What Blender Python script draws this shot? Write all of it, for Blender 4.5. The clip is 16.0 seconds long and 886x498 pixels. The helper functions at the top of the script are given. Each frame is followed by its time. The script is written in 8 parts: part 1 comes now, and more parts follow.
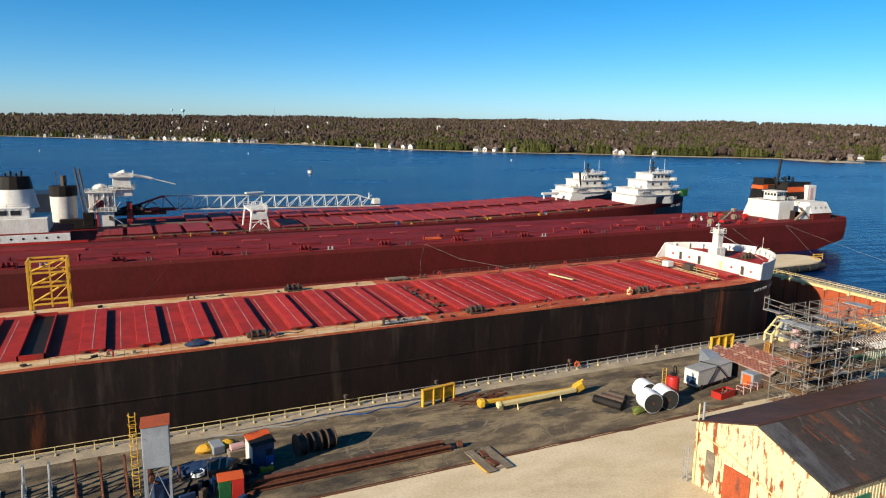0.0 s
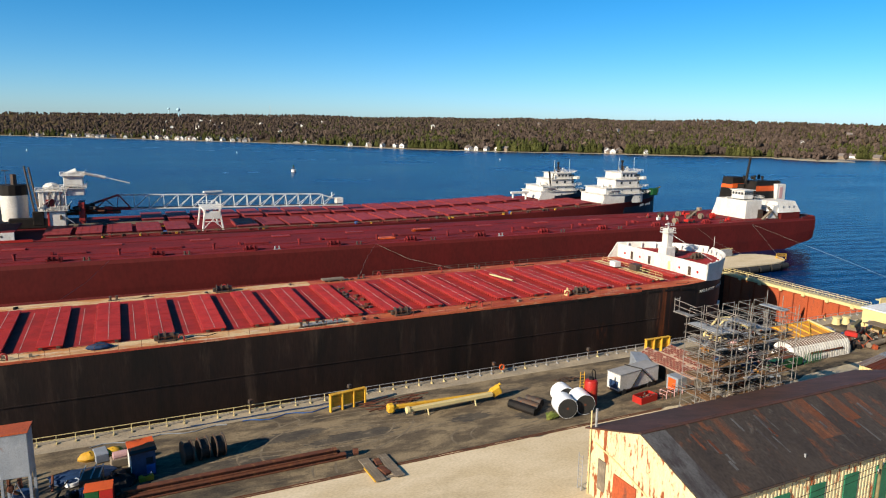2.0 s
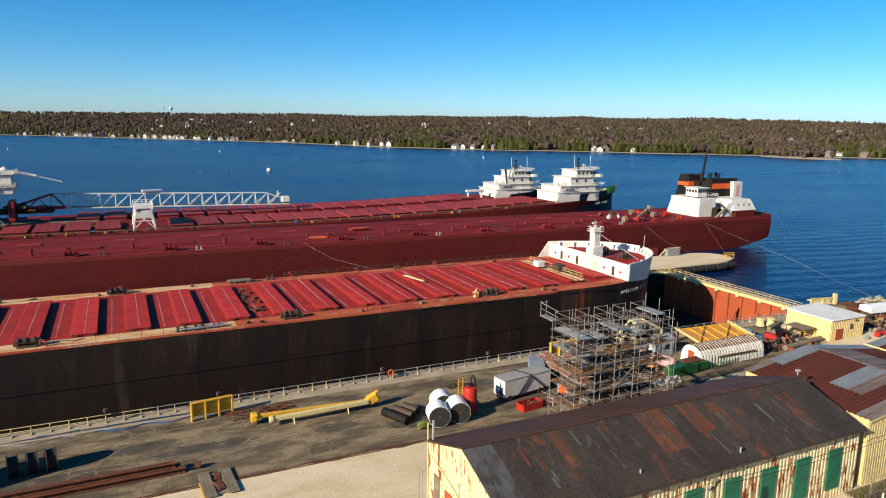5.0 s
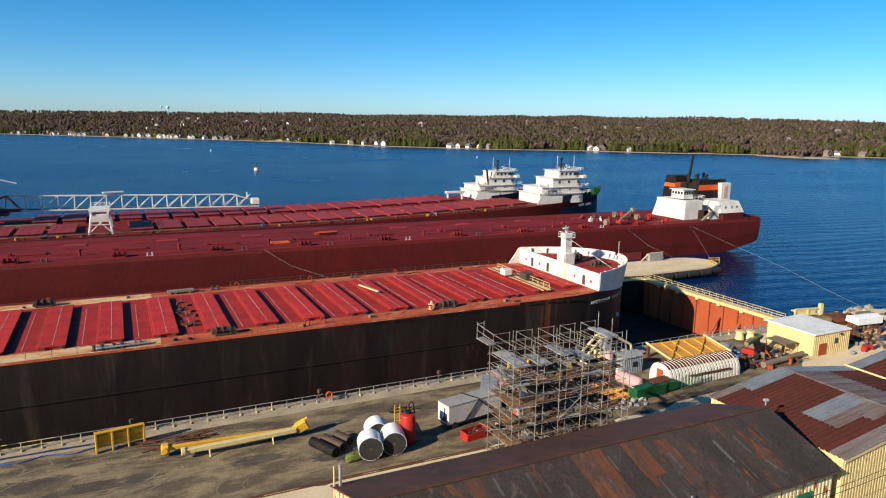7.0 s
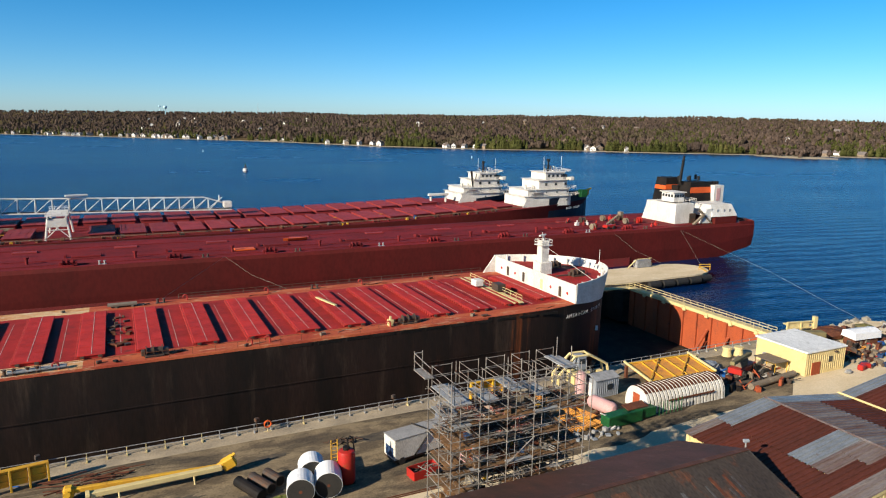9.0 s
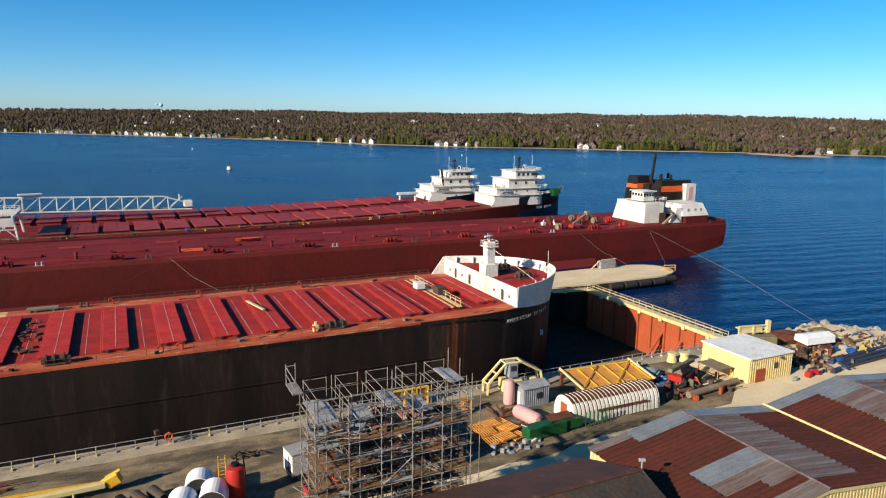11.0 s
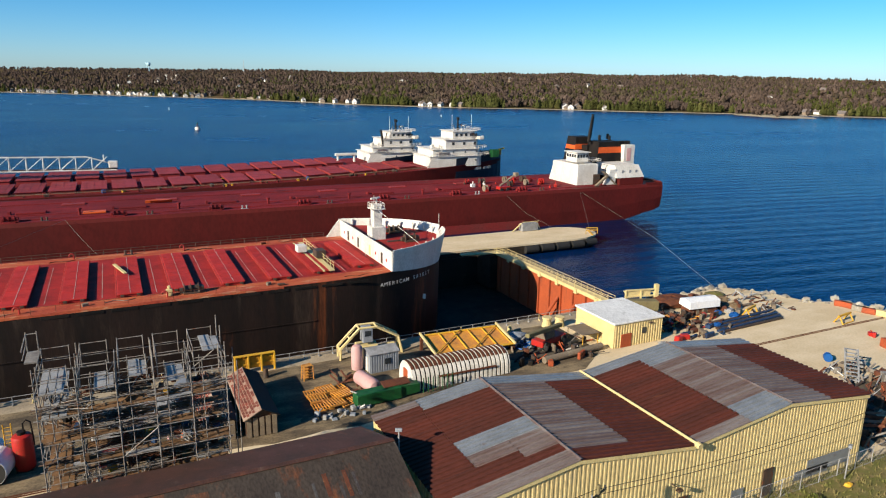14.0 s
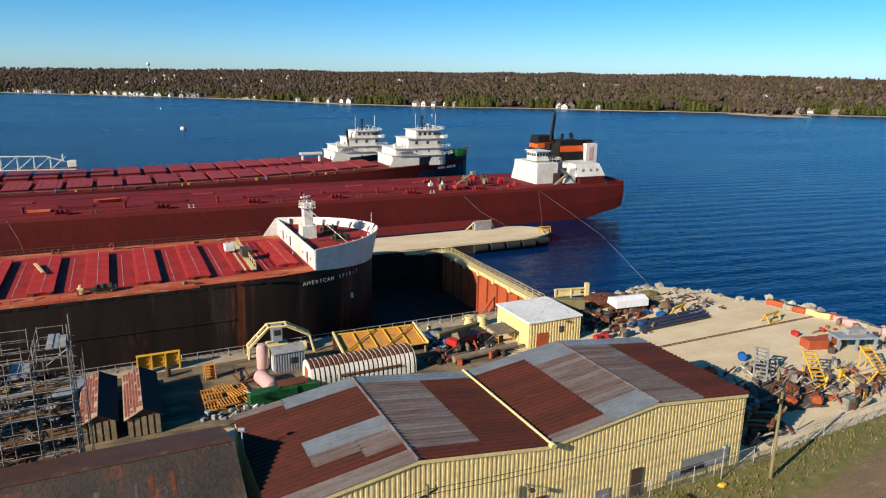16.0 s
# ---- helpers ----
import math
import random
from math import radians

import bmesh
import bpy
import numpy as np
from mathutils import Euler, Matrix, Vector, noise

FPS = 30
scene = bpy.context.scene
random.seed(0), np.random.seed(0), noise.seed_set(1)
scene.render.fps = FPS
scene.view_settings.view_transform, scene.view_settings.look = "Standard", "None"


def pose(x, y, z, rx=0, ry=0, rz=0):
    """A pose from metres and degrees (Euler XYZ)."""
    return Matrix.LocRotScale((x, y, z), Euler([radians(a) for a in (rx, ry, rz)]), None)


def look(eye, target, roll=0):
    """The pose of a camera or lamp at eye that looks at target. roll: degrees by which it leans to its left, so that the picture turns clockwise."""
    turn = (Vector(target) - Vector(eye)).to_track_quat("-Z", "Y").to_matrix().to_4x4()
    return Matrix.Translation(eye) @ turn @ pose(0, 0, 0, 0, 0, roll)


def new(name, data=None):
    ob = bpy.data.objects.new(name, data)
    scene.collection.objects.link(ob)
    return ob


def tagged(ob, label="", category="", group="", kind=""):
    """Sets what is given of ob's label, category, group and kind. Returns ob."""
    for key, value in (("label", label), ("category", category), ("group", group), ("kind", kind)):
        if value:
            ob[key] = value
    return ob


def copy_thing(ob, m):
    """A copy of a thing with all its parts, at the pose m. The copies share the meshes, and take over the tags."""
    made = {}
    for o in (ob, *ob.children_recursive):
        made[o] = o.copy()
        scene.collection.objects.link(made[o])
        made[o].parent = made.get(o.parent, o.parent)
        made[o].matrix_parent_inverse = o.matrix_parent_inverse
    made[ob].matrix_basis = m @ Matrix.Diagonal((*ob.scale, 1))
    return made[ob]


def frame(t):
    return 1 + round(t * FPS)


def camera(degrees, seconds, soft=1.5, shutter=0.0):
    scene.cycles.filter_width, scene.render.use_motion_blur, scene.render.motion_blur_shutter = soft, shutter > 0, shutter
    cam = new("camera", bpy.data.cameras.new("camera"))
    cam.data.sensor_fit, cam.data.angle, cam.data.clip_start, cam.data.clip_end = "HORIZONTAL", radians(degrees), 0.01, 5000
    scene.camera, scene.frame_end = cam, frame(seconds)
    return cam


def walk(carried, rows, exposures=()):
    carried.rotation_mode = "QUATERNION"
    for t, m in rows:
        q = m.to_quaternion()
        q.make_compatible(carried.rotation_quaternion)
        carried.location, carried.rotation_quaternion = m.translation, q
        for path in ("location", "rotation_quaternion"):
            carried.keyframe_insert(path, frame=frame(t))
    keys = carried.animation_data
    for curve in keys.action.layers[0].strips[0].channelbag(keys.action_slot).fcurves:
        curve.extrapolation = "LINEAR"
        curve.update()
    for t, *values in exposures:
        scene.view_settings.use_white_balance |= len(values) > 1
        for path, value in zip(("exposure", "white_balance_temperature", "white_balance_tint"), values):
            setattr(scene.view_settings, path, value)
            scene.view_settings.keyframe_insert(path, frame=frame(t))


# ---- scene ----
cam = camera(66.0, 16.0, soft=1.15)
PATH = [
    (0, (0.833, -0.841, 39.588), (1.675, 0.938, 39.227), 0.9),
    (0.5, (3.819, -1.177, 39.472), (4.662, 0.601, 39.111), 0.9),
    (1, (7.011, -1.807, 39.45), (7.854, -0.029, 39.089), 0.9),
    (1.5, (10.155, -2.645, 39.404), (10.998, -0.868, 39.041), 0.9),
    (2, (13.358, -3.526, 39.394), (14.202, -1.749, 39.031), 0.9),
    (2.5, (16.457, -4.378, 39.403), (17.302, -2.602, 39.04), 0.9),
    (3, (19.603, -4.91, 39.313), (20.449, -3.134, 38.949), 0.9),
    (3.5, (22.541, -5.599, 39.324), (23.388, -3.824, 38.958), 0.9),
    (4, (25.354, -6.175, 39.251), (26.201, -4.4, 38.886), 0.9),
    (4.5, (28.081, -6.634, 39.211), (28.928, -4.86, 38.845), 0.9),
    (5, (30.822, -6.796, 39.096), (31.671, -5.022, 38.729), 0.8),
    (7.5, (44.461, -0.134, 39.209), (45.31, 1.639, 38.839), 0.8),
    (8, (46.84, 1.663, 39.182), (47.69, 3.436, 38.813), 0.7),
    (8.5, (49.119, 2.969, 39.238), (49.969, 4.741, 38.868), 0.8),
    (9, (51.599, 3.81, 39.254), (52.448, 5.582, 38.884), 0.8),
    (11.5, (66.471, 2.416, 39.236), (67.322, 4.185, 38.855), 0.8),
    (12, (69.815, 1.454, 39.22), (70.665, 3.217, 38.812), 0.8),
    (12.5, (73.15, 0.315, 39.233), (73.998, 2.071, 38.79), 0.8),
    (13, (76.466, -0.867, 39.241), (77.313, 0.883, 38.768), 0.8),
    (13.5, (79.759, -2.081, 39.18), (80.605, -0.334, 38.696), 0.8),
    (14, (83.016, -3.414, 39.147), (83.864, -1.669, 38.662), 0.9),
    (14.5, (86.067, -4.738, 39.082), (86.917, -2.993, 38.598), 0.9),
    (15, (89.139, -6.078, 39.113), (89.988, -4.334, 38.627), 0.8),
    (15.5, (92.133, -7.442, 39.071), (92.982, -5.698, 38.585), 0.8),
    (16, (95.163, -8.676, 39.057), (96.004, -6.928, 38.571), 0.8),
]
walk(cam, [(t, look(eye, target, roll)) for t, eye, target, roll in PATH])

# ---- light ----
SUN_AZ, SUN_EL = 17.0, 24.0   # the way the light goes over the ground, from +x towards +y; height of the sun
world = bpy.data.worlds.new("sky")
scene.world = world
world.use_nodes = True
wn = world.node_tree.nodes
sky = wn.new("ShaderNodeTexSky")
sky.sky_type = 'NISHITA'
sky.sun_disc = False
sky.sun_elevation = radians(SUN_EL)
sky.sun_rotation = radians(270.0 - SUN_AZ)
sky.air_density, sky.dust_density, sky.ozone_density = 0.68, 0.4, 5.2
wn["Background"].inputs[1].default_value = 0.078
sky_tone = wn.new("ShaderNodeHueSaturation")
sky_tone.inputs["Hue"].default_value = 0.491
sky_tone.inputs["Saturation"].default_value = 1.26
world.node_tree.links.new(sky.outputs[0], sky_tone.inputs["Color"])
world.node_tree.links.new(sky_tone.outputs[0], wn["Background"].inputs[0])
scene.view_settings.exposure = 0.92
sun_data = bpy.data.lights.new("sun", 'SUN')
sun_data.energy, sun_data.angle, sun_data.color = 4.9, radians(0.5), (1.0, 0.885, 0.70)
sun = new("sun", sun_data)
sun.rotation_euler = (radians(90.0 - SUN_EL), 0.0, radians(SUN_AZ - 90.0))


# ---- materials ----
def node(nt, kind, **kw):
    n = nt.nodes.new(kind)
    for k, v in kw.items():
        n.inputs[k].default_value = v
    return n


def surface(name, base, second=None, spots=None, rough=0.6, metal=0.0, scale=1.0, amount=0.24, spot_amount=0.45, spot_scale=0.6,
            bump=0.1, stretch=(1, 1, 1), spec=0.25, island=0.0, obj_random=0.0, hard=0.12, grain=0.5, stain=None):
    """A painted or mineral surface: base and second colour mixed by broad noise, spots laid over by a sharper one, fine grain as bump."""
    m = bpy.data.materials.new(name)
    m.use_nodes = True
    nt = m.node_tree
    bsdf = nt.nodes["Principled BSDF"]
    link = nt.links.new
    tex = nt.nodes.new("ShaderNodeTexCoord")
    geo = nt.nodes.new("ShaderNodeNewGeometry")
    mp = nt.nodes.new("ShaderNodeMapping")
    mp.inputs["Scale"].default_value = stretch
    link(geo.outputs["Position"], mp.inputs["Vector"])
    n1 = node(nt, "ShaderNodeTexNoise", Scale=0.35 * scale, Detail=6.0, Roughness=0.65)
    link(mp.outputs[0], n1.inputs["Vector"])
    r1 = nt.nodes.new("ShaderNodeValToRGB")
    r1.color_ramp.elements[0].position, r1.color_ramp.elements[1].position = 0.5 - amount * 0.5, 0.5 + amount * 0.5
    r1.color_ramp.elements[0].color = (*base, 1)
    r1.color_ramp.elements[1].color = (*(second or [c * 0.75 for c in base]), 1)
    link(n1.outputs["Fac"], r1.inputs[0])
    colour = r1.outputs[0]
    if spots:
        n2 = node(nt, "ShaderNodeTexNoise", Scale=spot_scale * scale, Detail=8.0, Roughness=0.7)
        link(mp.outputs[0], n2.inputs["Vector"])
        r2 = nt.nodes.new("ShaderNodeValToRGB")
        r2.color_ramp.elements[0].position = 1.0 - spot_amount
        r2.color_ramp.elements[1].position = min(1.0, 1.0 - spot_amount + hard)
        link(n2.outputs["Fac"], r2.inputs[0])
        mix = nt.nodes.new("ShaderNodeMixRGB")
        mix.inputs[2].default_value = (*spots, 1)
        link(r2.outputs[0], mix.inputs[0])
        link(colour, mix.inputs[1])
        colour = mix.outputs[0]
    if stain:
        n4 = node(nt, "ShaderNodeTexNoise", Scale=stain[1], Detail=9.0, Roughness=0.68, Distortion=0.6)
        link(mp.outputs[0], n4.inputs["Vector"])
        r4 = nt.nodes.new("ShaderNodeValToRGB")
        r4.color_ramp.elements[0].position, r4.color_ramp.elements[1].position = 1.0 - stain[2], min(1.0, 1.16 - stain[2])
        link(n4.outputs["Fac"], r4.inputs[0])
        mix4 = nt.nodes.new("ShaderNodeMixRGB")
        mix4.inputs[2].default_value = (*stain[0], 1)
        link(r4.outputs[0], mix4.inputs[0])
        link(colour, mix4.inputs[1])
        colour = mix4.outputs[0]
    n3 = node(nt, "ShaderNodeTexNoise", Scale=9.0 * scale, Detail=4.0)
    link(mp.outputs[0], n3.inputs["Vector"])
    fine = nt.nodes.new("ShaderNodeMixRGB")
    fine.blend_type = 'MULTIPLY'
    fine.inputs[0].default_value = grain
    gr = nt.nodes.new("ShaderNodeValToRGB")
    gr.color_ramp.elements[0].position, gr.color_ramp.elements[1].position = 0.3, 0.62
    gr.color_ramp.elements[0].color = (0.3, 0.3, 0.3, 1)
    link(n3.outputs["Fac"], gr.inputs[0])
    link(colour, fine.inputs[1])
    link(gr.outputs[0], fine.inputs[2])
    colour = fine.outputs[0]
    if island or obj_random:
        hsv = nt.nodes.new("ShaderNodeHueSaturation")
        mr = nt.nodes.new("ShaderNodeMapRange")
        v = island or obj_random
        mr.inputs[3].default_value, mr.inputs[4].default_value = 1 - v, 1 + v
        if island:
            link(geo.outputs["Random Per Island"], mr.inputs[0])
        else:
            link(nt.nodes.new("ShaderNodeObjectInfo").outputs["Random"], mr.inputs[0])
        link(mr.outputs[0], hsv.inputs["Value"])
        link(colour, hsv.inputs["Color"])
        colour = hsv.outputs[0]
    link(colour, bsdf.inputs["Base Color"])
    bsdf.inputs["Metallic"].default_value = metal
    bsdf.inputs["Specular IOR Level"].default_value = spec
    rr = nt.nodes.new("ShaderNodeMapRange")
    rr.inputs[3].default_value, rr.inputs[4].default_value = max(0.02, rough - 0.12), min(1, rough + 0.12)
    link(n1.outputs["Fac"], rr.inputs[0])
    link(rr.outputs[0], bsdf.inputs["Roughness"])
    if bump:
        b = node(nt, "ShaderNodeBump", Strength=bump, Distance=0.05)
        link(n3.outputs["Fac"], b.inputs["Height"])
        link(b.outputs[0], bsdf.inputs["Normal"])
    return m


RUST = (0.16, 0.05, 0.018)
M_deck_red = surface("red_deck_paint", (0.36, 0.028, 0.024), (0.25, 0.025, 0.022), (0.13, 0.035, 0.028), 0.7, scale=0.9, spot_amount=0.42, bump=0.05, spec=0.1, grain=0.6)
M_deck_rust = surface("worn_rusty_deck", (0.60, 0.43, 0.24), (0.48, 0.20, 0.07), (0.62, 0.54, 0.42), 0.85, scale=1.1, spot_amount=0.46, amount=0.16, stretch=(0.3, 1, 1), spec=0.1, stain=((0.10, 0.05, 0.03), 0.5, 0.39))
M_deck_orange = surface("orange_primer_deck", (0.46, 0.12, 0.05), (0.34, 0.06, 0.035), (0.52, 0.33, 0.2), 0.8, scale=1.1, spot_amount=0.44, stretch=(0.3, 1, 1), spec=0.1, stain=((0.14, 0.05, 0.03), 0.5, 0.40))
M_hatch = surface("hatch_cover_paint", (0.44, 0.032, 0.026), (0.32, 0.028, 0.025), (0.16, 0.03, 0.026), 0.65, scale=1.2, spot_amount=0.38, bump=0.06, obj_random=0.16, spec=0.1, grain=0.6)
M_hatch_dull = surface("dull_hatch_paint", (0.27, 0.032, 0.030), (0.20, 0.030, 0.03), (0.10, 0.028, 0.028), 0.6, scale=0.8, spot_amount=0.4, bump=0.06, obj_random=0.16, spec=0.18)
M_clamp = surface("clamp_paint", (0.36, 0.03, 0.025), (0.26, 0.03, 0.025), rough=0.6)
M_white_line = surface("worn_white_line", (0.5, 0.42, 0.38), (0.38, 0.2, 0.18), rough=0.8)
M_hull_black = surface("black_hull_paint", (0.008, 0.006, 0.005), (0.019, 0.010, 0.0075), (0.050, 0.033, 0.024), 0.6, scale=0.8, spot_amount=0.46, stretch=(0.8, 0.8, 0.12), bump=0.08, hard=0.22, spec=0.2, stain=((0.22, 0.060, 0.018), 0.13, 0.385))
M_hull_red = surface("maroon_hull_paint", (0.100, 0.011, 0.009), (0.075, 0.010, 0.008), (0.05, 0.010, 0.008), 0.65, scale=0.3, spot_amount=0.42, stretch=(0.6, 0.6, 0.3), bump=0.03, hard=0.3, spec=0.15, grain=0.3)
M_hull_low = surface("faded_boot_top", (0.20, 0.022, 0.02), (0.15, 0.03, 0.026), (0.10, 0.05, 0.05), 0.6, scale=0.4, spot_amount=0.42, hard=0.3)
M_deck_maroon = surface("maroon_deck_paint", (0.20, 0.020, 0.022), (0.13, 0.017, 0.019), (0.075, 0.016, 0.017), 0.75, scale=0.45, spot_amount=0.44, stretch=(0.4, 1, 1), bump=0.05, spec=0.08, grain=0.5)
M_white = surface("white_ship_paint", (0.66, 0.64, 0.60), (0.55, 0.52, 0.47), (0.36, 0.20, 0.11), 0.5, scale=1.0, spot_amount=0.33, stretch=(1, 1, 0.4), bump=0.04)
M_white_plain = surface("white_plastic_wrap", (0.80, 0.80, 0.80), (0.70, 0.71, 0.73), rough=0.35, scale=2.0)
M_grey_blue = surface("slate_hull_paint", (0.022, 0.032, 0.052), (0.016, 0.024, 0.040), (0.05, 0.02, 0.015), 0.5, scale=0.4, spot_amount=0.36)
M_black = surface("black_paint", (0.008, 0.0075, 0.007), (0.018, 0.014, 0.012), rough=0.6, spec=0.15)
M_orange = surface("orange_band_paint", (0.62, 0.10, 0.018), (0.50, 0.08, 0.016), RUST, 0.55, scale=1.5, spot_amount=0.34)
M_yellow = surface("yellow_paint", (0.62, 0.36, 0.03), (0.52, 0.27, 0.03), RUST, 0.5, scale=2.5, spot_amount=0.38)
M_pale_yellow = surface("pale_yellow_paint", (0.62, 0.50, 0.24), (0.55, 0.44, 0.21), RUST, 0.55, scale=2.5, spot_amount=0.36)
M_orange_deck = surface("orange_plank_deck", (0.62, 0.28, 0.04), (0.45, 0.20, 0.06), (0.3, 0.14, 0.05), 0.7, scale=1.5)
M_steel = surface("galvanised_steel", (0.36, 0.36, 0.36), (0.24, 0.24, 0.24), RUST, 0.5, 0.15, scale=3.0, spot_amount=0.40)
M_dark_steel = surface("dark_steel", (0.06, 0.055, 0.05), (0.10, 0.06, 0.04), RUST, 0.6, 0.3, scale=3.0)
M_rust = surface("rusted_steel", (0.13, 0.042, 0.02), (0.085, 0.03, 0.018), (0.20, 0.085, 0.035), 0.85, scale=2.5, bump=0.25)
M_scaf = surface("scaffold_tube", (0.27, 0.25, 0.225), (0.14, 0.125, 0.11), RUST, 0.6, 0.1, scale=3.0, spot_amount=0.44)
M_plank = surface("scaffold_planks", (0.20, 0.105, 0.045), (0.11, 0.062, 0.032), (0.26, 0.21, 0.16), 0.85, scale=2.0, island=0.35, obj_random=0.0)
M_deckplate = surface("scaffold_alloy_deck", (0.36, 0.36, 0.36), (0.25, 0.25, 0.25), RUST, 0.55, 0.15, scale=2.0, spot_amount=0.4)
M_conc = surface("weathered_concrete", (0.40, 0.325, 0.225), (0.28, 0.23, 0.165), (0.13, 0.105, 0.08), 0.9, scale=0.8, spot_amount=0.42, bump=0.3, spec=0.1)
# base colours carry the deep shade of the dock; the paler spots are stains
M_conc_dark = surface("shade_dark_concrete", (0.036, 0.028, 0.020), (0.022, 0.017, 0.013), (0.10, 0.075, 0.052), 0.75, scale=0.8, spot_amount=0.4, bump=0.3, spec=0.15)
M_wall_rusty = surface("cream_corrugated_rusty", (0.66, 0.56, 0.33), (0.58, 0.48, 0.28), (0.24, 0.062, 0.02), 0.65, scale=2.0, spot_amount=0.475, stretch=(1, 1, 0.3), bump=0.05, hard=0.05, stain=((0.32, 0.13, 0.05), 0.8, 0.36))
M_wall_yellow = surface("yellow_corrugated_wall", (0.60, 0.47, 0.22), (0.54, 0.42, 0.20), (0.42, 0.33, 0.19), 0.6, scale=0.8, spot_amount=0.40, stretch=(1, 1, 0.3), bump=0.04)
M_roof_dark = surface("tarred_roof", (0.060, 0.046, 0.036), (0.038, 0.029, 0.024), (0.15, 0.052, 0.022), 0.7, scale=0.9, spot_amount=0.44, stretch=(0.8, 0.14, 1), bump=0.1, hard=0.12, grain=0.7, stain=((0.13, 0.115, 0.10), 0.9, 0.41))
M_roof_patch = surface("silvered_roof_patch", (0.115, 0.112, 0.11), (0.06, 0.053, 0.05), (0.05, 0.04, 0.038), 0.55, scale=1.6, spot_amount=0.52, stretch=(1, 0.16, 1), grain=0.7)
M_roof_scar = surface("rust_scarred_roof", (0.062, 0.045, 0.035), (0.13, 0.045, 0.02), (0.17, 0.065, 0.03), 0.75, scale=1.4, spot_amount=0.47, stretch=(1.2, 0.14, 1), grain=0.7, stain=((0.14, 0.12, 0.105), 1.2, 0.40))
M_roof_brown = surface("brown_roof_slope", (0.085, 0.034, 0.022), (0.050, 0.027, 0.020), (0.14, 0.09, 0.07), 0.7, scale=1.3, bump=0.1, stretch=(0.9, 0.25, 1), spot_amount=0.40, stain=((0.15, 0.055, 0.03), 0.5, 0.42))
M_roof_rust = surface("rusted_corrugated_roof", (0.105, 0.028, 0.018), (0.070, 0.023, 0.016), (0.15, 0.052, 0.03), 0.75, scale=1.0, spot_amount=0.38, bump=0.05, stretch=(0.15, 1.2, 1), spec=0.15)
M_roof_zinc = surface("bare_zinc_roof", (0.30, 0.32, 0.34), (0.22, 0.235, 0.25), (0.18, 0.10, 0.08), 0.4, 0.4, scale=1.2, spot_amount=0.36)
M_roof_mixed = surface("half_rusted_zinc", (0.20, 0.17, 0.16), (0.13, 0.085, 0.075), (0.11, 0.035, 0.024), 0.6, 0.1, scale=1.5, spot_amount=0.45, stretch=(0.10, 1.6, 1), hard=0.2, bump=0.05)
M_roof_white = surface("white_membrane_roof", (0.72, 0.72, 0.70), (0.62, 0.62, 0.61), (0.5, 0.5, 0.48), 0.6, scale=0.7)
M_green = surface("dark_green_paint", (0.022, 0.16, 0.085), (0.018, 0.12, 0.065), rough=0.55, scale=2)
M_machine_green = surface("green_machine_paint", (0.012, 0.10, 0.028), (0.01, 0.06, 0.02), RUST, 0.5, scale=3, spot_amount=0.36)
M_red = surface("red_paint", (0.42, 0.020, 0.016), (0.32, 0.022, 0.016), RUST, 0.45, scale=2, spot_amount=0.42)
M_pink = surface("faded_pink_paint", (0.55, 0.33, 0.32), (0.48, 0.28, 0.27), RUST, 0.6, scale=2, spot_amount=0.34)
M_blue = surface("blue_tarp", (0.012, 0.10, 0.34), (0.01, 0.07, 0.25), rough=0.5, scale=3)
M_navy = surface("navy_paint", (0.02, 0.05, 0.12), (0.015, 0.03, 0.07), rough=0.6, scale=2)
M_grey_paint = surface("grey_blue_paint", (0.26, 0.28, 0.31), (0.2, 0.22, 0.25), RUST, 0.5, scale=1.5, spot_amount=0.36)
M_grey_roof = surface("grey_container_roof", (0.30, 0.29, 0.28), (0.24, 0.235, 0.23), rough=0.8, scale=1)
M_rubber = surface("black_rubber", (0.02, 0.02, 0.02), (0.03, 0.028, 0.026), rough=0.7, scale=3)
M_timber = surface("weathered_timber", (0.22, 0.17, 0.12), (0.15, 0.12, 0.09), (0.30, 0.25, 0.18), 0.85, scale=2, stretch=(0.3, 1, 1), island=0.25)
M_pole = surface("utility_pole_wood", (0.20, 0.17, 0.08), (0.15, 0.12, 0.06), rough=0.85, scale=2, stretch=(1, 1, 0.15))
M_gate = surface("orange_rust_gate", (0.36, 0.075, 0.025), (0.28, 0.06, 0.024), (0.15, 0.05, 0.03), 0.7, scale=0.9, spot_amount=0.42, stretch=(1, 1, 0.5))
M_glass = surface("dark_window_glass", (0.02, 0.025, 0.03), (0.03, 0.035, 0.04), rough=0.08, spec=0.6, bump=0)
M_stone = surface("shore_stone", (0.36, 0.33, 0.27), (0.25, 0.22, 0.18), (0.45, 0.42, 0.36), 0.9, scale=1.5, island=0.3)
M_scrap = surface("mixed_scrap", (0.16, 0.12, 0.09), (0.10, 0.07, 0.055), (0.26, 0.24, 0.21), 0.75, 0.2, scale=2.0, island=0.5)
M_grass = surface("rough_grass", (0.115, 0.12, 0.028), (0.17, 0.14, 0.055), (0.24, 0.18, 0.09), 0.9, scale=1.6, spot_amount=0.47, bump=0.6)
M_dirt_road = surface("brown_dirt_road", (0.20, 0.135, 0.075), (0.16, 0.11, 0.065), (0.26, 0.19, 0.12), 0.9, scale=0.8, bump=0.3, stretch=(0.5, 1.5, 1))
M_sand = surface("pale_sand_yard", (0.62, 0.51, 0.35), (0.52, 0.415, 0.265), (0.40, 0.31, 0.19), 0.95, scale=0.6, spot_amount=0.41, bump=0.3, stretch=(0.5, 1, 1), hard=0.25, spec=0.1, grain=0.3, stain=((0.44, 0.35, 0.22), 0.06, 0.44))
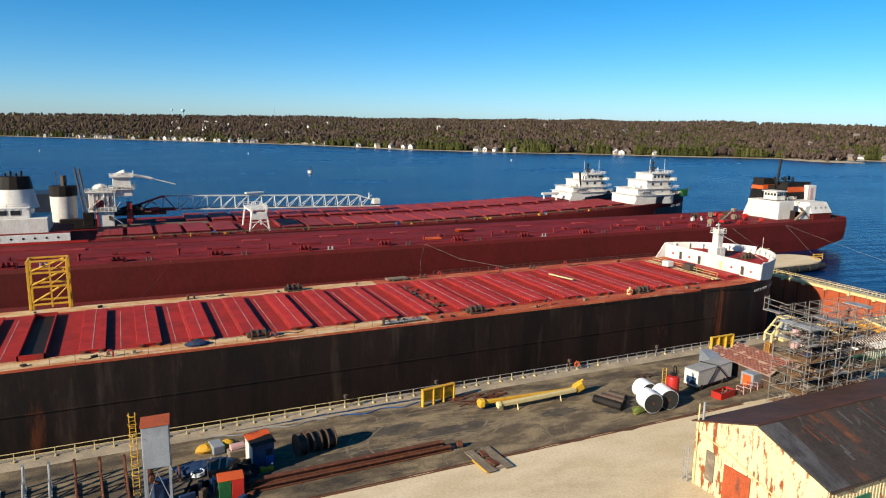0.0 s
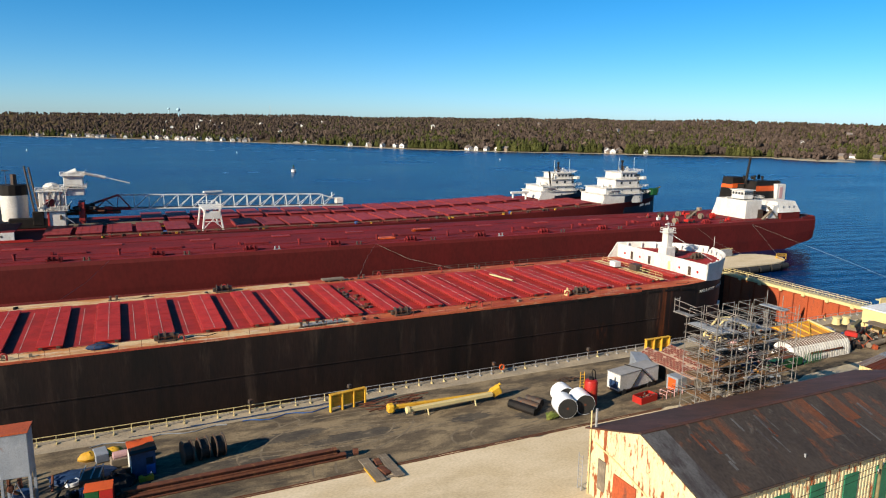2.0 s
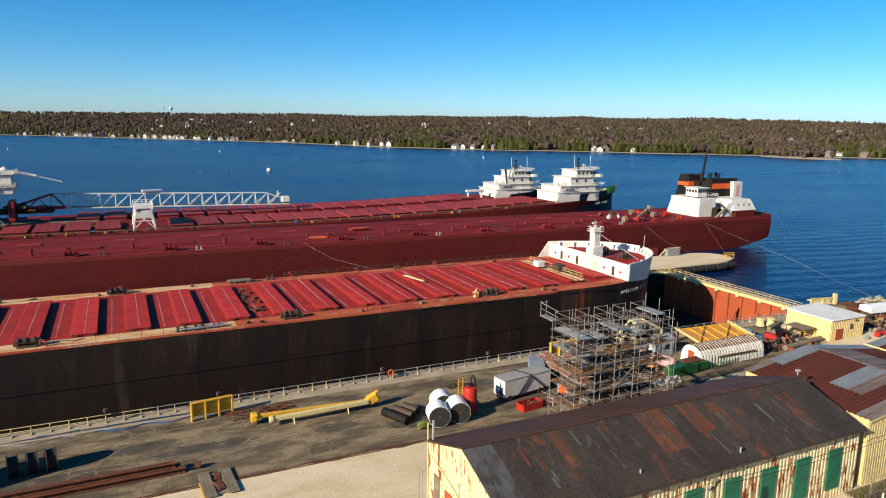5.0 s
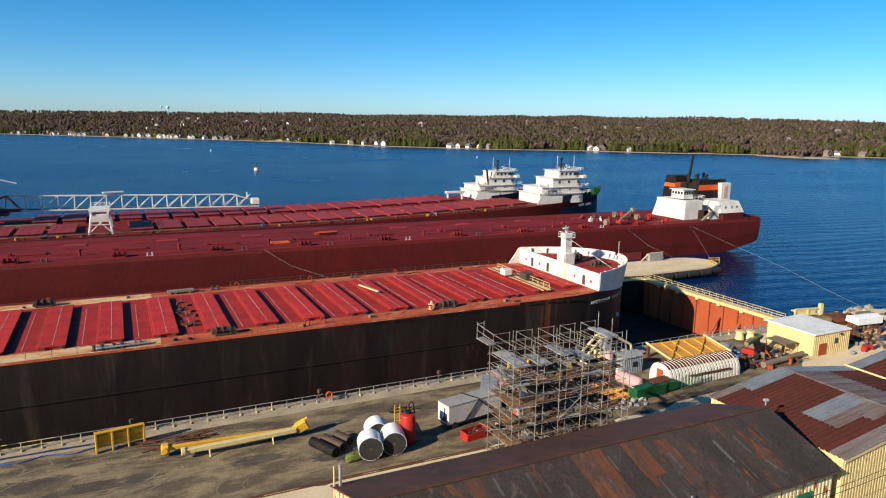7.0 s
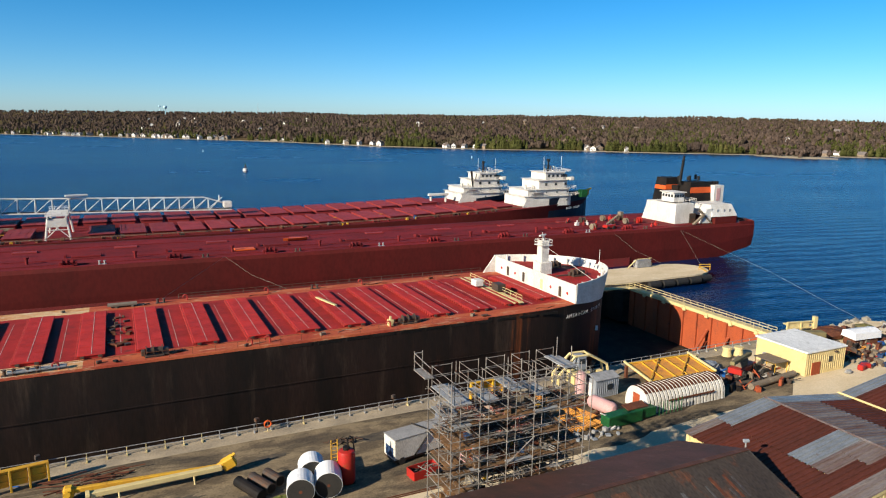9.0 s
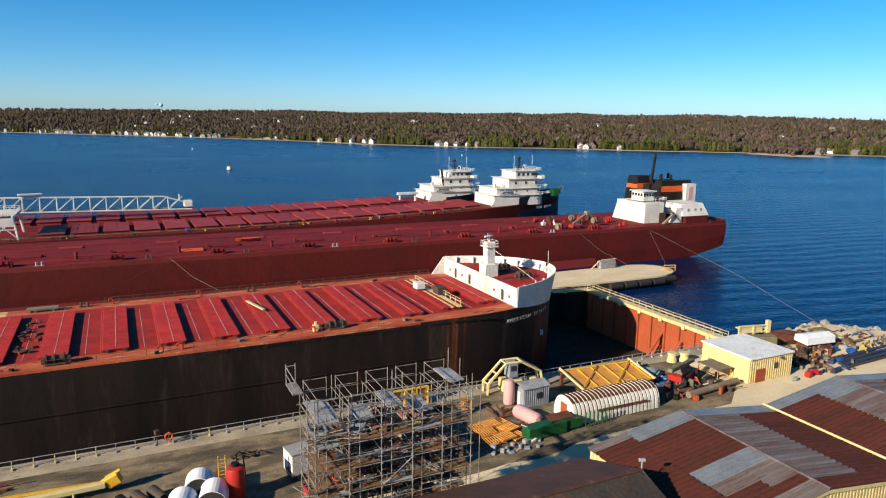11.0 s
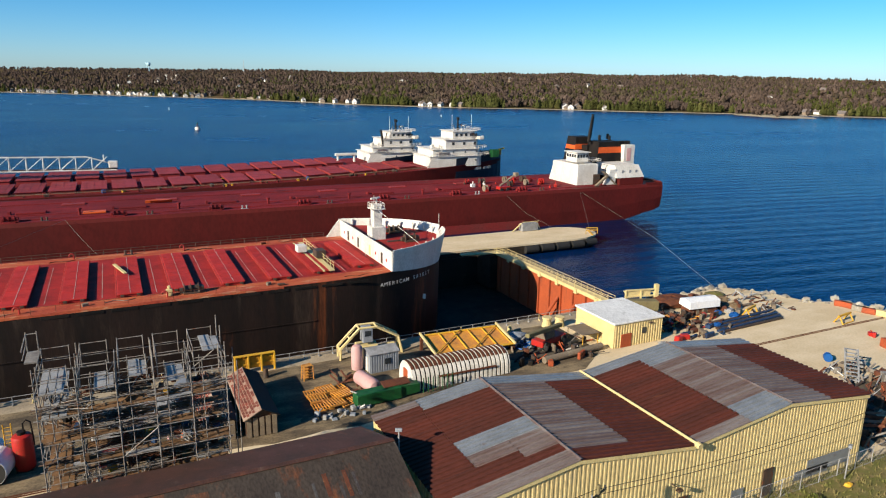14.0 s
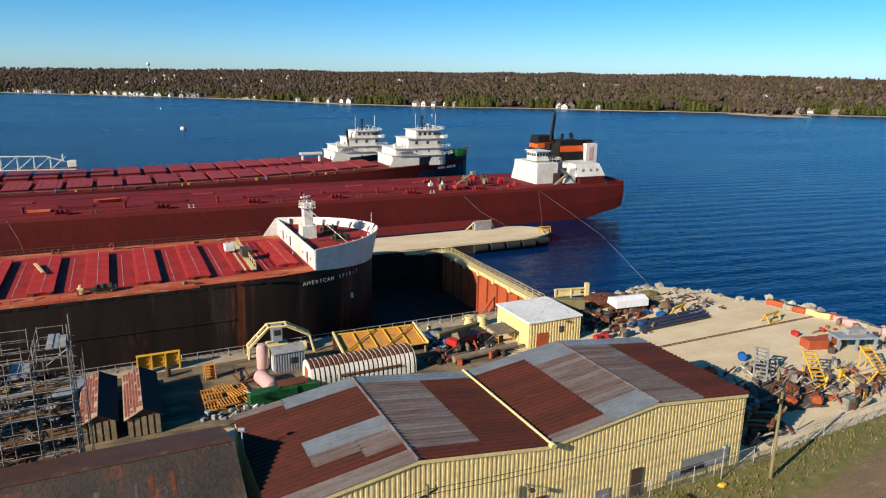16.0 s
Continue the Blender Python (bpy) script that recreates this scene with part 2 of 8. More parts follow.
M_yard = surface("grimy_yard_dirt", (0.27, 0.205, 0.125), (0.12, 0.092, 0.062), (0.066, 0.055, 0.043), 0.95, scale=1.1, spot_amount=0.455, amount=0.16, bump=0.5, stretch=(0.45, 1, 1), hard=0.16, spec=0.1, grain=0.7, stain=((0.05, 0.043, 0.036), 0.085, 0.50))
M_shoreline = surface("far_shore_ground", (0.15, 0.105, 0.06), (0.085, 0.065, 0.035), (0.10, 0.10, 0.035), 0.95, scale=0.03, spot_amount=0.47, spec=0.0)
M_beach = surface("far_beach_sand", (0.42, 0.35, 0.24), (0.32, 0.27, 0.19), rough=0.95, scale=0.05)
M_bare = surface("bare_spring_wood", (0.092, 0.066, 0.053), (0.058, 0.044, 0.037), (0.122, 0.086, 0.070), 0.95, scale=0.05, island=0.28, bump=0, spec=0.0, stain=((0.062, 0.058, 0.026), 0.006, 0.47))
M_conifer = surface("conifer_green", (0.046, 0.052, 0.017), (0.060, 0.062, 0.020), (0.086, 0.076, 0.028), 0.95, scale=0.05, island=0.4, bump=0, spec=0.0)
M_willow = surface("willow_buds", (0.26, 0.16, 0.03), (0.20, 0.12, 0.025), rough=0.9, scale=0.3, island=0.3, spec=0.0)
M_house = surface("white_clapboard", (0.75, 0.74, 0.71), (0.68, 0.67, 0.64), rough=0.6, scale=0.3)
M_house_roof = surface("grey_shingle_roof", (0.14, 0.13, 0.13), (0.18, 0.14, 0.12), rough=0.9, scale=0.3)
M_house_tan = surface("tan_clapboard", (0.24, 0.19, 0.14), (0.20, 0.15, 0.11), rough=0.7, scale=0.3)
M_tower = surface("pale_blue_tank", (0.40, 0.62, 0.72), (0.36, 0.56, 0.66), rough=0.4, scale=0.1)
M_rope = surface("mooring_rope", (0.20, 0.18, 0.15), (0.14, 0.12, 0.1), rough=0.9, scale=4)
M_shrub = surface("shrub_leaves", (0.10, 0.13, 0.025), (0.15, 0.14, 0.03), rough=0.8, scale=2, island=0.4)
M_twig = surface("dry_twigs", (0.12, 0.08, 0.06), (0.08, 0.06, 0.045), rough=0.9, scale=3)


def water_material():
    m = bpy.data.materials.new("lake_water")
    m.use_nodes = True
    nt = m.node_tree
    bsdf = nt.nodes["Principled BSDF"]
    link = nt.links.new
    geo = nt.nodes.new("ShaderNodeNewGeometry")
    mp = nt.nodes.new("ShaderNodeMapping")
    mp.inputs["Rotation"].default_value = (0, 0, radians(20))
    mp.inputs["Scale"].default_value = (0.4, 1.0, 1.0)
    link(geo.outputs["Position"], mp.inputs["Vector"])
    broad = node(nt, "ShaderNodeTexNoise", Scale=0.012, Detail=4.0, Roughness=0.6)
    link(mp.outputs[0], broad.inputs["Vector"])
    fine = node(nt, "ShaderNodeTexNoise", Scale=0.9, Detail=3.0)
    link(mp.outputs[0], fine.inputs["Vector"])
    swell = node(nt, "ShaderNodeTexNoise", Scale=0.22, Detail=2.0)
    link(mp.outputs[0], swell.inputs["Vector"])
    ramp = nt.nodes.new("ShaderNodeValToRGB")
    ramp.color_ramp.elements[0].position, ramp.color_ramp.elements[1].position = 0.36, 0.66
    ramp.color_ramp.elements[0].color = (0.0003, 0.004, 0.022, 1)
    ramp.color_ramp.elements[1].color = (0.0006, 0.020, 0.09, 1)
    link(broad.outputs["Fac"], ramp.inputs[0])
    link(ramp.outputs[0], bsdf.inputs["Base Color"])
    rr = nt.nodes.new("ShaderNodeMapRange")
    rr.inputs[3].default_value, rr.inputs[4].default_value = 0.16, 0.34
    link(broad.outputs["Fac"], rr.inputs[0])
    link(rr.outputs[0], bsdf.inputs["Roughness"])
    bsdf.inputs["IOR"].default_value = 1.22
    bsdf.inputs["Specular Tint"].default_value = (0.20, 0.54, 1.0, 1.0)
    add = nt.nodes.new("ShaderNodeMath")
    add.operation = 'ADD'
    link(fine.outputs["Fac"], add.inputs[0])
    link(swell.outputs["Fac"], add.inputs[1])
    rows_of_swell = node(nt, "ShaderNodeTexWave", Scale=0.045, Distortion=5.0, Detail=2.0)
    rows_of_swell.bands_direction = 'Y'
    link(mp.outputs[0], rows_of_swell.inputs["Vector"])
    add2 = nt.nodes.new("ShaderNodeMath")
    add2.operation = 'ADD'
    link(add.outputs[0], add2.inputs[0])
    low = nt.nodes.new("ShaderNodeMath")
    low.operation = 'MULTIPLY'
    low.inputs[1].default_value = 0.45
    link(rows_of_swell.outputs["Fac"], low.inputs[0])
    link(low.outputs[0], add2.inputs[1])
    b = node(nt, "ShaderNodeBump", Strength=0.45, Distance=0.5)
    link(add2.outputs[0], b.inputs["Height"])
    link(b.outputs[0], bsdf.inputs["Normal"])
    return m


M_water = water_material()


# ---- building helpers ----
class Shape:
    """Vertices and faces of one mesh."""

    def __init__(self):
        self.v, self.f = [], []

    def add(self, verts, faces):
        n = len(self.v)
        self.v += [tuple(p) for p in verts]
        self.f += [tuple(n + i for i in q) for q in faces]
        return self

    def box(self, c, s, rz=0.0, chamfer=0.0, tilt=None):
        """A box about c of size s, turned by rz degrees; chamfer cuts its edges."""
        hx, hy, hz = s[0] / 2, s[1] / 2, s[2] / 2
        k = min(chamfer, hx * 0.9, hy * 0.9, hz * 0.9)
        m = Matrix.Translation(c) @ Matrix.Rotation(radians(rz), 4, 'Z')
        if tilt:
            m = m @ Euler([radians(a) for a in tilt]).to_matrix().to_4x4()
        if k <= 0:
            pts = [(x, y, z) for z in (-hz, hz) for y in (-hy, hy) for x in (-hx, hx)]
            fs = [(0, 2, 3, 1), (4, 5, 7, 6), (0, 1, 5, 4), (2, 6, 7, 3), (0, 4, 6, 2), (1, 3, 7, 5)]
        else:
            pts, fs = [], []
            idx = {}
            for sx in (-1, 1):
                for sy in (-1, 1):
                    for sz in (-1, 1):
                        for a in range(3):
                            h = [sx * (hx - k), sy * (hy - k), sz * (hz - k)]
                            h[a] = (sx * hx, sy * hy, sz * hz)[a]
                            idx[(sx, sy, sz, a)] = len(pts)
                            pts.append(tuple(h))
            for a in range(3):
                b, c2 = (a + 1) % 3, (a + 2) % 3
                for sg in (-1, 1):
                    q = []
                    for u, w in ((-1, -1), (1, -1), (1, 1), (-1, 1)):
                        key = [0, 0, 0]
                        key[a], key[b], key[c2] = sg, u, w
                        q.append(idx[(*key, a)])
                    fs.append(tuple(q if sg > 0 else q[::-1]))
                for u in (-1, 1):
                    for w in (-1, 1):
                        k1, k2 = [0, 0, 0], [0, 0, 0]
                        k1[a], k1[b], k1[c2] = -1, u, w
                        k2[a], k2[b], k2[c2] = 1, u, w
                        fs.append((idx[(*k1, b)], idx[(*k2, b)], idx[(*k2, c2)], idx[(*k1, c2)]))
            for sx in (-1, 1):
                for sy in (-1, 1):
                    for sz in (-1, 1):
                        fs.append(tuple(idx[(sx, sy, sz, a)] for a in range(3)))
        return self.add([m @ Vector(p) for p in pts], fs)

    def rod(self, a, b, r, n=6, r2=None, caps=True):
        """A round bar from a to b."""
        a, b = Vector(a), Vector(b)
        d = b - a
        if d.length < 1e-6:
            return self
        q = d.to_track_quat('Z', 'Y')
        r2 = r if r2 is None else r2
        ring = [q @ Vector((math.cos(2 * math.pi * i / n), math.sin(2 * math.pi * i / n), 0)) for i in range(n)]
        fs = [(i, (i + 1) % n, n + (i + 1) % n, n + i) for i in range(n)]
        if caps:
            fs += [tuple(range(n))[::-1], tuple(range(n, 2 * n))]
        return self.add([a + r * p for p in ring] + [b + r2 * p for p in ring], fs)

    def path(self, pts, r, n=5):
        pts = [Vector(p) for p in pts]
        rings = []
        for i, p in enumerate(pts):
            d = (pts[min(i + 1, len(pts) - 1)] - pts[max(i - 1, 0)]).normalized()
            u = d.cross(Vector((0.31, 0.22, 0.92))).normalized()
            w = d.cross(u)
            rings.append([p + r * (u * math.cos(6.2832 * j / n) + w * math.sin(6.2832 * j / n)) for j in range(n)])
        return self.loft(rings)

    def prism(self, outline, z0, z1):
        """An upright prism over a plan outline, given counter-clockwise."""
        n = len(outline)
        fs = [(i, (i + 1) % n, n + (i + 1) % n, n + i) for i in range(n)]
        fs += [tuple(range(n))[::-1], tuple(range(n, 2 * n))]
        return self.add([(x, y, z0) for x, y in outline] + [(x, y, z1) for x, y in outline], fs)

    def slab(self, profile, y0, y1, axis='y'):
        """A profile in x and z (or in y and z) drawn along the other way."""
        n = len(profile)
        if axis == 'y':
            pts = [(x, y0, z) for x, z in profile] + [(x, y1, z) for x, z in profile]
        else:
            pts = [(y0, y, z) for y, z in profile] + [(y1, y, z) for y, z in profile]
        fs = [(i, (i + 1) % n, n + (i + 1) % n, n + i) for i in range(n)]
        fs += [tuple(range(n))[::-1], tuple(range(n, 2 * n))]
        return self.add(pts, fs)

    def loft(self, rings, closed=True, caps=True):
        n = len(rings[0])
        base = len(self.v)
        for r in rings:
            self.v += [tuple(p) for p in r]
        for k in range(len(rings) - 1):
            for i in range(n if closed else n - 1):
                j = (i + 1) % n
                self.f.append((base + k * n + i, base + k * n + j, base + (k + 1) * n + j, base + (k + 1) * n + i))
        if caps:
            self.f.append(tuple(base + i for i in range(n))[::-1])
            self.f.append(tuple(base + (len(rings) - 1) * n + i for i in range(n)))
        return self

    def blob(self, c, r, squash=(1, 1, 1), seed=0, wild=0.3, n=5, m=7):
        """A lumpy rounded heap."""
        rnd = random.Random(seed)
        rings = []
        for i in range(n + 1):
            a = math.pi * i / n
            rings.append([(c[0] + squash[0] * r * (1 + wild * (rnd.random() - 0.5)) * math.sin(a) * math.cos(2 * math.pi * j / m),
                           c[1] + squash[1] * r * (1 + wild * (rnd.random() - 0.5)) * math.sin(a) * math.sin(2 * math.pi * j / m),
                           c[2] + squash[2] * r * (1 + wild * (rnd.random() - 0.5)) * -math.cos(a)) for j in range(m)])
        return self.loft(rings, caps=False)

    def data(self, name, material, smooth=False):
        me = bpy.data.meshes.new(name)
        me.from_pydata(self.v, [], self.f)
        bm = bmesh.new()
        bm.from_mesh(me)
        bmesh.ops.recalc_face_normals(bm, faces=bm.faces)
        bm.to_mesh(me)
        bm.free()
        me.materials.append(material)
        if smooth:
            me.polygons.foreach_set("use_smooth", [True] * len(me.polygons))
            me.set_sharp_from_angle(angle=radians(32))
        return me


def S():
    return Shape()


def thing(name, label, category, group="", x=0.0, y=0.0, z=0.0, rz=0.0, kind=""):
    ob = new(name)
    ob.matrix_basis = pose(x, y, z, 0, 0, rz)
    return tagged(ob, label, category, group, kind)


def part(name, shape, material, parent, label="", smooth=False):
    ob = new(name, shape.data(name, material, smooth) if isinstance(shape, Shape) else shape)
    ob.parent = parent
    return tagged(ob, label) if label else ob


def solo(name, shape, material, label, category, group="", kind="", smooth=False):
    return tagged(new(name, shape.data(name, material, smooth)), label, category, group, kind)


def rnd_range(rnd, a, b):
    return a + (b - a) * rnd.random()


GROUND, WATER, DOCK_FLOOR = 0.0, -2.5, -8.5
DOCK_S, DOCK_N, GATE_X = 88.0, 133.6, 160.6

# ---- ground, dock, water, far shore ----
YARD = [(-500, -500), (320, -500), (320, -100), (250, -20), (222, 22), (212, 44), (205.5, 57), (205, 68), (204, 72.4), (197, 75.5), (195, 82),
        (189.5, 88), (172, 88.4), (163.5, 88.0), (163.5, 84.6), (-260, 84.6), (-500, 84.6)]
g = S().prism(YARD, -12.0, GROUND)
ground = solo("ground", g, M_sand, "pale sandy shipyard ground with tyre marks", "ground", kind="structure")
# oil stains; the patch at x 5, y 73 paints shade around the hopper
OIL_AND_SHADE = ((65.2, 71.0, 5.0, 1.5), (54.5, 73.6, 3.0, 1.1), (79.1, 79.4, 3.2, 1.1), (65.6, 79.5, 2.2, 0.6), (31.0, 77.6, 4.5, 1.3), (21.0, 72.6, 7.5, 2.2), (38.0, 74.4, 6.0, 1.3), (47.0, 78.6, 2.6, 0.8), (5.0, 73.0, 8.0, 3.6), (170.5, 45.5, 9.0, 4.2), (159.5, 41.5, 4.2, 4.0), (165.5, 76.5, 6.0, 3.2), (139.0, 74.0, 7.0, 3.0), (104.0, 71.0, 4.0, 3.0))
yard = S()
rnd = random.Random(5)
edge = [(x, 65.3 + 0.25 * math.sin(x * 0.7) + rnd_range(rnd, -0.25, 0.25)) for x in range(-260, 112, 2)]
edge += [(112, 66.5), (120, 67.0), (140, 67.5)]
yard.prism(edge + [(146, 72), (146, 84.6), (-260, 84.6)], 0.0, 0.012)
tagged(new("yard_surface", yard.data("yard_surface", M_yard)), "oil-stained grey-brown working dirt beside the dock", "ground", kind="structure")
M_oil_shade = surface("oil_and_shade_dirt", (0.062, 0.053, 0.044), (0.11, 0.09, 0.066), (0.2, 0.16, 0.11), 0.9, scale=1.6, spot_amount=0.46, bump=0.3, stretch=(0.5, 1, 1), spec=0.15, grain=0.6)
M_track = surface("pressed_tyre_track", (0.15, 0.12, 0.085), (0.21, 0.165, 0.11), (0.30, 0.235, 0.155), 0.95, scale=2.0, spot_amount=0.47, bump=0.3, spec=0.1, grain=0.6)
for i, (x, y, rx, ry) in enumerate(OIL_AND_SHADE):
    ring = []
    for j in range(64):
        a = 6.2832 * j / 64
        k = 1.0 + 0.45 * noise.noise((math.cos(a) * 2.2 + i * 7, math.sin(a) * 2.2, i)) + 0.35 * noise.noise((math.cos(a) * 9 + i, math.sin(a) * 9, i * 3))
        ring.append((x + rx * k * math.cos(a), y + ry * k * math.sin(a)))
    tagged(new("oil_shade_patch", S().prism(ring, 0.012, 0.016 + 0.0004 * i).data("oil_shade_patch", M_oil_shade)), "dark ground patch of oil stain and painted shade", "stain", "oil stains", kind="structure")
rnd = random.Random(6)
sh = S()
for i in range(34):
    cx, cy, r = rnd_range(rnd, 14, 76), rnd_range(rnd, 66, 82), rnd_range(rnd, 5, 22)
    a0, span = rnd_range(rnd, 0, 6.28), rnd_range(rnd, 0.4, 1.3)
    for off in (0.0, 1.7):
        pts = [(cx + (r + off) * math.cos(a0 + span * j / 14) * 1.6, cy + (r + off) * math.sin(a0 + span * j / 14) * 0.6) for j in range(15)]
        for (xa, ya), (xb, yb) in zip(pts, pts[1:]):
            if not (66.2 < ya < 84 and 66.2 < yb < 84 and 8 < xa < 86):
                continue
            n2 = Vector((yb - ya, xa - xb)).normalized() * rnd_range(rnd, 0.10, 0.17)
            zz = 0.022 + 0.0004 * i
            sh.add([(xa - n2.x, ya - n2.y, zz), (xb - n2.x, yb - n2.y, zz), (xb + n2.x, yb + n2.y, zz), (xa + n2.x, ya + n2.y, zz)], [(0, 1, 2, 3)])
tagged(new("tyre_tracks", sh.data("tyre_tracks", M_track)), "curved tyre tracks pressed into the yard dirt", "tracks", kind="stuff")
cop = S().box((-48.0, 86.3, -0.42), (423, 3.4, 0.9), chamfer=0.06)
solo("coping", cop, M_conc, "worn concrete coping along the dry dock", "coping", kind="structure")
# walls and floor take the concrete whose colour holds the dock's shade
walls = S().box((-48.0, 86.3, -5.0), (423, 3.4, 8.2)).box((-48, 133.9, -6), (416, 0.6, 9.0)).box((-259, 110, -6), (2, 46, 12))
solo("dock_wall", walls, M_conc_dark, "stained concrete dry dock walls darkened for shade", "wall", kind="structure")
solo("dock_floor", S().box((-48, 110, DOCK_FLOOR - 0.5), (424, 50, 1.0)), M_conc_dark, "concrete dry dock floor darkened for shade", "floor", kind="structure")
pier = S()
end = [(188 + 9.6 * math.sin(a), 141.0 - 7.0 * math.cos(a)) for a in [math.pi * i / 10 for i in range(11)]]
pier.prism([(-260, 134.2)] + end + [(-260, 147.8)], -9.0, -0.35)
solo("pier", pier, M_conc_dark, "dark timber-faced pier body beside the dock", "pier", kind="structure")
top = S().prism([(-260, 134.0)] + [(x + 0.15, y) for x, y in end] + [(-260, 148.0)], -0.35, 0.05)
solo("pier_deck", top, M_sand, "sandy concrete pier deck with rounded end", "pier", kind="structure")
w = S().add([(-4500, 134.4, WATER), (4800, 134.4, WATER), (4800, 4800, WATER), (-4500, 4800, WATER),
             (161.2, -3000, WATER), (4800, -3000, WATER), (161.2, 134.4, WATER)], [(0, 6, 1, 2, 3), (4, 5, 1, 6)])
solo("water", w, M_water, "deep blue rippled bay water", "water", kind="structure")

SHORE = [(-1500, 2500), (-700, 2150), (-236, 1803), (94, 1496), (293, 1266), (410, 1051), (532, 910), (668, 835), (757, 752), (848, 700), (960, 606), (1140, 430), (1500, 150), (2300, -300)]


def shore_at(u):
    """A place on the far shore line, u from 0 to 1, with the way inland."""
    k = u * (len(SHORE) - 1)
    i = min(int(k), len(SHORE) - 2)
    a, b = Vector(SHORE[i]), Vector(SHORE[i + 1])
    p = a.lerp(b, k - i)
    return p, Vector((0.55, 0.835))


def rise(d, u):
    base = 1.2 + 62.0 * (1 - math.exp(-max(0.0, d - 40) / 1000.0))
    return WATER + 0.3 + base * min(1.0, d / 60.0) + 11.0 * min(1, d / 600) * noise.noise((u * 9.0, d * 0.0016, 3.0))


rows, NU = [], 90
DEPTHS = (-6, 6, 14, 40, 90, 160, 260, 420, 650, 950, 1350, 1900, 2600, 4600)
for d in DEPTHS:
    ring = []
    for i in range(NU + 1):
        u = i / NU
        p, inland = shore_at(u)
        wob = 14.0 * noise.noise((u * 40.0, 0.5, 0))
        q = p + inland * (d + wob)
        ring.append((q.x, q.y, WATER - 1.0 if d < 0 else rise(d, u)))
    rows.append(ring)
solo("far_ground", S().loft(rows[2:], closed=False, caps=False), M_shoreline, "low wooded hills across the bay", "hills", kind="structure", smooth=True)
solo("far_beach", S().loft(rows[:3], closed=False, caps=False), M_beach, "thin sandy shore line across the bay", "shore", kind="structure", smooth=True)


def woods(name, count, seed, conifer, material, label, near, far, u0, u1):
    """One mesh of many far trees: ragged crowns of a few clumps each."""
    rnd = random.Random(seed)
    sh = S()
    for i in range(count):
        u = rnd_range(rnd, u0, u1)
        d = near + (far - near) * rnd.random() ** 1.6
        if conifer and noise.noise((u * 30, d * 0.004, 8)) < -0.12:
            continue
        p, inland = shore_at(u)
        q = p + inland * d
        z = rise(d, u)
        h = rnd_range(rnd, 7.5, 15) * (1.0 if d < 400 else 0.85) if conifer else rnd_range(rnd, 7, 13)
        if conifer:
            m = 5
            lean = rnd_range(rnd, -0.6, 0.6)
            r = h * rnd_range(rnd, 0.20, 0.34)
            levels = ((0.05, 0.75), (0.22, 1.0), (0.30, 0.72), (0.52, 0.78), (0.60, 0.46), (0.82, 0.42), (1.0, 0.03))
            rings = [[(q.x + lean * k + r * w * rnd_range(rnd, 0.7, 1.25) * math.cos(6.283 * j / m + k * 5), q.y + r * w * rnd_range(rnd, 0.7, 1.25) * math.sin(6.283 * j / m + k * 5),
                       z + h * k) for j in range(m)] for k, w in levels]
            sh.loft(rings, caps=False)
        else:
            for c in range(rnd.choice((3, 3, 4))):
                a = rnd.random() * 6.283
                rr = h * rnd_range(rnd, 0.16, 0.30)
                off = h * 0.32 * rnd.random()
                sh.blob((q.x + off * math.cos(a), q.y + off * math.sin(a), z + h * rnd_range(rnd, 0.35, 0.8)), rr, (1, 1, rnd_range(rnd, 1.0, 1.6)), rnd.random(), 0.9, 3, 5)
    me = bpy.data.meshes.new(name)
    me.from_pydata(sh.v, [], sh.f)
    me.materials.append(material)
    return tagged(new(name, me), label, "woods", kind="stuff")


woods("bare_woods", 9500, 1, False, M_bare, "bare grey-brown spring woods across the bay", 38, 2300, 0.30, 0.92)
woods("bare_woods", 7500, 4, False, M_bare, "bare grey-brown woods behind the lakeside village", 60, 2500, 0.03, 0.32)
woods("conifer_woods", 3400, 2, True, M_conifer, "dark green cedars lining the far shore", 15, 150, 0.40, 0.92)
woods("conifer_woods", 700, 6, True, M_conifer, "dark green cedars among the village houses", 24, 160, 0.14, 0.42)
woods("upland_pines", 2600, 3, True, M_conifer, "dark pines in stands on the far hills", 260, 1500, 0.24, 0.92)

# low spit with bare trees, sandy bank, golden willow
spit = S().blob((872, 636, WATER + 0.1), 1.0, (34, 58, 1.6), 5, 0.4, 6, 16)
solo("spit", spit, M_beach, "low sandy spit reaching into the bay", "spit", kind="structure", smooth=True)
sh = S()
rnd = random.Random(14)
for i in range(70):
    x, y, h = 872 + rnd_range(rnd, -24, 40), 632 + rnd_range(rnd, -26, 52), rnd_range(rnd, 7, 13)
    sh.rod((x, y, WATER), (x, y, WATER + h * 0.8), 0.25, 4, 0.08)
    for c in range(5):
        sh.blob((x + rnd_range(rnd, -2.4, 2.4), y + rnd_range(rnd, -2.4, 2.4), WATER + h * rnd_range(rnd, 0.3, 0.95)), h * rnd_range(rnd, 0.10, 0.2), (1, 1, 1.4), rnd.random(), 1.0, 3, 5)
solo("spit_trees", sh, M_bare, "bare brown trees standing on the spit", "trees", kind="stuff")
bank = S().loft([[(x, y, WATER - 0.2), (x + 7, y + 10, WATER + 2.6), (x + 16, y + 24, WATER + 4.2), (x + 18, y + 26, WATER - 1)] for x, y in ((284, 1312), (300, 1290), (318, 1262), (334, 1236), (345, 1222))], closed=False, caps=False)
solo("sand_bank", bank, M_beach, "pale sandy bank on the far shore", "bank", kind="structure")
sh = S()
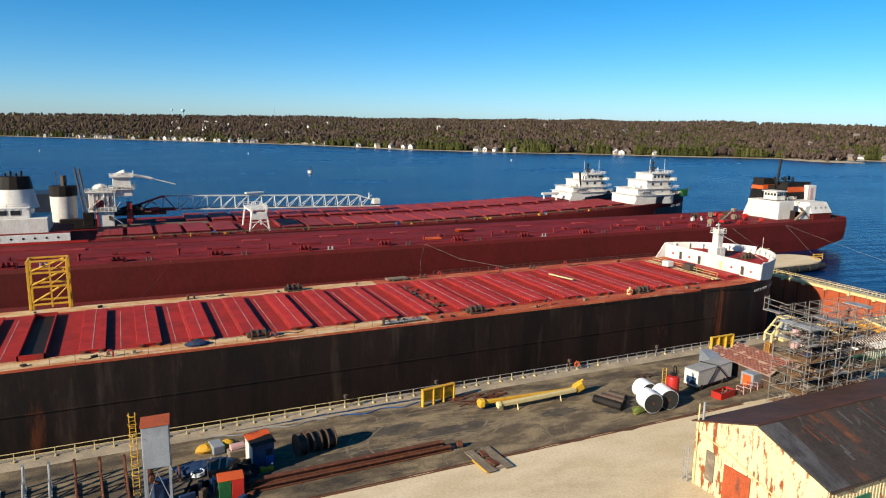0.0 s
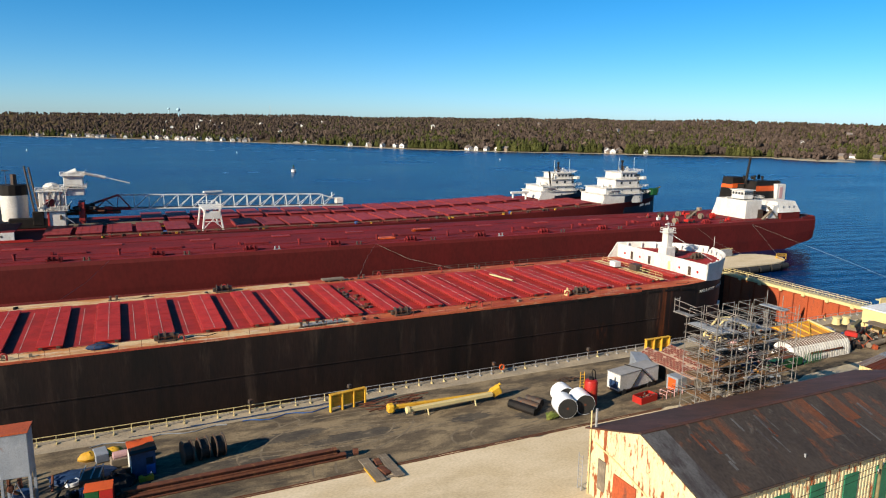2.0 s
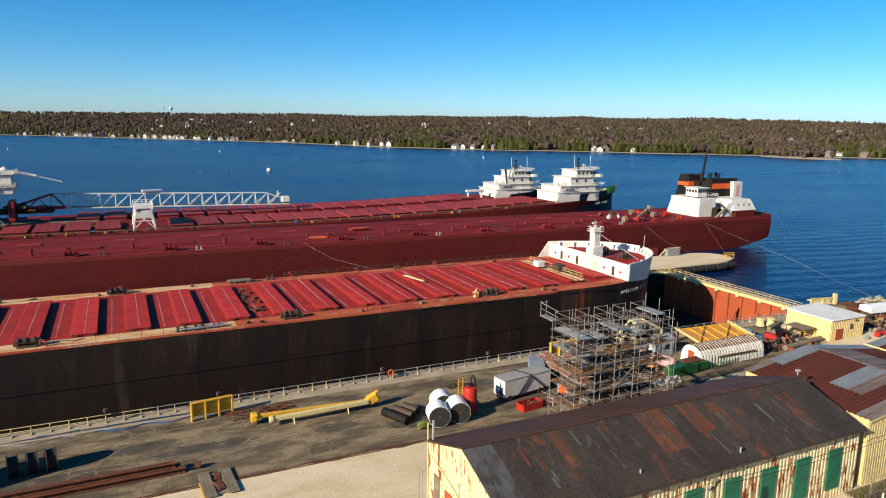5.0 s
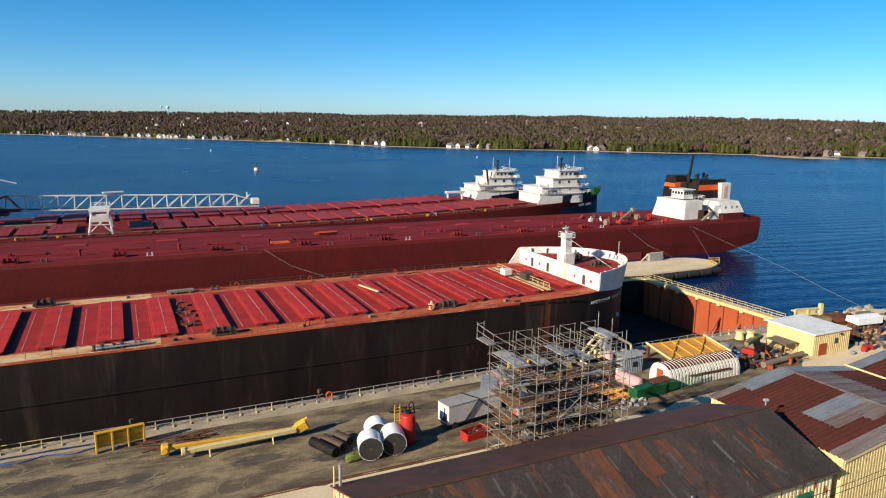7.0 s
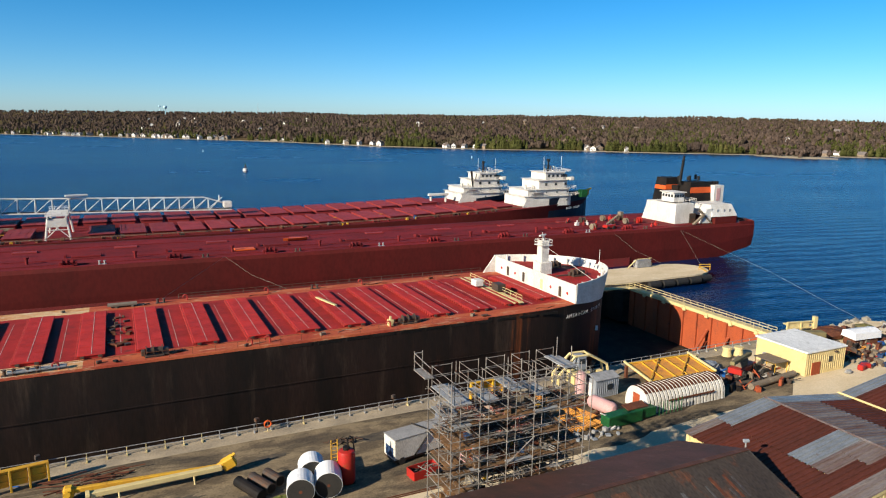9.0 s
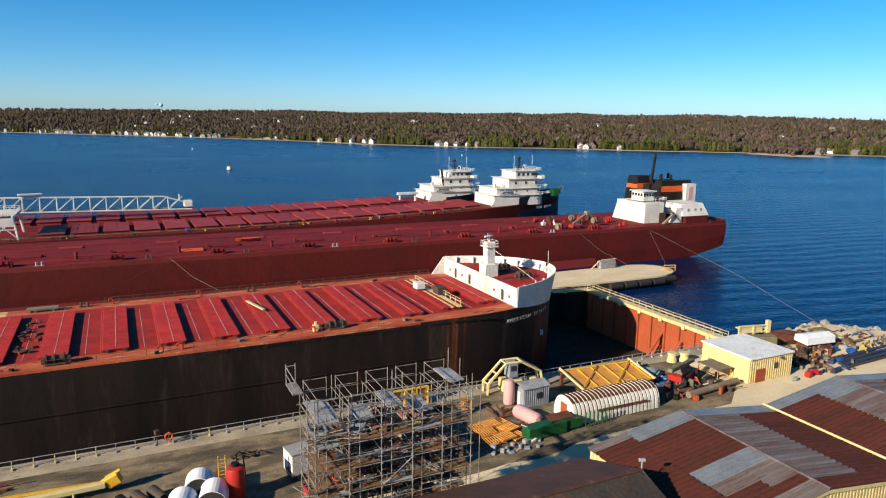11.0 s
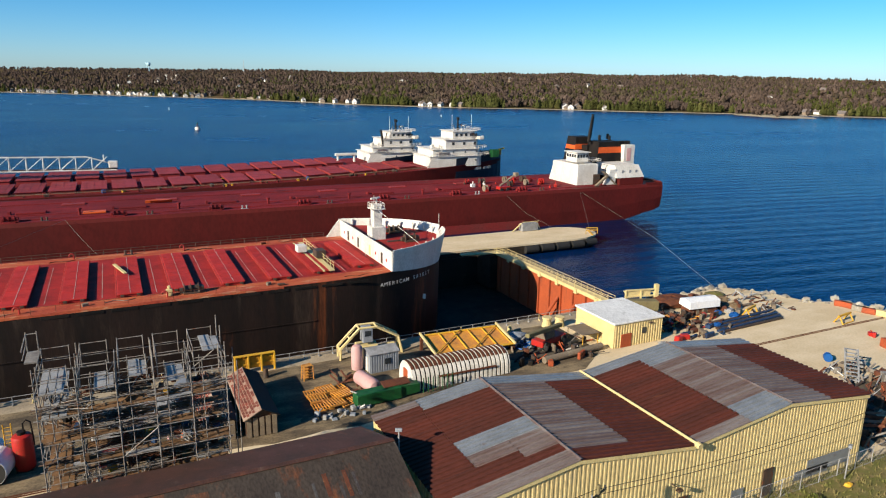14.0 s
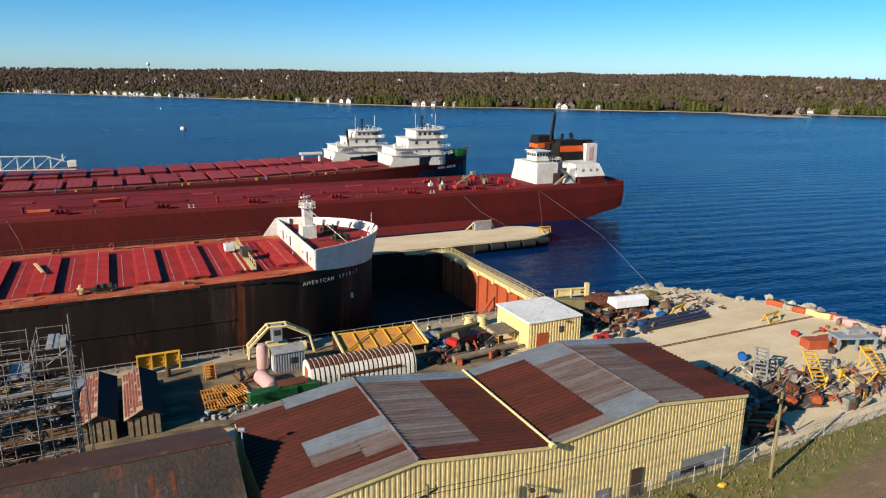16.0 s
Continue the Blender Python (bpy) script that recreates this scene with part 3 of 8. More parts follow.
for c in range(16):
    sh.blob((20 + rnd_range(rnd, -6, 6), 1716 + rnd_range(rnd, -6, 6), WATER + rnd_range(rnd, 3, 12)), rnd_range(rnd, 2, 4), (1, 1, 1.3), rnd.random(), 0.6, 4, 6)
sh.rod((20, 1716, WATER), (20, 1716, WATER + 8), 0.8, 6, 0.4)
solo("willow_tree", sh, M_willow, "golden budding willow beside the lakeside houses", "tree")


def far_house(x, y, z, w, l, h, rz, wall, label):
    o = thing("house", label, "house", "houses on the far shore", x, y, z, rz)
    part("wall", S().slab([(-w / 2, -3), (w / 2, -3), (w / 2, h), (0, h + w * 0.38), (-w / 2, h)], -l / 2, l / 2), wall, o)
    part("roof", S().slab([(-w / 2 - 0.5, h - 0.35), (0, h + w * 0.38 + 0.1), (w / 2 + 0.5, h - 0.35), (w / 2 + 0.5, h + 0.05), (0, h + w * 0.38 + 0.6), (-w / 2 - 0.5, h + 0.05)], -l / 2 - 0.5, l / 2 + 0.5), M_house_roof, o)
    for k in (-0.25, 0.25):
        part("window", S().box((w * k, -l / 2 - 0.03, h * 0.55), (w * 0.2, 0.16, h * 0.28)), M_glass, o)
    part("door", S().box((0, -l / 2 - 0.03, h * 0.3), (1.2, 0.14, h * 0.58)), M_house_tan, o)
    part("chimney", S().box((w * 0.2, l * 0.2, h + w * 0.42), (0.9, 0.9, 2.2)), M_house_tan, o)
    return o


rnd = random.Random(11)
for i in range(176):
    u = (rnd_range(rnd, 0.165, 0.28) if i % 3 else rnd_range(rnd, 0.12, 0.38)) if i < 136 else rnd_range(rnd, 0.36, 0.82)
    p, inland = shore_at(u)
    d = (rnd.choice((16, 22, 30, 44, 60)) if u < 0.36 else rnd.choice((14, 20, 28))) if i % 5 else rnd_range(rnd, 120, 700)
    q = p + inland * (d + 5)
    tan = rnd.random() < 0.3
    far_house(q.x, q.y, rise(d, u), rnd_range(rnd, 5, 8.5), rnd_range(rnd, 6, 12), rnd_range(rnd, 2.8, 5.0) + (5.0 if d > 100 else 0.0), rnd_range(rnd, -60, 40),
              M_house_tan if tan else M_house, "tan lakeside house among bare trees" if tan else "white lakeside house with a grey gable roof")


def water_tower(x, y, top):
    o = thing("water_tower", "pale blue water tower above the far woods", "water tower", "", x, y, 0)
    part("column", S().rod((0, 0, 20), (0, 0, top - 8), 2.2, 10, 1.6), M_tower, o)
    part("tank", S().loft([[(r * math.cos(0.5236 * j), r * math.sin(0.5236 * j), z) for j in range(12)] for r, z in
                           ((1.6, top - 15), (5.5, top - 12), (7.5, top - 8), (7.3, top - 5), (5, top - 1.5), (0.5, top))]), M_tower, o, smooth=True)


water_tower(242, 2960, 83)
water_tower(339, 5000, 113)
mast = thing("radio_mast", "thin lattice radio mast on the far hills", "mast", "", 583, 2855, 40)
part("pole", S().rod((0, 0, -10), (0, 0, 58), 1.0, 4, 0.5), M_steel, mast)
buoy = thing("buoy", "white channel buoy with a green light floating offshore", "buoy", "", 145, 567, WATER)
part("float", S().rod((0, 0, -0.6), (0, 0, 1.9), 2.2, 12, 2.0), M_white, buoy)
part("cage", S().rod((-0.9, 0, 1.9), (-0.2, 0, 4.6), 0.12).rod((0.9, 0, 1.9), (0.2, 0, 4.6), 0.12).rod((0, 0.9, 1.9), (0, 0.2, 4.6), 0.12).rod((0, -0.9, 1.9), (0, -0.2, 4.6), 0.12), M_dark_steel, buoy)
part("light", S().rod((0, 0, 4.5), (0, 0, 5.6), 0.45, 8), M_machine_green, buoy)
for bx, by in ((420, 700), (150, 900), (-90, 1000)):
    solo("marker_buoy", S().rod((bx, by, WATER - 0.4), (bx, by, WATER + 2.4), 0.7, 8, 0.3), M_white, "small white marker buoy on the bay", "buoy", "marker buoys")


# ---- ships ----
def bow_stations(x0, x1, half, deck_curve=(2.4, 0.62), foot_curve=(1.7, 0.9), bluff=False):
    """Stations x, half-breadth at the deck, half-breadth at the foot, from the parallel body to the stem."""
    out = []
    for k in range(25):
        s = math.sin(math.pi / 2 * k / 24) if bluff else k / 24
        wd = half * max(0.0, (1 - s ** deck_curve[0])) ** deck_curve[1]
        wf = half * max(0.0, (1 - s ** foot_curve[0])) ** foot_curve[1]
        out.append((x0 + (x1 - x0) * s, max(0.12, wd), max(0.10, wf)))
    return out


def hull_shape(stations, yc, z0, zk, deck):
    """Closed hull: per station x, half-breadths at deck and foot. deck(x) gives the deck's height."""
    rings = []
    for x, wd, wf in stations:
        zd = deck(x)
        wm = wd * 0.45 + wf * 0.55
        rings.append([(x, yc - wf * 0.93, zk), (x, yc - wf, zk + 1.2), (x, yc - wm, (zd + zk) * 0.5), (x, yc - wd, zd),
                      (x, yc + wd, zd), (x, yc + wm, (zd + zk) * 0.5), (x, yc + wf, zk + 1.2), (x, yc + wf * 0.93, zk)])
    return S().loft(rings)


def deck_strip(stations, yc, a, b, z, thick=0.05):
    """A strip of deck plating between the fractions a and b of the half-breadth."""
    rings = [[(x, yc + w * a, z(x)), (x, yc + w * b, z(x)), (x, yc + w * b, z(x) + thick), (x, yc + w * a, z(x) + thick)] for x, w, _ in stations]
    return S().loft(rings)


def railing(pts, h=1.05, step=1.9, r=0.03, rails=(0.55, 1.05)):
    """Posts and rails along a line of points."""
    sh = S()
    for a, b in zip(pts, pts[1:]):
        a, b = Vector(a), Vector(b)
        n = max(1, round((b - a).length / step))
        for i in range(n + 1):
            p = a.lerp(b, i / n)
            sh.rod(p, p + Vector((0, 0, h)), r, 4)
        for k in rails:
            sh.rod(a + Vector((0, 0, k)), b + Vector((0, 0, k)), r, 4)
    return sh


def bollard_pair(parent, x, y, z, material):
    sh = S().box((x, y, z + 0.06), (1.7, 0.7, 0.12), chamfer=0.03)
    for k in (-0.5, 0.5):
        sh.rod((x + k, y, z), (x + k, y, z + 0.75), 0.2, 8).rod((x + k, y, z + 0.75), (x + k, y, z + 0.85), 0.27, 8)
    part("bollard", sh, material, parent, smooth=False)


def winch(parent, x, y, z, material, rz=0):
    sh = S().box((x, y, z + 0.15), (2.4, 1.6, 0.3), rz, 0.04)
    sh.rod((x - 0.9, y, z + 0.8), (x + 0.9, y, z + 0.8), 0.42, 10)
    for k in (-1.0, -0.1, 1.0):
        sh.rod((x + k - 0.06, y, z + 0.8), (x + k + 0.06, y, z + 0.8), 0.68, 12)
    sh.box((x + 1.4, y, z + 0.6), (0.7, 1.0, 0.9), rz, 0.05).box((x - 1.4, y + 0.2, z + 0.5), (0.5, 0.7, 0.7), rz, 0.05)
    part("winch", sh, material, parent)


D1, Y1, B1 = 7.6, 113.4, 15.6
BOW_X, BOW_DECK, BOW_FOOT = 138.2, (3.3, 0.62), (3.6, 0.70)
ship = thing("lake_freighter", "black-hulled lake freighter with red hatch covers standing in the dry dock", "ship")
st1 = [(-190, B1, B1), (-100, B1, B1), (0, B1, B1), (60, B1, B1), (104, B1, B1)] + bow_stations(106, BOW_X, B1, BOW_DECK, BOW_FOOT, True)


def deck1(x):
    return D1


part("hull", hull_shape(st1, Y1, 0, DOCK_FLOOR + 1.2, deck1), M_hull_black, ship, "black hull streaked with rust", True)
part("deck", deck_strip(st1[:-12], Y1, -0.77, 0.77, lambda x: D1), M_deck_red, ship, "faded red steel deck")
west = [(-190, B1, B1), (-60, B1, B1), (20, B1, B1), (46, B1, B1)]
east = [(46, B1, B1), (104, B1, B1)] + st1[5:-12]
part("deck_edge", deck_strip(west, Y1, -1.0, -0.77, lambda x: D1), M_deck_rust, ship, "sandy rust-stained side deck")
part("deck_edge", deck_strip(west, Y1, 0.77, 1.0, lambda x: D1), M_deck_rust, ship, "sandy rust-stained side deck")
part("deck_edge", deck_strip(east, Y1, -1.0, -0.77, lambda x: D1), M_deck_orange, ship, "orange primed side deck")
part("deck_edge", deck_strip(east, Y1, 0.77, 1.0, lambda x: D1), M_deck_orange, ship, "orange primed side deck")
part("sheer_strake", S().box((-40, Y1 - B1 - 0.02, D1 - 0.12), (290, 0.08, 0.36)), M_deck_orange, ship, "rust-red plate edge")
part("rubbing_bar", S().box((-40, Y1 - B1 - 0.05, 1.4), (300, 0.14, 0.16)), M_hull_black, ship)
HX0, HSTEP, HW, HY0, HY1 = 52.6, 7.315, 3.35, 101.2, 123.6
cover = S().box((HW / 2, (HY0 + HY1) / 2 - HY0, 0.54), (HW, HY1 - HY0, 0.18), chamfer=0.05)
for k in range(1, 6):
    cover.box((HW / 2, (HY1 - HY0) * k / 6, 0.64), (HW - 0.1, 0.05, 0.03))
cover_me = cover.data("hatch_cover", M_hatch)
coam_me = S().box((HW / 2, (HY1 - HY0) / 2, 0.23), (HW - 0.3, HY1 - HY0 - 0.3, 0.46)).data("coaming", M_deck_red)
line_me = S().box((HW / 2, (HY1 - HY0) / 2, 0.648), (0.07, HY1 - HY0 - 0.6, 0.02)).data("painted_line", M_white_line)
clamps = S()
for k in range(26):
    yk = 0.45 + k * (HY1 - HY0 - 0.9) / 25
    clamps.box((-0.12, yk, 0.38), (0.3, 0.32, 0.42), chamfer=0.04)
clamps.box((-0.06, (HY1 - HY0) / 2, 0.48), (0.16, HY1 - HY0, 0.10))
clamp_me = clamps.data("hatch_lip", M_clamp)
lug_me = [S().box((x, -0.08, 0.35), (0.5, 0.2, 0.35), chamfer=0.04).data("lug", M_dark_steel) for x in (0.6, 2.75)]
for k in range(-20, 10):
    hx = HX0 + HSTEP * k
    inset = max(0.0, (hx - 104) * 0.14)
    sy = 1.0 - 2 * inset / (HY1 - HY0)

    def put(name, me, parent=ship):
        o = part(name, me, None, parent)
        o.matrix_basis = Matrix.Translation((hx, HY0 + inset, D1)) @ Matrix.Diagonal((1, sy, 1, 1))
        return o

    if k == -9:
        rim = S().box((0.1, 11.2, 0.38), (0.2, 22.4, 0.76)).box((HW - 0.1, 11.2, 0.38), (0.2, 22.4, 0.76)).box((HW / 2, 0.1, 0.38), (HW, 0.2, 0.76)).box((HW / 2, 22.3, 0.38), (HW, 0.2, 0.76))
        put("coaming", rim.data("coaming", M_deck_red))
        # black sheet over the solid deck paints the dark of the uncovered hold
        put("open_hatch", S().box((HW / 2, 11.2, 0.1), (HW - 0.4, 22.0, 0.1)).data("open_hatch", M_black))
        continue
    put("coaming", coam_me)
    put("hatch_cover", cover_me)
    put("painted_line", line_me)
    put("lug", lug_me[0])
    put("lug", lug_me[1])
    if k >= -6:
        put("hatch_lip", clamp_me)
    gap = part("painted_line", S().box((hx + HW + 1.9, 112.4, D1 + 0.062), (0.07, 20.5, 0.02)), M_white_line, ship)

# forecastle
FX = 123.6
fst = [s for s in bow_stations(106, BOW_X, B1, BOW_DECK, BOW_FOOT, True) if s[0] >= FX - 0.1]
fw = B1 * (1 - ((FX - 106) / (BOW_X - 106)) ** BOW_DECK[0]) ** BOW_DECK[1]
fst = [(FX, fw, fw)] + [s for s in fst if s[0] > FX + 0.5]
FD = 9.9
part("forecastle_deck", S().loft([[(x, Y1 - w, D1), (x, Y1 + w, D1), (x, Y1 + w, FD), (x, Y1 - w, FD)] for x, w, _ in [(x, max(0.1, w - 0.3), f) for x, w, f in fst]]), M_deck_red, ship, "raised red forecastle deck")
rim = []
for sgn in (-1, 1):
    rings = []
    for x, w2, _ in fst:
        t = (x - FX) / (BOW_X - FX)
        topz = 11.25 + 0.2 * t
        flare = 0.2 + 0.85 * t
        o = max(0.05, w2 + 0.04)
        rings.append([(x, Y1 + sgn * o, D1 - 1.6 * t), (x + flare * t, Y1 + sgn * (o + flare * 0.5), topz), (x + flare * t, Y1 + sgn * max(0.02, o + flare * 0.5 - 0.22), topz), (x, Y1 + sgn * max(0.02, o - 0.22), FD)])
    part("bulwark", S().loft(rings), M_white, ship, "white painted bow bulwark", True)
bulk = S().box((FX - 0.1, Y1, (D1 + 11.0) / 2), (0.2, 2 * fw, 11.0 - D1), chamfer=0.02)
part("forecastle_bulkhead", bulk, M_white, ship, "white bulkhead with doors")
for sgn in (1,):
    part("bulwark_wing", S().slab([(FX - 3.2, D1), (FX, D1), (FX, 11.2), (FX - 0.4, 11.2)], Y1 + sgn * (fw + 0.15), Y1 + sgn * (fw - 0.05)), M_white, ship)
for k, dy in enumerate((-9.5, -3.4, 3.0, 9.0)):
    part("door", S().box((FX - 0.22, Y1 + dy, D1 + 1.25), (0.08, 0.85, 1.9), chamfer=0.03), M_pale_yellow if k == 1 else M_dark_steel, ship)
for dy in (-11.8, -6.5, 6.2, 11.5):
    part("life_ring", S().rod((FX - 0.26, Y1 + dy, D1 + 1.4), (FX - 0.2, Y1 + dy, D1 + 1.4), 0.3, 10), M_red, ship)
for x, w2, _ in fst[1:-2:2]:
    for sgn in (-1, 1):
        part("bulwark_frame", S().box((x, Y1 + sgn * (w2 - 0.45), FD + 0.65), (0.12, 0.5, 1.3)), M_white, ship)
part("spurling_plate", S().box((129.5, Y1 - 3, FD + 0.1), (5, 0.5, 0.2)), M_dark_steel, ship)
winch(ship, 131, Y1 + 4, FD, M_dark_steel)
winch(ship, 131, Y1 - 4, FD, M_dark_steel)
mastp = part("mast", S().box((126.2, Y1 + 0.6, 12.6), (1.7, 1.7, 7.6), chamfer=0.08).box((126.2, Y1 + 0.6, 10.6), (2.8, 2.6, 3.4), chamfer=0.1), M_white, ship, "white box mast with railed platform")
part("platform", S().box((126.2, Y1 + 0.6, 15.6), (2.6, 2.6, 0.12)), M_white, mastp)
part("railing", railing([(125, Y1 - 0.6, 15.6), (127.4, Y1 - 0.6, 15.6), (127.4, Y1 + 1.8, 15.6), (125, Y1 + 1.8, 15.6), (125, Y1 - 0.6, 15.6)], step=0.8, r=0.045), M_white, mastp)
part("radar", S().rod((126.2, Y1 + 0.6, 16), (126.2, Y1 + 0.6, 17.6), 0.16, 8).box((126.0, Y1 + 0.7, 17.5), (2.2, 0.4, 0.3), 25, 0.05).rod((125.6, Y1 + 0.2, 16), (125.6, Y1 + 0.2, 18.2), 0.05), M_white, mastp)
part("antenna", S().rod((137.6, Y1 - 2.5, 10), (137.6, Y1 - 2.5, 14.4), 0.05), M_white, ship)
part("stay", S().rod((126.2, Y1 - 0.2, 15.4), (131, Y1 - 8.5, 10.4), 0.04).rod((125.5, Y1, 15.0), (FX - 2, Y1 - 6, D1 + 1), 0.04), M_white, ship)
# deck fittings
part("rail", railing([(-30, Y1 - B1 + 0.25, D1), (98, Y1 - B1 + 0.25, D1)], 1.0, 3.0, 0.03, (1.0,)), M_rust, ship, "thin broken deck rail")
part("rail", railing([(60, Y1 + B1 - 0.25, D1), (120, Y1 + B1 - 0.9, D1)], 1.0, 2.2, 0.05), M_dark_steel, ship)
for x, y in ((-2, 98.6), (20, 98.6), (43, 98.5), (67, 98.8), (69.5, 98.9), (88, 99), (30, 128), (61, 127.8), (75, 127.6), (93, 127.4)):
    sh = S()
    for k in range(7):
        a0, a1 = math.pi * k / 6 - 0.1, math.pi * (k + 1) / 6 - 0.1
        sh.rod((x + 0.35 * math.cos(a0), y, D1 + 0.7 + 0.35 * math.sin(a0)), (x + 0.35 * math.cos(a1), y, D1 + 0.7 + 0.35 * math.sin(a1)), 0.13, 6)
    sh.rod((x + 0.35, y, D1), (x + 0.35, y, D1 + 0.75), 0.13, 6)
    part("vent_pipe", sh, M_clamp, ship, "red gooseneck vent")
for x, y in ((18.0, 99.6), (91.8, 100.0), (29.4, 126.4), (54.6, 99.4)):
    winch(ship, x, y, D1, M_dark_steel)
for x, y in ((40.5, 98.4), (38, 98.5), (11, 127), (57, 127.5), (84, 127.4)):
    bollard_pair(ship, x, y, D1, M_dark_steel)
part("tarp", S().blob((9.3, 99.4, D1 + 0.3), 1.3, (1.2, 0.7, 0.4), 3, 0.5, 6, 9), M_navy, ship, "crumpled blue tarpaulin")
part("gangway", S().box((41, 98.6, D1 + 0.45), (6.5, 0.8, 0.25), 3, 0.05), M_steel, ship)
part("timber_pallet", S().box((51, 127.4, D1 + 0.5), (4.5, 1.6, 0.25)).box((50, 127.4, D1 + 0.2), (0.4, 1.5, 0.5)).box((52.5, 127.4, D1 + 0.2), (0.4, 1.5, 0.5)), M_timber, ship)
part("hatch_crane_box", S().box((112.0, 114.6, D1 + 1.6), (1.7, 1.9, 1.2), chamfer=0.08), M_white, ship)
part("hatch_crane_box", S().box((114.2, 110.4, D1 + 1.5), (1.8, 2.2, 1.3), chamfer=0.08), M_dark_steel, ship)
walkway = S().box((113.9, 112.3, D1 + 0.6), (0.9, 21, 0.15)).box((112.6, 112.3, D1 + 0.6), (0.3, 21, 0.15))
part("walkway", walkway, M_pale_yellow, ship)
part("walkway_rail", railing([(114.4, 102.5, D1 + 0.6), (114.4, 122, D1 + 0.6)], 0.9, 2.0, 0.05), M_pale_yellow, ship)
part("plank", S().box((82.4, 114.0, D1 + 1.1), (0.45, 6.5, 0.2), 14), M_pale_yellow, ship)
rnd = random.Random(4)
for i in range(26):
    part("loose_gear", S().box((HX0 - 2.2 + rnd_range(rnd, -1.3, 1.3), rnd_range(rnd, 104, 121), D1 + 0.2), (rnd_range(rnd, 0.2, 1.1), rnd_range(rnd, 0.2, 0.8), rnd_range(rnd, 0.1, 0.5)), rnd_range(rnd, 0, 90)), (M_rust, M_dark_steel, M_rust)[i % 3], ship)
ygen = part("pump", S().box((88.7, 99.9, D1 + 0.5), (0.9, 0.8, 1.0), chamfer=0.08).rod((88.7, 99.9, D1 + 1), (88.7, 99.9, D1 + 1.5), 0.2), M_pale_yellow, ship)
rnd = random.Random(52)
for i in range(34):
    x = rnd_range(rnd, -14, 118)
    y = rnd.choice((98.7, 99.6, 127.3, 126.6)) + rnd_range(rnd, -0.4, 0.4)
    if i % 3 == 0:
        pts = [(x + 0.5 * k, y + 0.35 * math.sin(k * 1.1 + i), D1 + 0.11) for k in range(9)]
        part("hose", S().path(pts, 0.06, 5), rnd.choice((M_black, M_rope, M_rust)), ship)
    else:
        part("loose_gear", S().box((x, y, D1 + 0.25), (rnd_range(rnd, 0.3, 1.3), rnd_range(rnd, 0.25, 0.6), rnd_range(rnd, 0.15, 0.5)), rnd_range(rnd, 0, 60), 0.04), rnd.choice((M_rust, M_dark_steel, M_timber, M_black)), ship)
for k in range(11):
    x = 74.0 + k * 4.3
    part("scupper", S().box((x, Y1 - B1 - 0.03, D1 - 0.62), (3.4, 0.1, 0.42), 0, 0.03), M_black, ship)
# name on the bow: letters laid on the flared plating
for word, xa in (("AMERICAN", 121.4), ("SPIRIT", 128.1)):
    for i, ch in enumerate(word):
        xs = xa + i * 0.74
        s = max(0.0, (xs - 106) / (BOW_X - 106))
        s2 = (xs + 0.5 - 106) / (BOW_X - 106)
        wd, wf = B1 * (1 - s ** BOW_DECK[0]) ** BOW_DECK[1], B1 * (1 - s ** BOW_FOOT[0]) ** BOW_FOOT[1]
        wd2 = B1 * (1 - s2 ** BOW_DECK[0]) ** BOW_DECK[1]
        zt = 5.4
        wm = wd * 0.45 + wf * 0.55
        zm = (D1 + DOCK_FLOOR + 1.2) / 2
        hw = wm + (wd - wm) * (zt - zm) / (D1 - zm)
        turn = math.degrees(math.atan2(wd - wd2, 0.5))
        lean = math.degrees(math.atan2(wd - wm, D1 - zm))
        cu = bpy.data.curves.new("letter", 'FONT')
        cu.body, cu.size, cu.extrude, cu.align_x = ch, 0.93, 0.02, 'CENTER'
        cu.materials.append(M_white)
        tmp = new("letter_curve", cu)
        me = bpy.data.meshes.new_from_object(tmp.evaluated_get(bpy.context.evaluated_depsgraph_get()))
        bpy.data.objects.remove(tmp)
        lo = part("letter", me, None, ship)
        lo.matrix_basis = Matrix.Translation((xs, Y1 - hw - 0.2, zt)) @ Matrix.Rotation(radians(turn), 4, 'Z') @ Matrix.Rotation(radians(90 + lean), 4, 'X')
part("draught_mark", S().box((130.6, Y1 - 11.55, 1.6), (0.5, 0.1, 0.9), -32), M_white, ship)

# ship alongside the far side of the pier, stern towards the open bay
ship = thing("lake_freighter", "long maroon bulk carrier moored along the pier with a black funnel", "ship", "", 100, 161.5, 0, -1.2)
D2, BW2 = 8.0, 32.0
st = []
for x, wd, wf, zk in ((-220, 16, 16, -4), (0, 16, 16, -4), (92, 16, 15.9, -4), (104, 16, 15.8, -4), (114, 15.9, 15.7, -3.8), (121, 15.8, 15.6, -3.1), (127.8, 15.7, 15.5, -2.0), (132, 15.6, 15.4, -1.0), (136.4, 15.5, 15.3, -0.3), (138.6, 15.4, 15.2, 0.5), (138.9, 15.4, 15.2, 1.0)):
    st.append((x, wd, wf, zk))
rings = []
for x, wd, wf, zk in st:
    wm = wd * 0.85 + wf * 0.15
    zm = zk + (D2 - zk) * 0.45
    rings.append([(x, 16 - wf * 0.98, zk), (x, 16 - wm, zm), (x, 16 - wd, D2 - 0.8), (x, 16 - wd + 0.5, D2), (x, 16 + wd - 0.5, D2), (x, 16 + wd, D2 - 0.8), (x, 16 + wm, zm), (x, 16 + wf * 0.98, zk)])
part("hull", S().loft(rings), M_hull_red, ship, "dull maroon hull")
part("boot_top", S().box((-60, -0.02, -1.4), (296, 0.1, 2.6)), M_hull_low, ship, "faded red boot-top band")
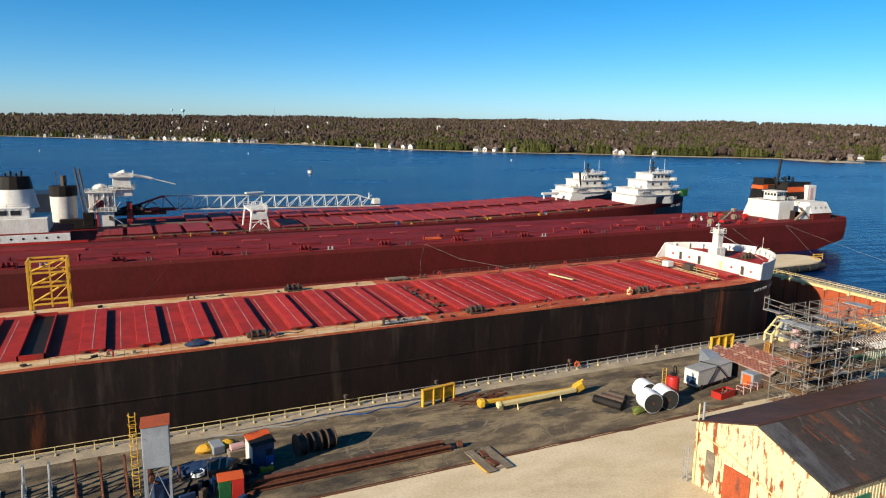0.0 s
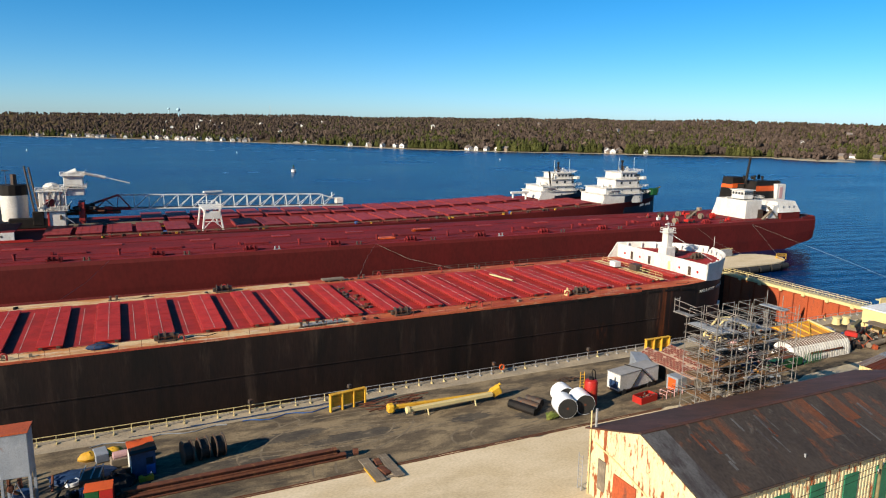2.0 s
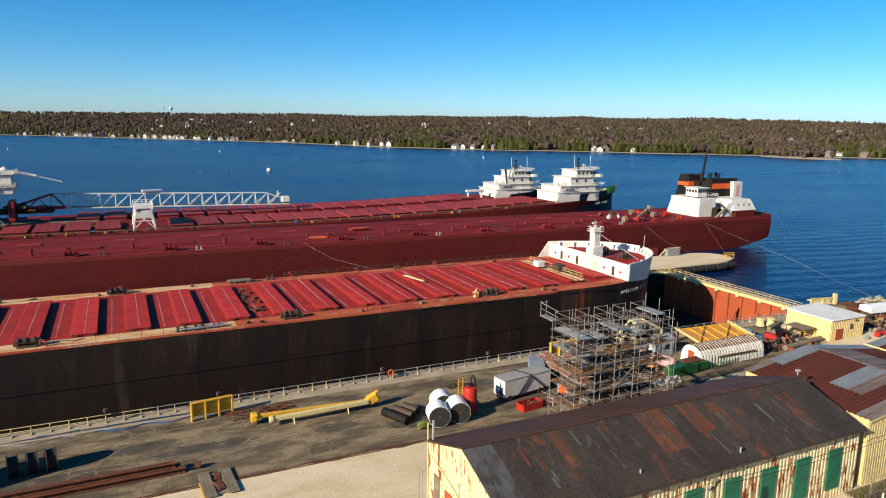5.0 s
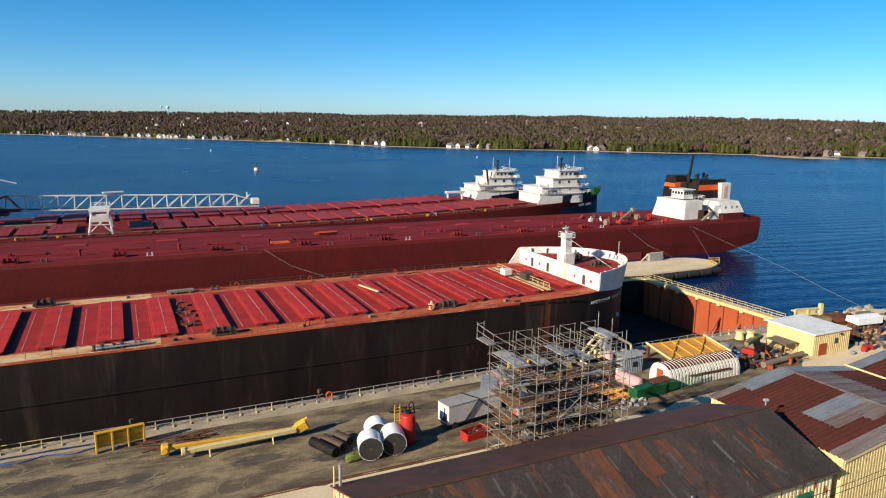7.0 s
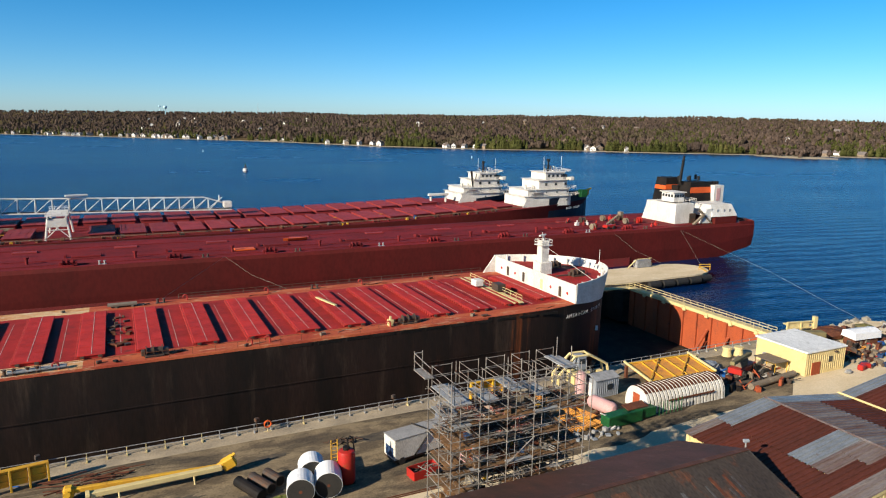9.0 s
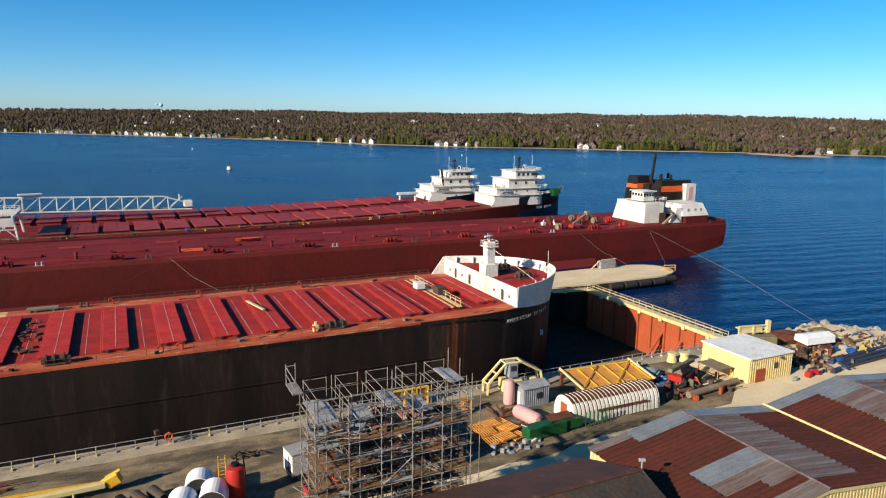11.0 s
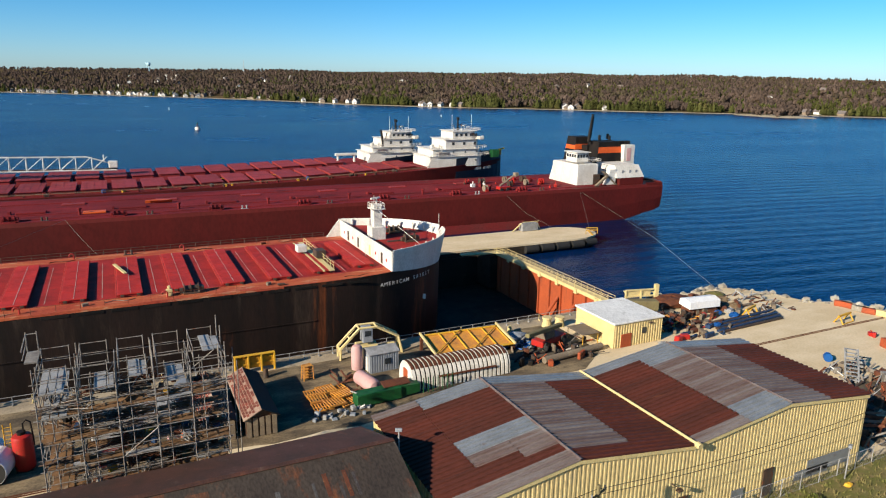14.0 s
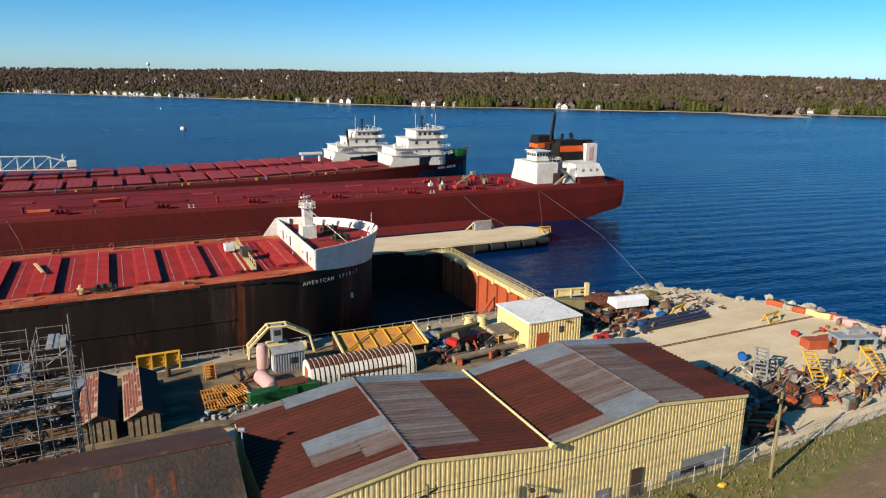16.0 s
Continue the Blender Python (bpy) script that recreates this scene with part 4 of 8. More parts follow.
part("rudder_post", S().box((131.5, 14, -2.6), (7, 1.5, 5), 0, 0.1).box((126.5, 16, -3.4), (5, 2.4, 4), 0, 0.3), M_black, ship)
part("transom_rail", S().box((138.8, 16, D2 + 0.35), (0.25, 29, 0.7), 0, 0.03).box((135.6, 0.85, D2 + 0.1), (6.4, 0.22, 0.9), 0, 0.03), M_hull_red, ship, "low maroon stern bulwark")
part("deck", S().box((-40, 16, D2 + 0.03), (330, 27, 0.06)), M_deck_maroon, ship, "faded maroon steel deck")
for y in (3.2, 8.6, 23.0):
    part("deck_seam", S().box((-48, y, D2 + 0.10), (308, 0.22, 0.22)), M_deck_maroon, ship)
part("side_deck", S().box((-50, 1.6, D2 + 0.02), (310, 2.2, 0.05)), M_deck_maroon, ship)
for k in range(-7, 5):
    x0 = k * 21.0 + 4
    winch(ship, x0, 1.9, D2, M_deck_maroon)
    bollard_pair(ship, x0 + 6.5, 1.5, D2, M_steel if k % 3 == 0 else M_dark_steel)
    if k < 4:
        part("hatch", S().box((x0 + 3, 11.5, D2 + 0.25), (6.0, 2.2, 0.4), 0, 0.08).box((x0 - 1.2, 11.5, D2 + 0.4), (0.5, 1.6, 0.7)), M_deck_maroon, ship)
        part("hatch", S().box((x0 + 11, 20.5, D2 + 0.2), (5.0, 2.0, 0.3), 0, 0.06), M_hatch_dull, ship)
        part("vent", S().rod((x0 + 13, 6.3, D2), (x0 + 13, 6.3, D2 + 1.3), 0.3, 8).rod((x0 + 13, 6.3, D2 + 1.3), (x0 + 13, 6.3, D2 + 1.6), 0.5, 8), M_deck_maroon, ship)
part("tarp", S().box((-22, 7.6, D2 + 0.25), (4.8, 2.6, 0.4), 2, 0.12), M_orange, ship, "orange covered hatch")
part("lifeboat", S().loft([[(-8 + 3.2 * k, 15.8 - 0.9 * (1 - abs(k)) ** 0.5, D2 + 0.9), (-8 + 3.2 * k, 15.8, D2 + 0.2), (-8 + 3.2 * k, 15.8 + 0.9 * (1 - abs(k)) ** 0.5, D2 + 0.9)] for k in (-0.98, -0.6, 0, 0.6, 0.98)]), M_orange, ship)
# stern house
H = lambda n, c, s, mat=M_white, lab="", ch=0.12: part(n, S().box(c, s, 0, ch), mat, ship, lab)
H("deckhouse", (113.6, 12.6, D2 + 3.2), (7.6, 13.6, 6.4), M_white, "white stern deckhouse")
H("control_cabin", (112.8, 10.6, D2 + 8.2), (4.4, 5.6, 3.0), M_white, "small white control cabin")
H("cabin_roof", (112.8, 10.6, D2 + 9.8), (5.4, 6.6, 0.25), M_white, "", 0.05)
for k in range(4):
    H("window", (111.2 + k * 1.05, 7.77, D2 + 8.7), (0.75, 0.08, 0.9), M_glass, "", 0.01)
    H("window", (110.57, 8.6 + k * 1.3, D2 + 8.7), (0.08, 0.9, 0.9), M_glass, "", 0.01)
for k in range(3):
    H("door", (110.76, 8.0 + k * 4.4, D2 + 1.1), (0.1, 0.9, 2.0), M_dark_steel, "", 0.02)
H("door", (117.0, 5.76, D2 + 1.6), (2.6, 0.1, 3.2), M_dark_steel, "", 0.02)
part("railing", railing([(110.9, 5.9, D2 + 6.8), (118.3, 5.9, D2 + 6.8), (118.3, 19.2, D2 + 6.8)], 1.0, 1.5, 0.06), M_white, ship)
part("house_ramp", S().slab([(14.0, D2), (21.5, D2), (19.4, D2 + 5.4), (15.0, D2 + 6.8)], 110.0, 110.8, 'x'), M_white, ship)
H("casing", (127.4, 9.6, D2 + 1.1), (9.4, 15.5, 2.4), M_hull_red, "maroon casing base")
part("casing", S().loft([[(121.6, 1.8, D2 + 2.3), (132.2, 1.8, D2 + 2.3), (132.2, 13, D2 + 2.3), (121.6, 13, D2 + 2.3)], [(121.9, 3.4, D2 + 6.0), (130.9, 3.4, D2 + 6.0), (130.9, 12.6, D2 + 6.0), (121.9, 12.6, D2 + 6.0)]]).slab([(118.0, D2 + 0.3), (121.8, D2 + 0.3), (121.8, D2 + 5.0), (119.6, D2 + 4.6)], 2.6, 4.0), M_white, ship, "sloped white casing")
for x in (124.2, 127.0, 129.4):
    H("vent_grille", (x, 2.45, D2 + 3.9), (0.6, 0.12, 1.3), M_grey_paint, "", 0.02)
part("stair", S().slab([(116.5, D2 + 4.6), (117.2, D2 + 4.6), (122.4, D2 + 0.2), (121.6, D2 + 0.2)], 2.4, 3.3).slab([(114, D2 + 0.2), (115, D2 + 0.2), (119, D2 + 3.2), (118, D2 + 3.2)], 2.0, 2.8), M_timber, ship)
def quad(x0, x1, y0, y1, z):
    return [(x0, y0, z), (x1, y0, z), (x1, y1, z), (x0, y1, z)]


fun = part("funnel", S().loft([quad(122.3, 134.0, 13.4, 20.6, D2 + 2), quad(123.7, 132.0, 14.4, 20.0, D2 + 12.2)]), M_black, ship, "black funnel casing with an orange band")
part("band", S().loft([quad(123.24, 132.74, 14.0, 20.2, D2 + 8.6), quad(123.52, 132.36, 14.2, 20.1, D2 + 10.5)]), M_orange, fun, "bright orange funnel band")
twin = part("funnel", S().loft([quad(118.9, 127.0, 21.4, 27.6, D2 + 2), quad(120.3, 126.0, 22.2, 27.0, D2 + 13.2)]), M_black, ship, "black twin funnel casing with an orange band")
part("band", S().loft([quad(119.78, 126.4, 21.9, 27.3, D2 + 9.2), quad(120.06, 126.2, 22.06, 27.1, D2 + 11.2)]), M_orange, twin, "bright orange funnel band")
part("funnel_link", S().box((124.5, 20.6, D2 + 6.5), (4.0, 3.0, 8.5), 0, 0.1), M_black, ship)
for i, x in enumerate((122.4, 124.4, 126.4, 128.6, 130.4, 132.0)):
    part("exhaust_pipe", S().rod((x, 18 + (i % 2) * 3, D2 + 12.4), (x, 18 + (i % 2) * 3, D2 + 13.5 + 0.3 * (i % 3)), 0.45, 8), M_black, fun)
part("exhaust_mast", S().rod((121.8, 17.6, D2 + 12), (122.9, 17.6, D2 + 20.8), 0.5, 8, 0.36).rod((122.8, 18.2, D2 + 12), (123.7, 18.2, D2 + 20.0), 0.25, 6), M_black, fun)
H("uptake", (134.6, 15.6, D2 + 5.8), (4.4, 6.0, 10.6), M_white, "white vertical uptake")
H("uptake_door", (134.4, 12.56, D2 + 8.0), (1.6, 0.1, 4.2), M_pink, "", 0.02)
for k in range(3):
    H("uptake_vent", (133.2 + k * 1.4, 15.6, D2 + 11.6), (1.0, 1.6, 1.2), M_black, "", 0.1)
part("railing", railing([(132, 1.0, D2), (138, 3.2, D2), (138.2, 29, D2)], 1.1, 2.0, 0.06), M_dark_steel, ship)
rnd = random.Random(9)
for i in range(24):
    x, y = rnd_range(rnd, 78, 102), rnd_range(rnd, 3.0, 24)
    r = rnd_range(rnd, 0.4, 0.9)
    if i % 3 == 0:
        part("rope_drum", S().rod((x - r, y, D2 + 0.9), (x + r, y, D2 + 0.9), 0.7, 10).rod((x - r, y, D2 + 0.9), (x - r + 0.1, y, D2 + 0.9), 1.0, 12).rod((x + r - 0.1, y, D2 + 0.9), (x + r, y, D2 + 0.9), 1.0, 12), rnd.choice((M_red, M_timber, M_dark_steel)), ship)
    else:
        part("deck_gear", S().box((x, y, D2 + r * 0.6), (r * 1.6, r, r * 1.2), rnd_range(rnd, 0, 80), 0.08).rod((x, y, D2), (x, y, D2 + r * 2), 0.15), rnd.choice((M_red, M_red, M_dark_steel, M_deck_maroon, M_white)), ship)
lift = thing("boom_lift", "small red boom lift parked on the ship's deck", "boom lift", "", 183.2, 164.2, D2 + 0.06, 6)
part("chassis", S().box((0, 0, 0.9), (3.4, 1.9, 0.9), 0, 0.12), M_red, lift)
for sx in (-1.1, 1.1):
    for sy in (-0.95, 0.95):
        part("wheel", S().rod((sx, sy - 0.18, 0.5), (sx, sy + 0.18, 0.5), 0.5, 10), M_rubber, lift)
part("boom", S().rod((-1.0, 0, 1.5), (4.2, 0.2, 4.2), 0.28, 6).box((4.8, 0.2, 4.4), (1.3, 1.2, 1.1), 0, 0.05), M_timber, lift)


# two ships moored side by side further out
def outer_ship(name, label, y0, y1, xa, xb, bow_mat):
    o = thing(name, label, "ship")
    yc, hb = (y0 + y1) / 2, (y1 - y0) / 2

    def dk(x):
        return 7.6 + 3.0 * max(0.0, (x - 70) / 115.0) ** 2

    sts = [(xa, hb, hb), (40, hb, hb), (80, hb, hb), (110, hb, hb), (135, hb, hb)] + bow_stations(150, xb, hb)
    part("hull", hull_shape(sts, yc, 0, -5, dk), M_hull_red, o, "red hull side", True)
    part("deck", deck_strip(sts[:-12], yc, -0.98, 0.98, dk), M_deck_maroon, o)
    return o, yc, hb, dk, sts


oa, yc, hb, dk, sts = outer_ship("lake_freighter", "red lake freighter with a white forward pilothouse and slate bow", 198.5, 221.0, -40, 209.0, M_grey_blue)
hm = S().box((3.2, 0, 0.98), (6.5, 16.6, 0.16), 0, 0.05).box((3.2, 0, 0.45), (6.0, 16.0, 0.9))
for k in (-1, 0, 1):
    hm.box((3.2 + 1.9 * k, 0, 1.08), (0.07, 16.2, 0.05))
hm = hm.data("hatch_cover", M_hatch_dull)


def lay_hatches(ship, yc, starts):
    """Wide low covers on their coamings, each with a stained lip."""
    for x in starts:
        h = part("hatch_cover", hm, None, ship)
        h.matrix_basis = pose(x + 0.7, yc, dk(x + 3) + 0.05, 0, -math.degrees(math.atan2(dk(x + 5) - dk(x), 5)), 0)


lay_hatches(oa, yc + 0.6, [-6.7 + 7.6 * k for k in range(6) if k != 5] + [43.1 + 7.67 * k for k in range(17)])
for x, w2 in ((20.0, 5.0), (108.0, 9.0), (126.0, 8.0)):
    part("yellow_pipe", S().rod((x, yc - 0.5, dk(x) + 0.95), (x + w2, yc - 0.4, dk(x + w2) + 0.95), 0.12, 6), M_yellow, oa)
rnd = random.Random(21)
for i in range(40):
    x = rnd_range(rnd, -4, 172)
    part("deck_gear", S().box((x, yc - hb + rnd_range(rnd, 0.5, 1.9), dk(x) + 0.3), (rnd_range(rnd, 0.4, 1.6), rnd_range(rnd, 0.3, 0.8), rnd_range(rnd, 0.3, 0.9)), rnd_range(rnd, 0, 90), 0.05), rnd.choice((M_rust, M_dark_steel, M_deck_maroon, M_yellow, M_black)), oa)
for off in (1.2, 2.6):
    part("pipe", S().path([(x, yc - hb + off, dk(x) + 0.7) for x in range(-5, 176, 12)], 0.08, 5), M_timber if off < 2 else M_rust, oa)
part("rail", railing([(x, yc - hb + 0.3, dk(x)) for x in range(0, 177, 16)], 1.0, 3.2, 0.04), M_rust, oa)
for x in range(10, 170, 14):
    part("deck_gear", S().box((x, yc - hb + 2.2, dk(x) + 0.5), (1.0, 0.8, 0.9), x * 7, 0.08), (M_deck_maroon, M_blue, M_rust, M_dark_steel)[x // 14 % 4], oa)


def pilothouse(o, yc, x0, x1, zd, ztop, tall, mat_bow):
    """Forward superstructure in three set-back storeys with wheelhouse, mast and railings."""
    L = x1 - x0
    levels = [zd + (ztop - zd) * f for f in (0.0, 0.30, 0.50, 0.77, 1.0)]
    for k, (a, b, wy) in enumerate(((0.0, 0.96, 14.0), (0.06, 0.93, 12.6), (0.28, 0.90, 11.0), (0.42, 0.86, 9.4))):
        z0, hs = levels[k], levels[k + 1] - levels[k]
        xa, xf = x0 + L * a, x0 + L * b

        def plan(grow):
            nose = [(xf - wy * 0.3 + (wy * 0.3 + grow) * math.sin(q), yc - (wy / 2 + grow) * math.cos(q)) for q in [math.pi * i / 12 for i in range(13)]]
            return [(xa - grow, yc - wy / 2 - grow)] + nose + [(xa - grow, yc + wy / 2 + grow)]

        part("storey", S().prism(plan(0.0), z0, z0 + hs), M_white, o)
        part("storey_deck", S().prism(plan(0.5), z0 + hs, z0 + hs + 0.14), M_white, o)
        part("railing", railing([(x0 + L * a - 0.4, yc - wy / 2 - 0.5, z0 + hs), (x0 + L * b + 0.4, yc - wy / 2 - 0.5, z0 + hs), (x0 + L * b + 0.4, yc + wy / 2 + 0.5, z0 + hs)], 1.0, 1.6, 0.06), M_white, o)
        n = (3, 4, 3, 5)[k]
        for j in range(n):
            part("window", S().box((x0 + L * (a + (b - a) * (j + 0.7) / (n + 0.4)), yc - wy / 2 - 0.02, z0 + hs * 0.58), (0.5 if k < 2 else 0.9, 0.1, 0.5 if k < 2 else 0.95), 0, 0.01), M_glass, o)
    xm = x0 + L * 0.6
    for i in range(9):
        q = math.pi * (0.06 + 0.11 * i)
        px, py = x0 + L * 0.86 - 9.4 * 0.3 + (9.4 * 0.3 + 0.02) * math.sin(q), yc - 4.72 * math.cos(q)
        part("bridge_window", S().box((px, py, levels[3] + (ztop - levels[3]) * 0.58), (0.9, 0.12, 1.0), math.degrees(q)), M_glass, o)
    for i in range(7):
        part("roof_gear", S().rod((x0 + L * (0.46 + 0.05 * i), yc - 3.5 + (i * 2.3) % 6, ztop), (x0 + L * (0.46 + 0.05 * i), yc - 3.5 + (i * 2.3) % 6, ztop + 0.8 + (i % 3) * 0.6), 0.16 + 0.1 * (i % 2), 8), (M_white, M_grey_paint, M_dark_steel)[i % 3], o)
    part("hull_top", S().slab([(x0 - 1.5, zd - 0.6), (x0 + L * 0.45, zd - 0.6), (x0 + L * 0.5, zd + 1.2), (x0 + 0.6, zd + 3.4)], yc - 7.4, yc - 7.2), M_white, o, "white side plating")
    part("lifeboat", S().loft([[(x0 + L * 0.2 + 2.6 * q, yc - 7.4 - 0.8 * (1 - abs(q)) ** 0.5, levels[1] + 1.6), (x0 + L * 0.2 + 2.6 * q, yc - 7.4, levels[1] + 0.8), (x0 + L * 0.2 + 2.6 * q, yc - 7.4 + 0.8 * (1 - abs(q)) ** 0.5, levels[1] + 1.6)] for q in (-0.98, -0.6, 0, 0.6, 0.98)]), M_white, o)
    for j in range(4):
        part("vent", S().rod((x0 + L * (0.1 + 0.06 * j), yc - 3 + 2 * (j % 2), levels[2]), (x0 + L * (0.1 + 0.06 * j), yc - 3 + 2 * (j % 2), levels[2] + 1.3), 0.35, 8, 0.5), M_white, o)
    part("stair", S().box((x0 + L * 0.15, yc - 6.6, levels[1] + 1.0), (3.2, 0.8, 0.15), 0, 0, (0, -38, 0)), M_grey_paint, o)
    part("bridge_wing", S().box((x0 + L * 0.86, yc, levels[3] + 0.5), (1.6, 13.5, 1.0), 0, 0.08), M_white, o)
    part("mast", S().rod((xm, yc, ztop), (xm, yc, ztop + tall), 0.45, 8, 0.25).rod((xm, yc - 2.2, ztop + tall * 0.6), (xm, yc + 2.2, ztop + tall * 0.6), 0.1).rod((xm, yc, ztop + tall), (xm, yc, ztop + tall + 0.9), 0.55, 10), M_black, o)
    for dx in (-3.2, 4.2):
        part("antenna", S().rod((xm + dx, yc - 2, ztop), (xm + dx, yc - 2, ztop + 5.5), 0.07), M_white, o)
    part("radar", S().rod((xm + 2.6, yc, ztop), (xm + 2.6, yc, ztop + 1.7), 0.2).box((xm + 2.6, yc, ztop + 1.8), (2.6, 0.4, 0.35), 40), M_white, o)


def bow_plates(o, yc, hb, xb, x_from, dk, mat, extra):
    """The raised bow: plating standing above the deck on both sides."""
    s = [q for q in bow_stations(150, xb, hb) if q[0] > x_from]
    for sgn in (-1, 1):
        rings = [[(x, yc + sgn * (f * 0.6 + w * 0.4 + 0.12), -0.5), (x, yc + sgn * (w + 0.12), dk(x) + extra), (x, yc + sgn * max(0.03, w - 0.2), dk(x) + extra), (x, yc + sgn * max(0.02, f * 0.6 + w * 0.4 - 0.2), -0.5)] for x, w, f in s]
        part("bow_plating", S().loft(rings), mat, o, "slate-blue bow plating")
    part("bow_deck", deck_strip([q for q in s[:-2]], yc, -0.95, 0.95, lambda x: dk(x) + extra - 1.2), M_deck_maroon, o)


bow_plates(oa, yc, hb, 209.0, 186, dk, M_grey_blue, 2.4)
pilothouse(oa, yc - 1.0, 177.5, 200, 10.4, 21.8, 3.6, M_grey_blue)
part("green_box", S().box((203.0, yc - 6, 14.2), (2.6, 2.2, 2.6), 0, 0.1), M_machine_green, oa)
part("crane", S().box((205.2, yc - 5, 14.4), (1.6, 1.4, 1.8), 20, 0.1).rod((205, yc - 5, 15.2), (208, yc - 4, 15.6), 0.3), M_yellow, oa)
for i in range(11):
    part("name_bar", S().box((193.3 + i * 0.72 + (0.8 if i > 4 else 0), yc - 10.15 + i * 0.37, 9.6), (0.45, 0.08, 0.8), 27), M_grey_paint, oa)
# stern of the same ship
part("bulwark", S().box((-24, 199.0, 9.2), (24, 0.3, 2.0), 0, 0.05), M_white, oa, "white stern bulwark with round ports")
for k in range(8):
    part("port", S().rod((-33 + k * 2.6, 198.8, 9.2), (-33 + k * 2.6, 198.95, 9.2), 0.28, 10), M_black, oa)
part("side_awning", S().box((-26, 198.7, 7.6), (36, 0.3, 1.2)), M_red, oa, "bright red side band")
part("stern_deck", S().box((-24, 208, 10.1), (24, 18, 0.3)), M_deck_maroon, oa)
part("deckhouse", S().box((-27, 208, 12.0), (20, 13, 4.0), 0, 0.15).box((-28.5, 208.5, 15.2), (15, 11, 2.6), 0, 0.15), M_white, oa, "white stern deckhouse")
for k in range(4):
    part("window", S().box((-33.2 + k * 3.0, 202.95, 15.4), (2.2, 0.12, 1.2)), M_glass, oa)
part("railing", railing([(-36, 202.6, 16.6), (-21, 202.6, 16.6)], 1.0, 1.6, 0.06), M_white, oa)
fun = part("funnel", S().loft([[(-24.6 + rx * math.cos(a), 209.5 + ry * math.sin(a), z) for a in [6.2832 * j / 14 for j in range(14)]] for rx, ry, z in ((5.4, 3.6, 16.0), (4.2, 3.0, 21.0))]), M_white, oa, "white funnel with a black top", True)
part("funnel_top", S().loft([[(-24.6 + rx * math.cos(a), 209.5 + ry * math.sin(a), z) for a in [6.2832 * j / 14 for j in range(14)]] for rx, ry, z in ((4.24, 3.04, 21.0), (3.6, 2.6, 24.3))]), M_black, fun)
for k in range(4):
    part("exhaust_pipe", S().rod((-26.5 + k * 1.2, 209.5, 24), (-26.5 + k * 1.2, 209.5, 25.2 + 0.5 * (k % 2)), 0.3, 8), M_black, fun)
# hatch gantry
gant = thing("hatch_gantry", "white hatch-lifting gantry standing on the red deck", "gantry", "", 37.0, 208.5, 7.7)
for sx in (-2.6, 2.6):
    for sy in (-6.5, 6.5):
        part("leg", S().rod((sx * 1.1, sy, 0), (sx * 0.8, sy * 0.92, 5.6), 0.28, 6), M_white, gant)
    part("beam", S().box((sx * 0.8, 0, 5.8), (0.5, 13.4, 0.7), 0, 0.05), M_white, gant)
part("platform", S().box((0, 0, 6.2), (5.2, 13.0, 0.15)).box((0, -5.4, 4.4), (4.6, 2.0, 2.2), 0, 0.1), M_white, gant)
part("bracing", S().rod((-2.8, -6.5, 0.4), (2.2, -6.2, 5.2), 0.14).rod((2.8, -6.5, 0.4), (-2.2, -6.2, 5.2), 0.14).rod((-2.8, -6.5, 2.6), (2.8, -6.5, 2.6), 0.14), M_white, gant)
part("railing", railing([(-2.5, -6.5, 6.2), (2.5, -6.5, 6.2), (2.5, 6.5, 6.2), (-2.5, 6.5, 6.2)], 1.0, 1.3, 0.06), M_white, gant)

ob, yc, hb, dk, sts = outer_ship("lake_freighter", "red self-unloading freighter with a white lattice boom", 221.6, 243.5, -40, 193.0, M_grey_blue)
lay_hatches(ob, yc + 1.2, [18.0 + 7.67 * k for k in range(18)])
bow_plates(ob, yc, hb, 193.0, 168, dk, M_grey_blue, 1.6)
pilothouse(ob, yc, 165, 186, 10.0, 20.0, 3.4, M_grey_blue)
part("boom_rest", S().box((157.5, yc - 3, 12.6), (8, 1.2, 0.9), 0, 0.1).rod((154.5, yc - 3, 9.4), (154.5, yc - 3, 12.4), 0.4).rod((160.5, yc - 3, 9.8), (160.5, yc - 3, 12.4), 0.4), M_white, ob, "white boom rest")
part("derrick", S().rod((171, yc - 5, 14), (170, yc - 5, 21), 0.4).rod((171, yc - 5, 14), (172.2, yc - 5, 20), 0.2), M_black, ob)
# unloading boom: white lattice truss
boom = part("unloading_boom", S().path([(16, 228.2, 11.7), (84, 228.2, 10.4)], 0.22, 6).path([(16, 231.6, 11.7), (84, 231.6, 10.4)], 0.22, 6).path([(12.6, 229.9, 16.0), (76, 229.9, 14.4), (84, 229.9, 11.8)], 0.24, 6), M_white, ob, "white lattice unloading boom")
for k in range(15):
    xa, xb2 = 17 + k * 4.3, 17 + (k + 0.5) * 4.3
    za, zt = 11.7 - (xa - 16) * 0.019, 16.0 - (xa - 12.6) * 0.025
    part("truss_bar", S().rod((xa, 228.2, za), (xa, 229.9, zt), 0.13, 5).rod((xa, 231.6, za), (xa, 229.9, zt), 0.13, 5).rod((xa, 228.2, za), (xa + 4.3, 229.9, zt - 0.1), 0.12, 5).rod((xa, 231.6, za), (xa + 4.3, 229.9, zt - 0.1), 0.12, 5).rod((xa, 228.2, za), (xa, 231.6, za), 0.1, 5), M_white, boom)
part("belt", S().box((50, 229.9, 11.2), (68, 1.6, 0.3), 0, 0, (0, 1.1, 0)), M_dark_steel, boom)
part("boom_head", S().box((83.0, 229.9, 12.0), (2.6, 3.2, 2.0), 0, 0.2).rod((80.5, 229.9, 13), (80.5, 229.9, 15.0), 0.2), M_white, boom)
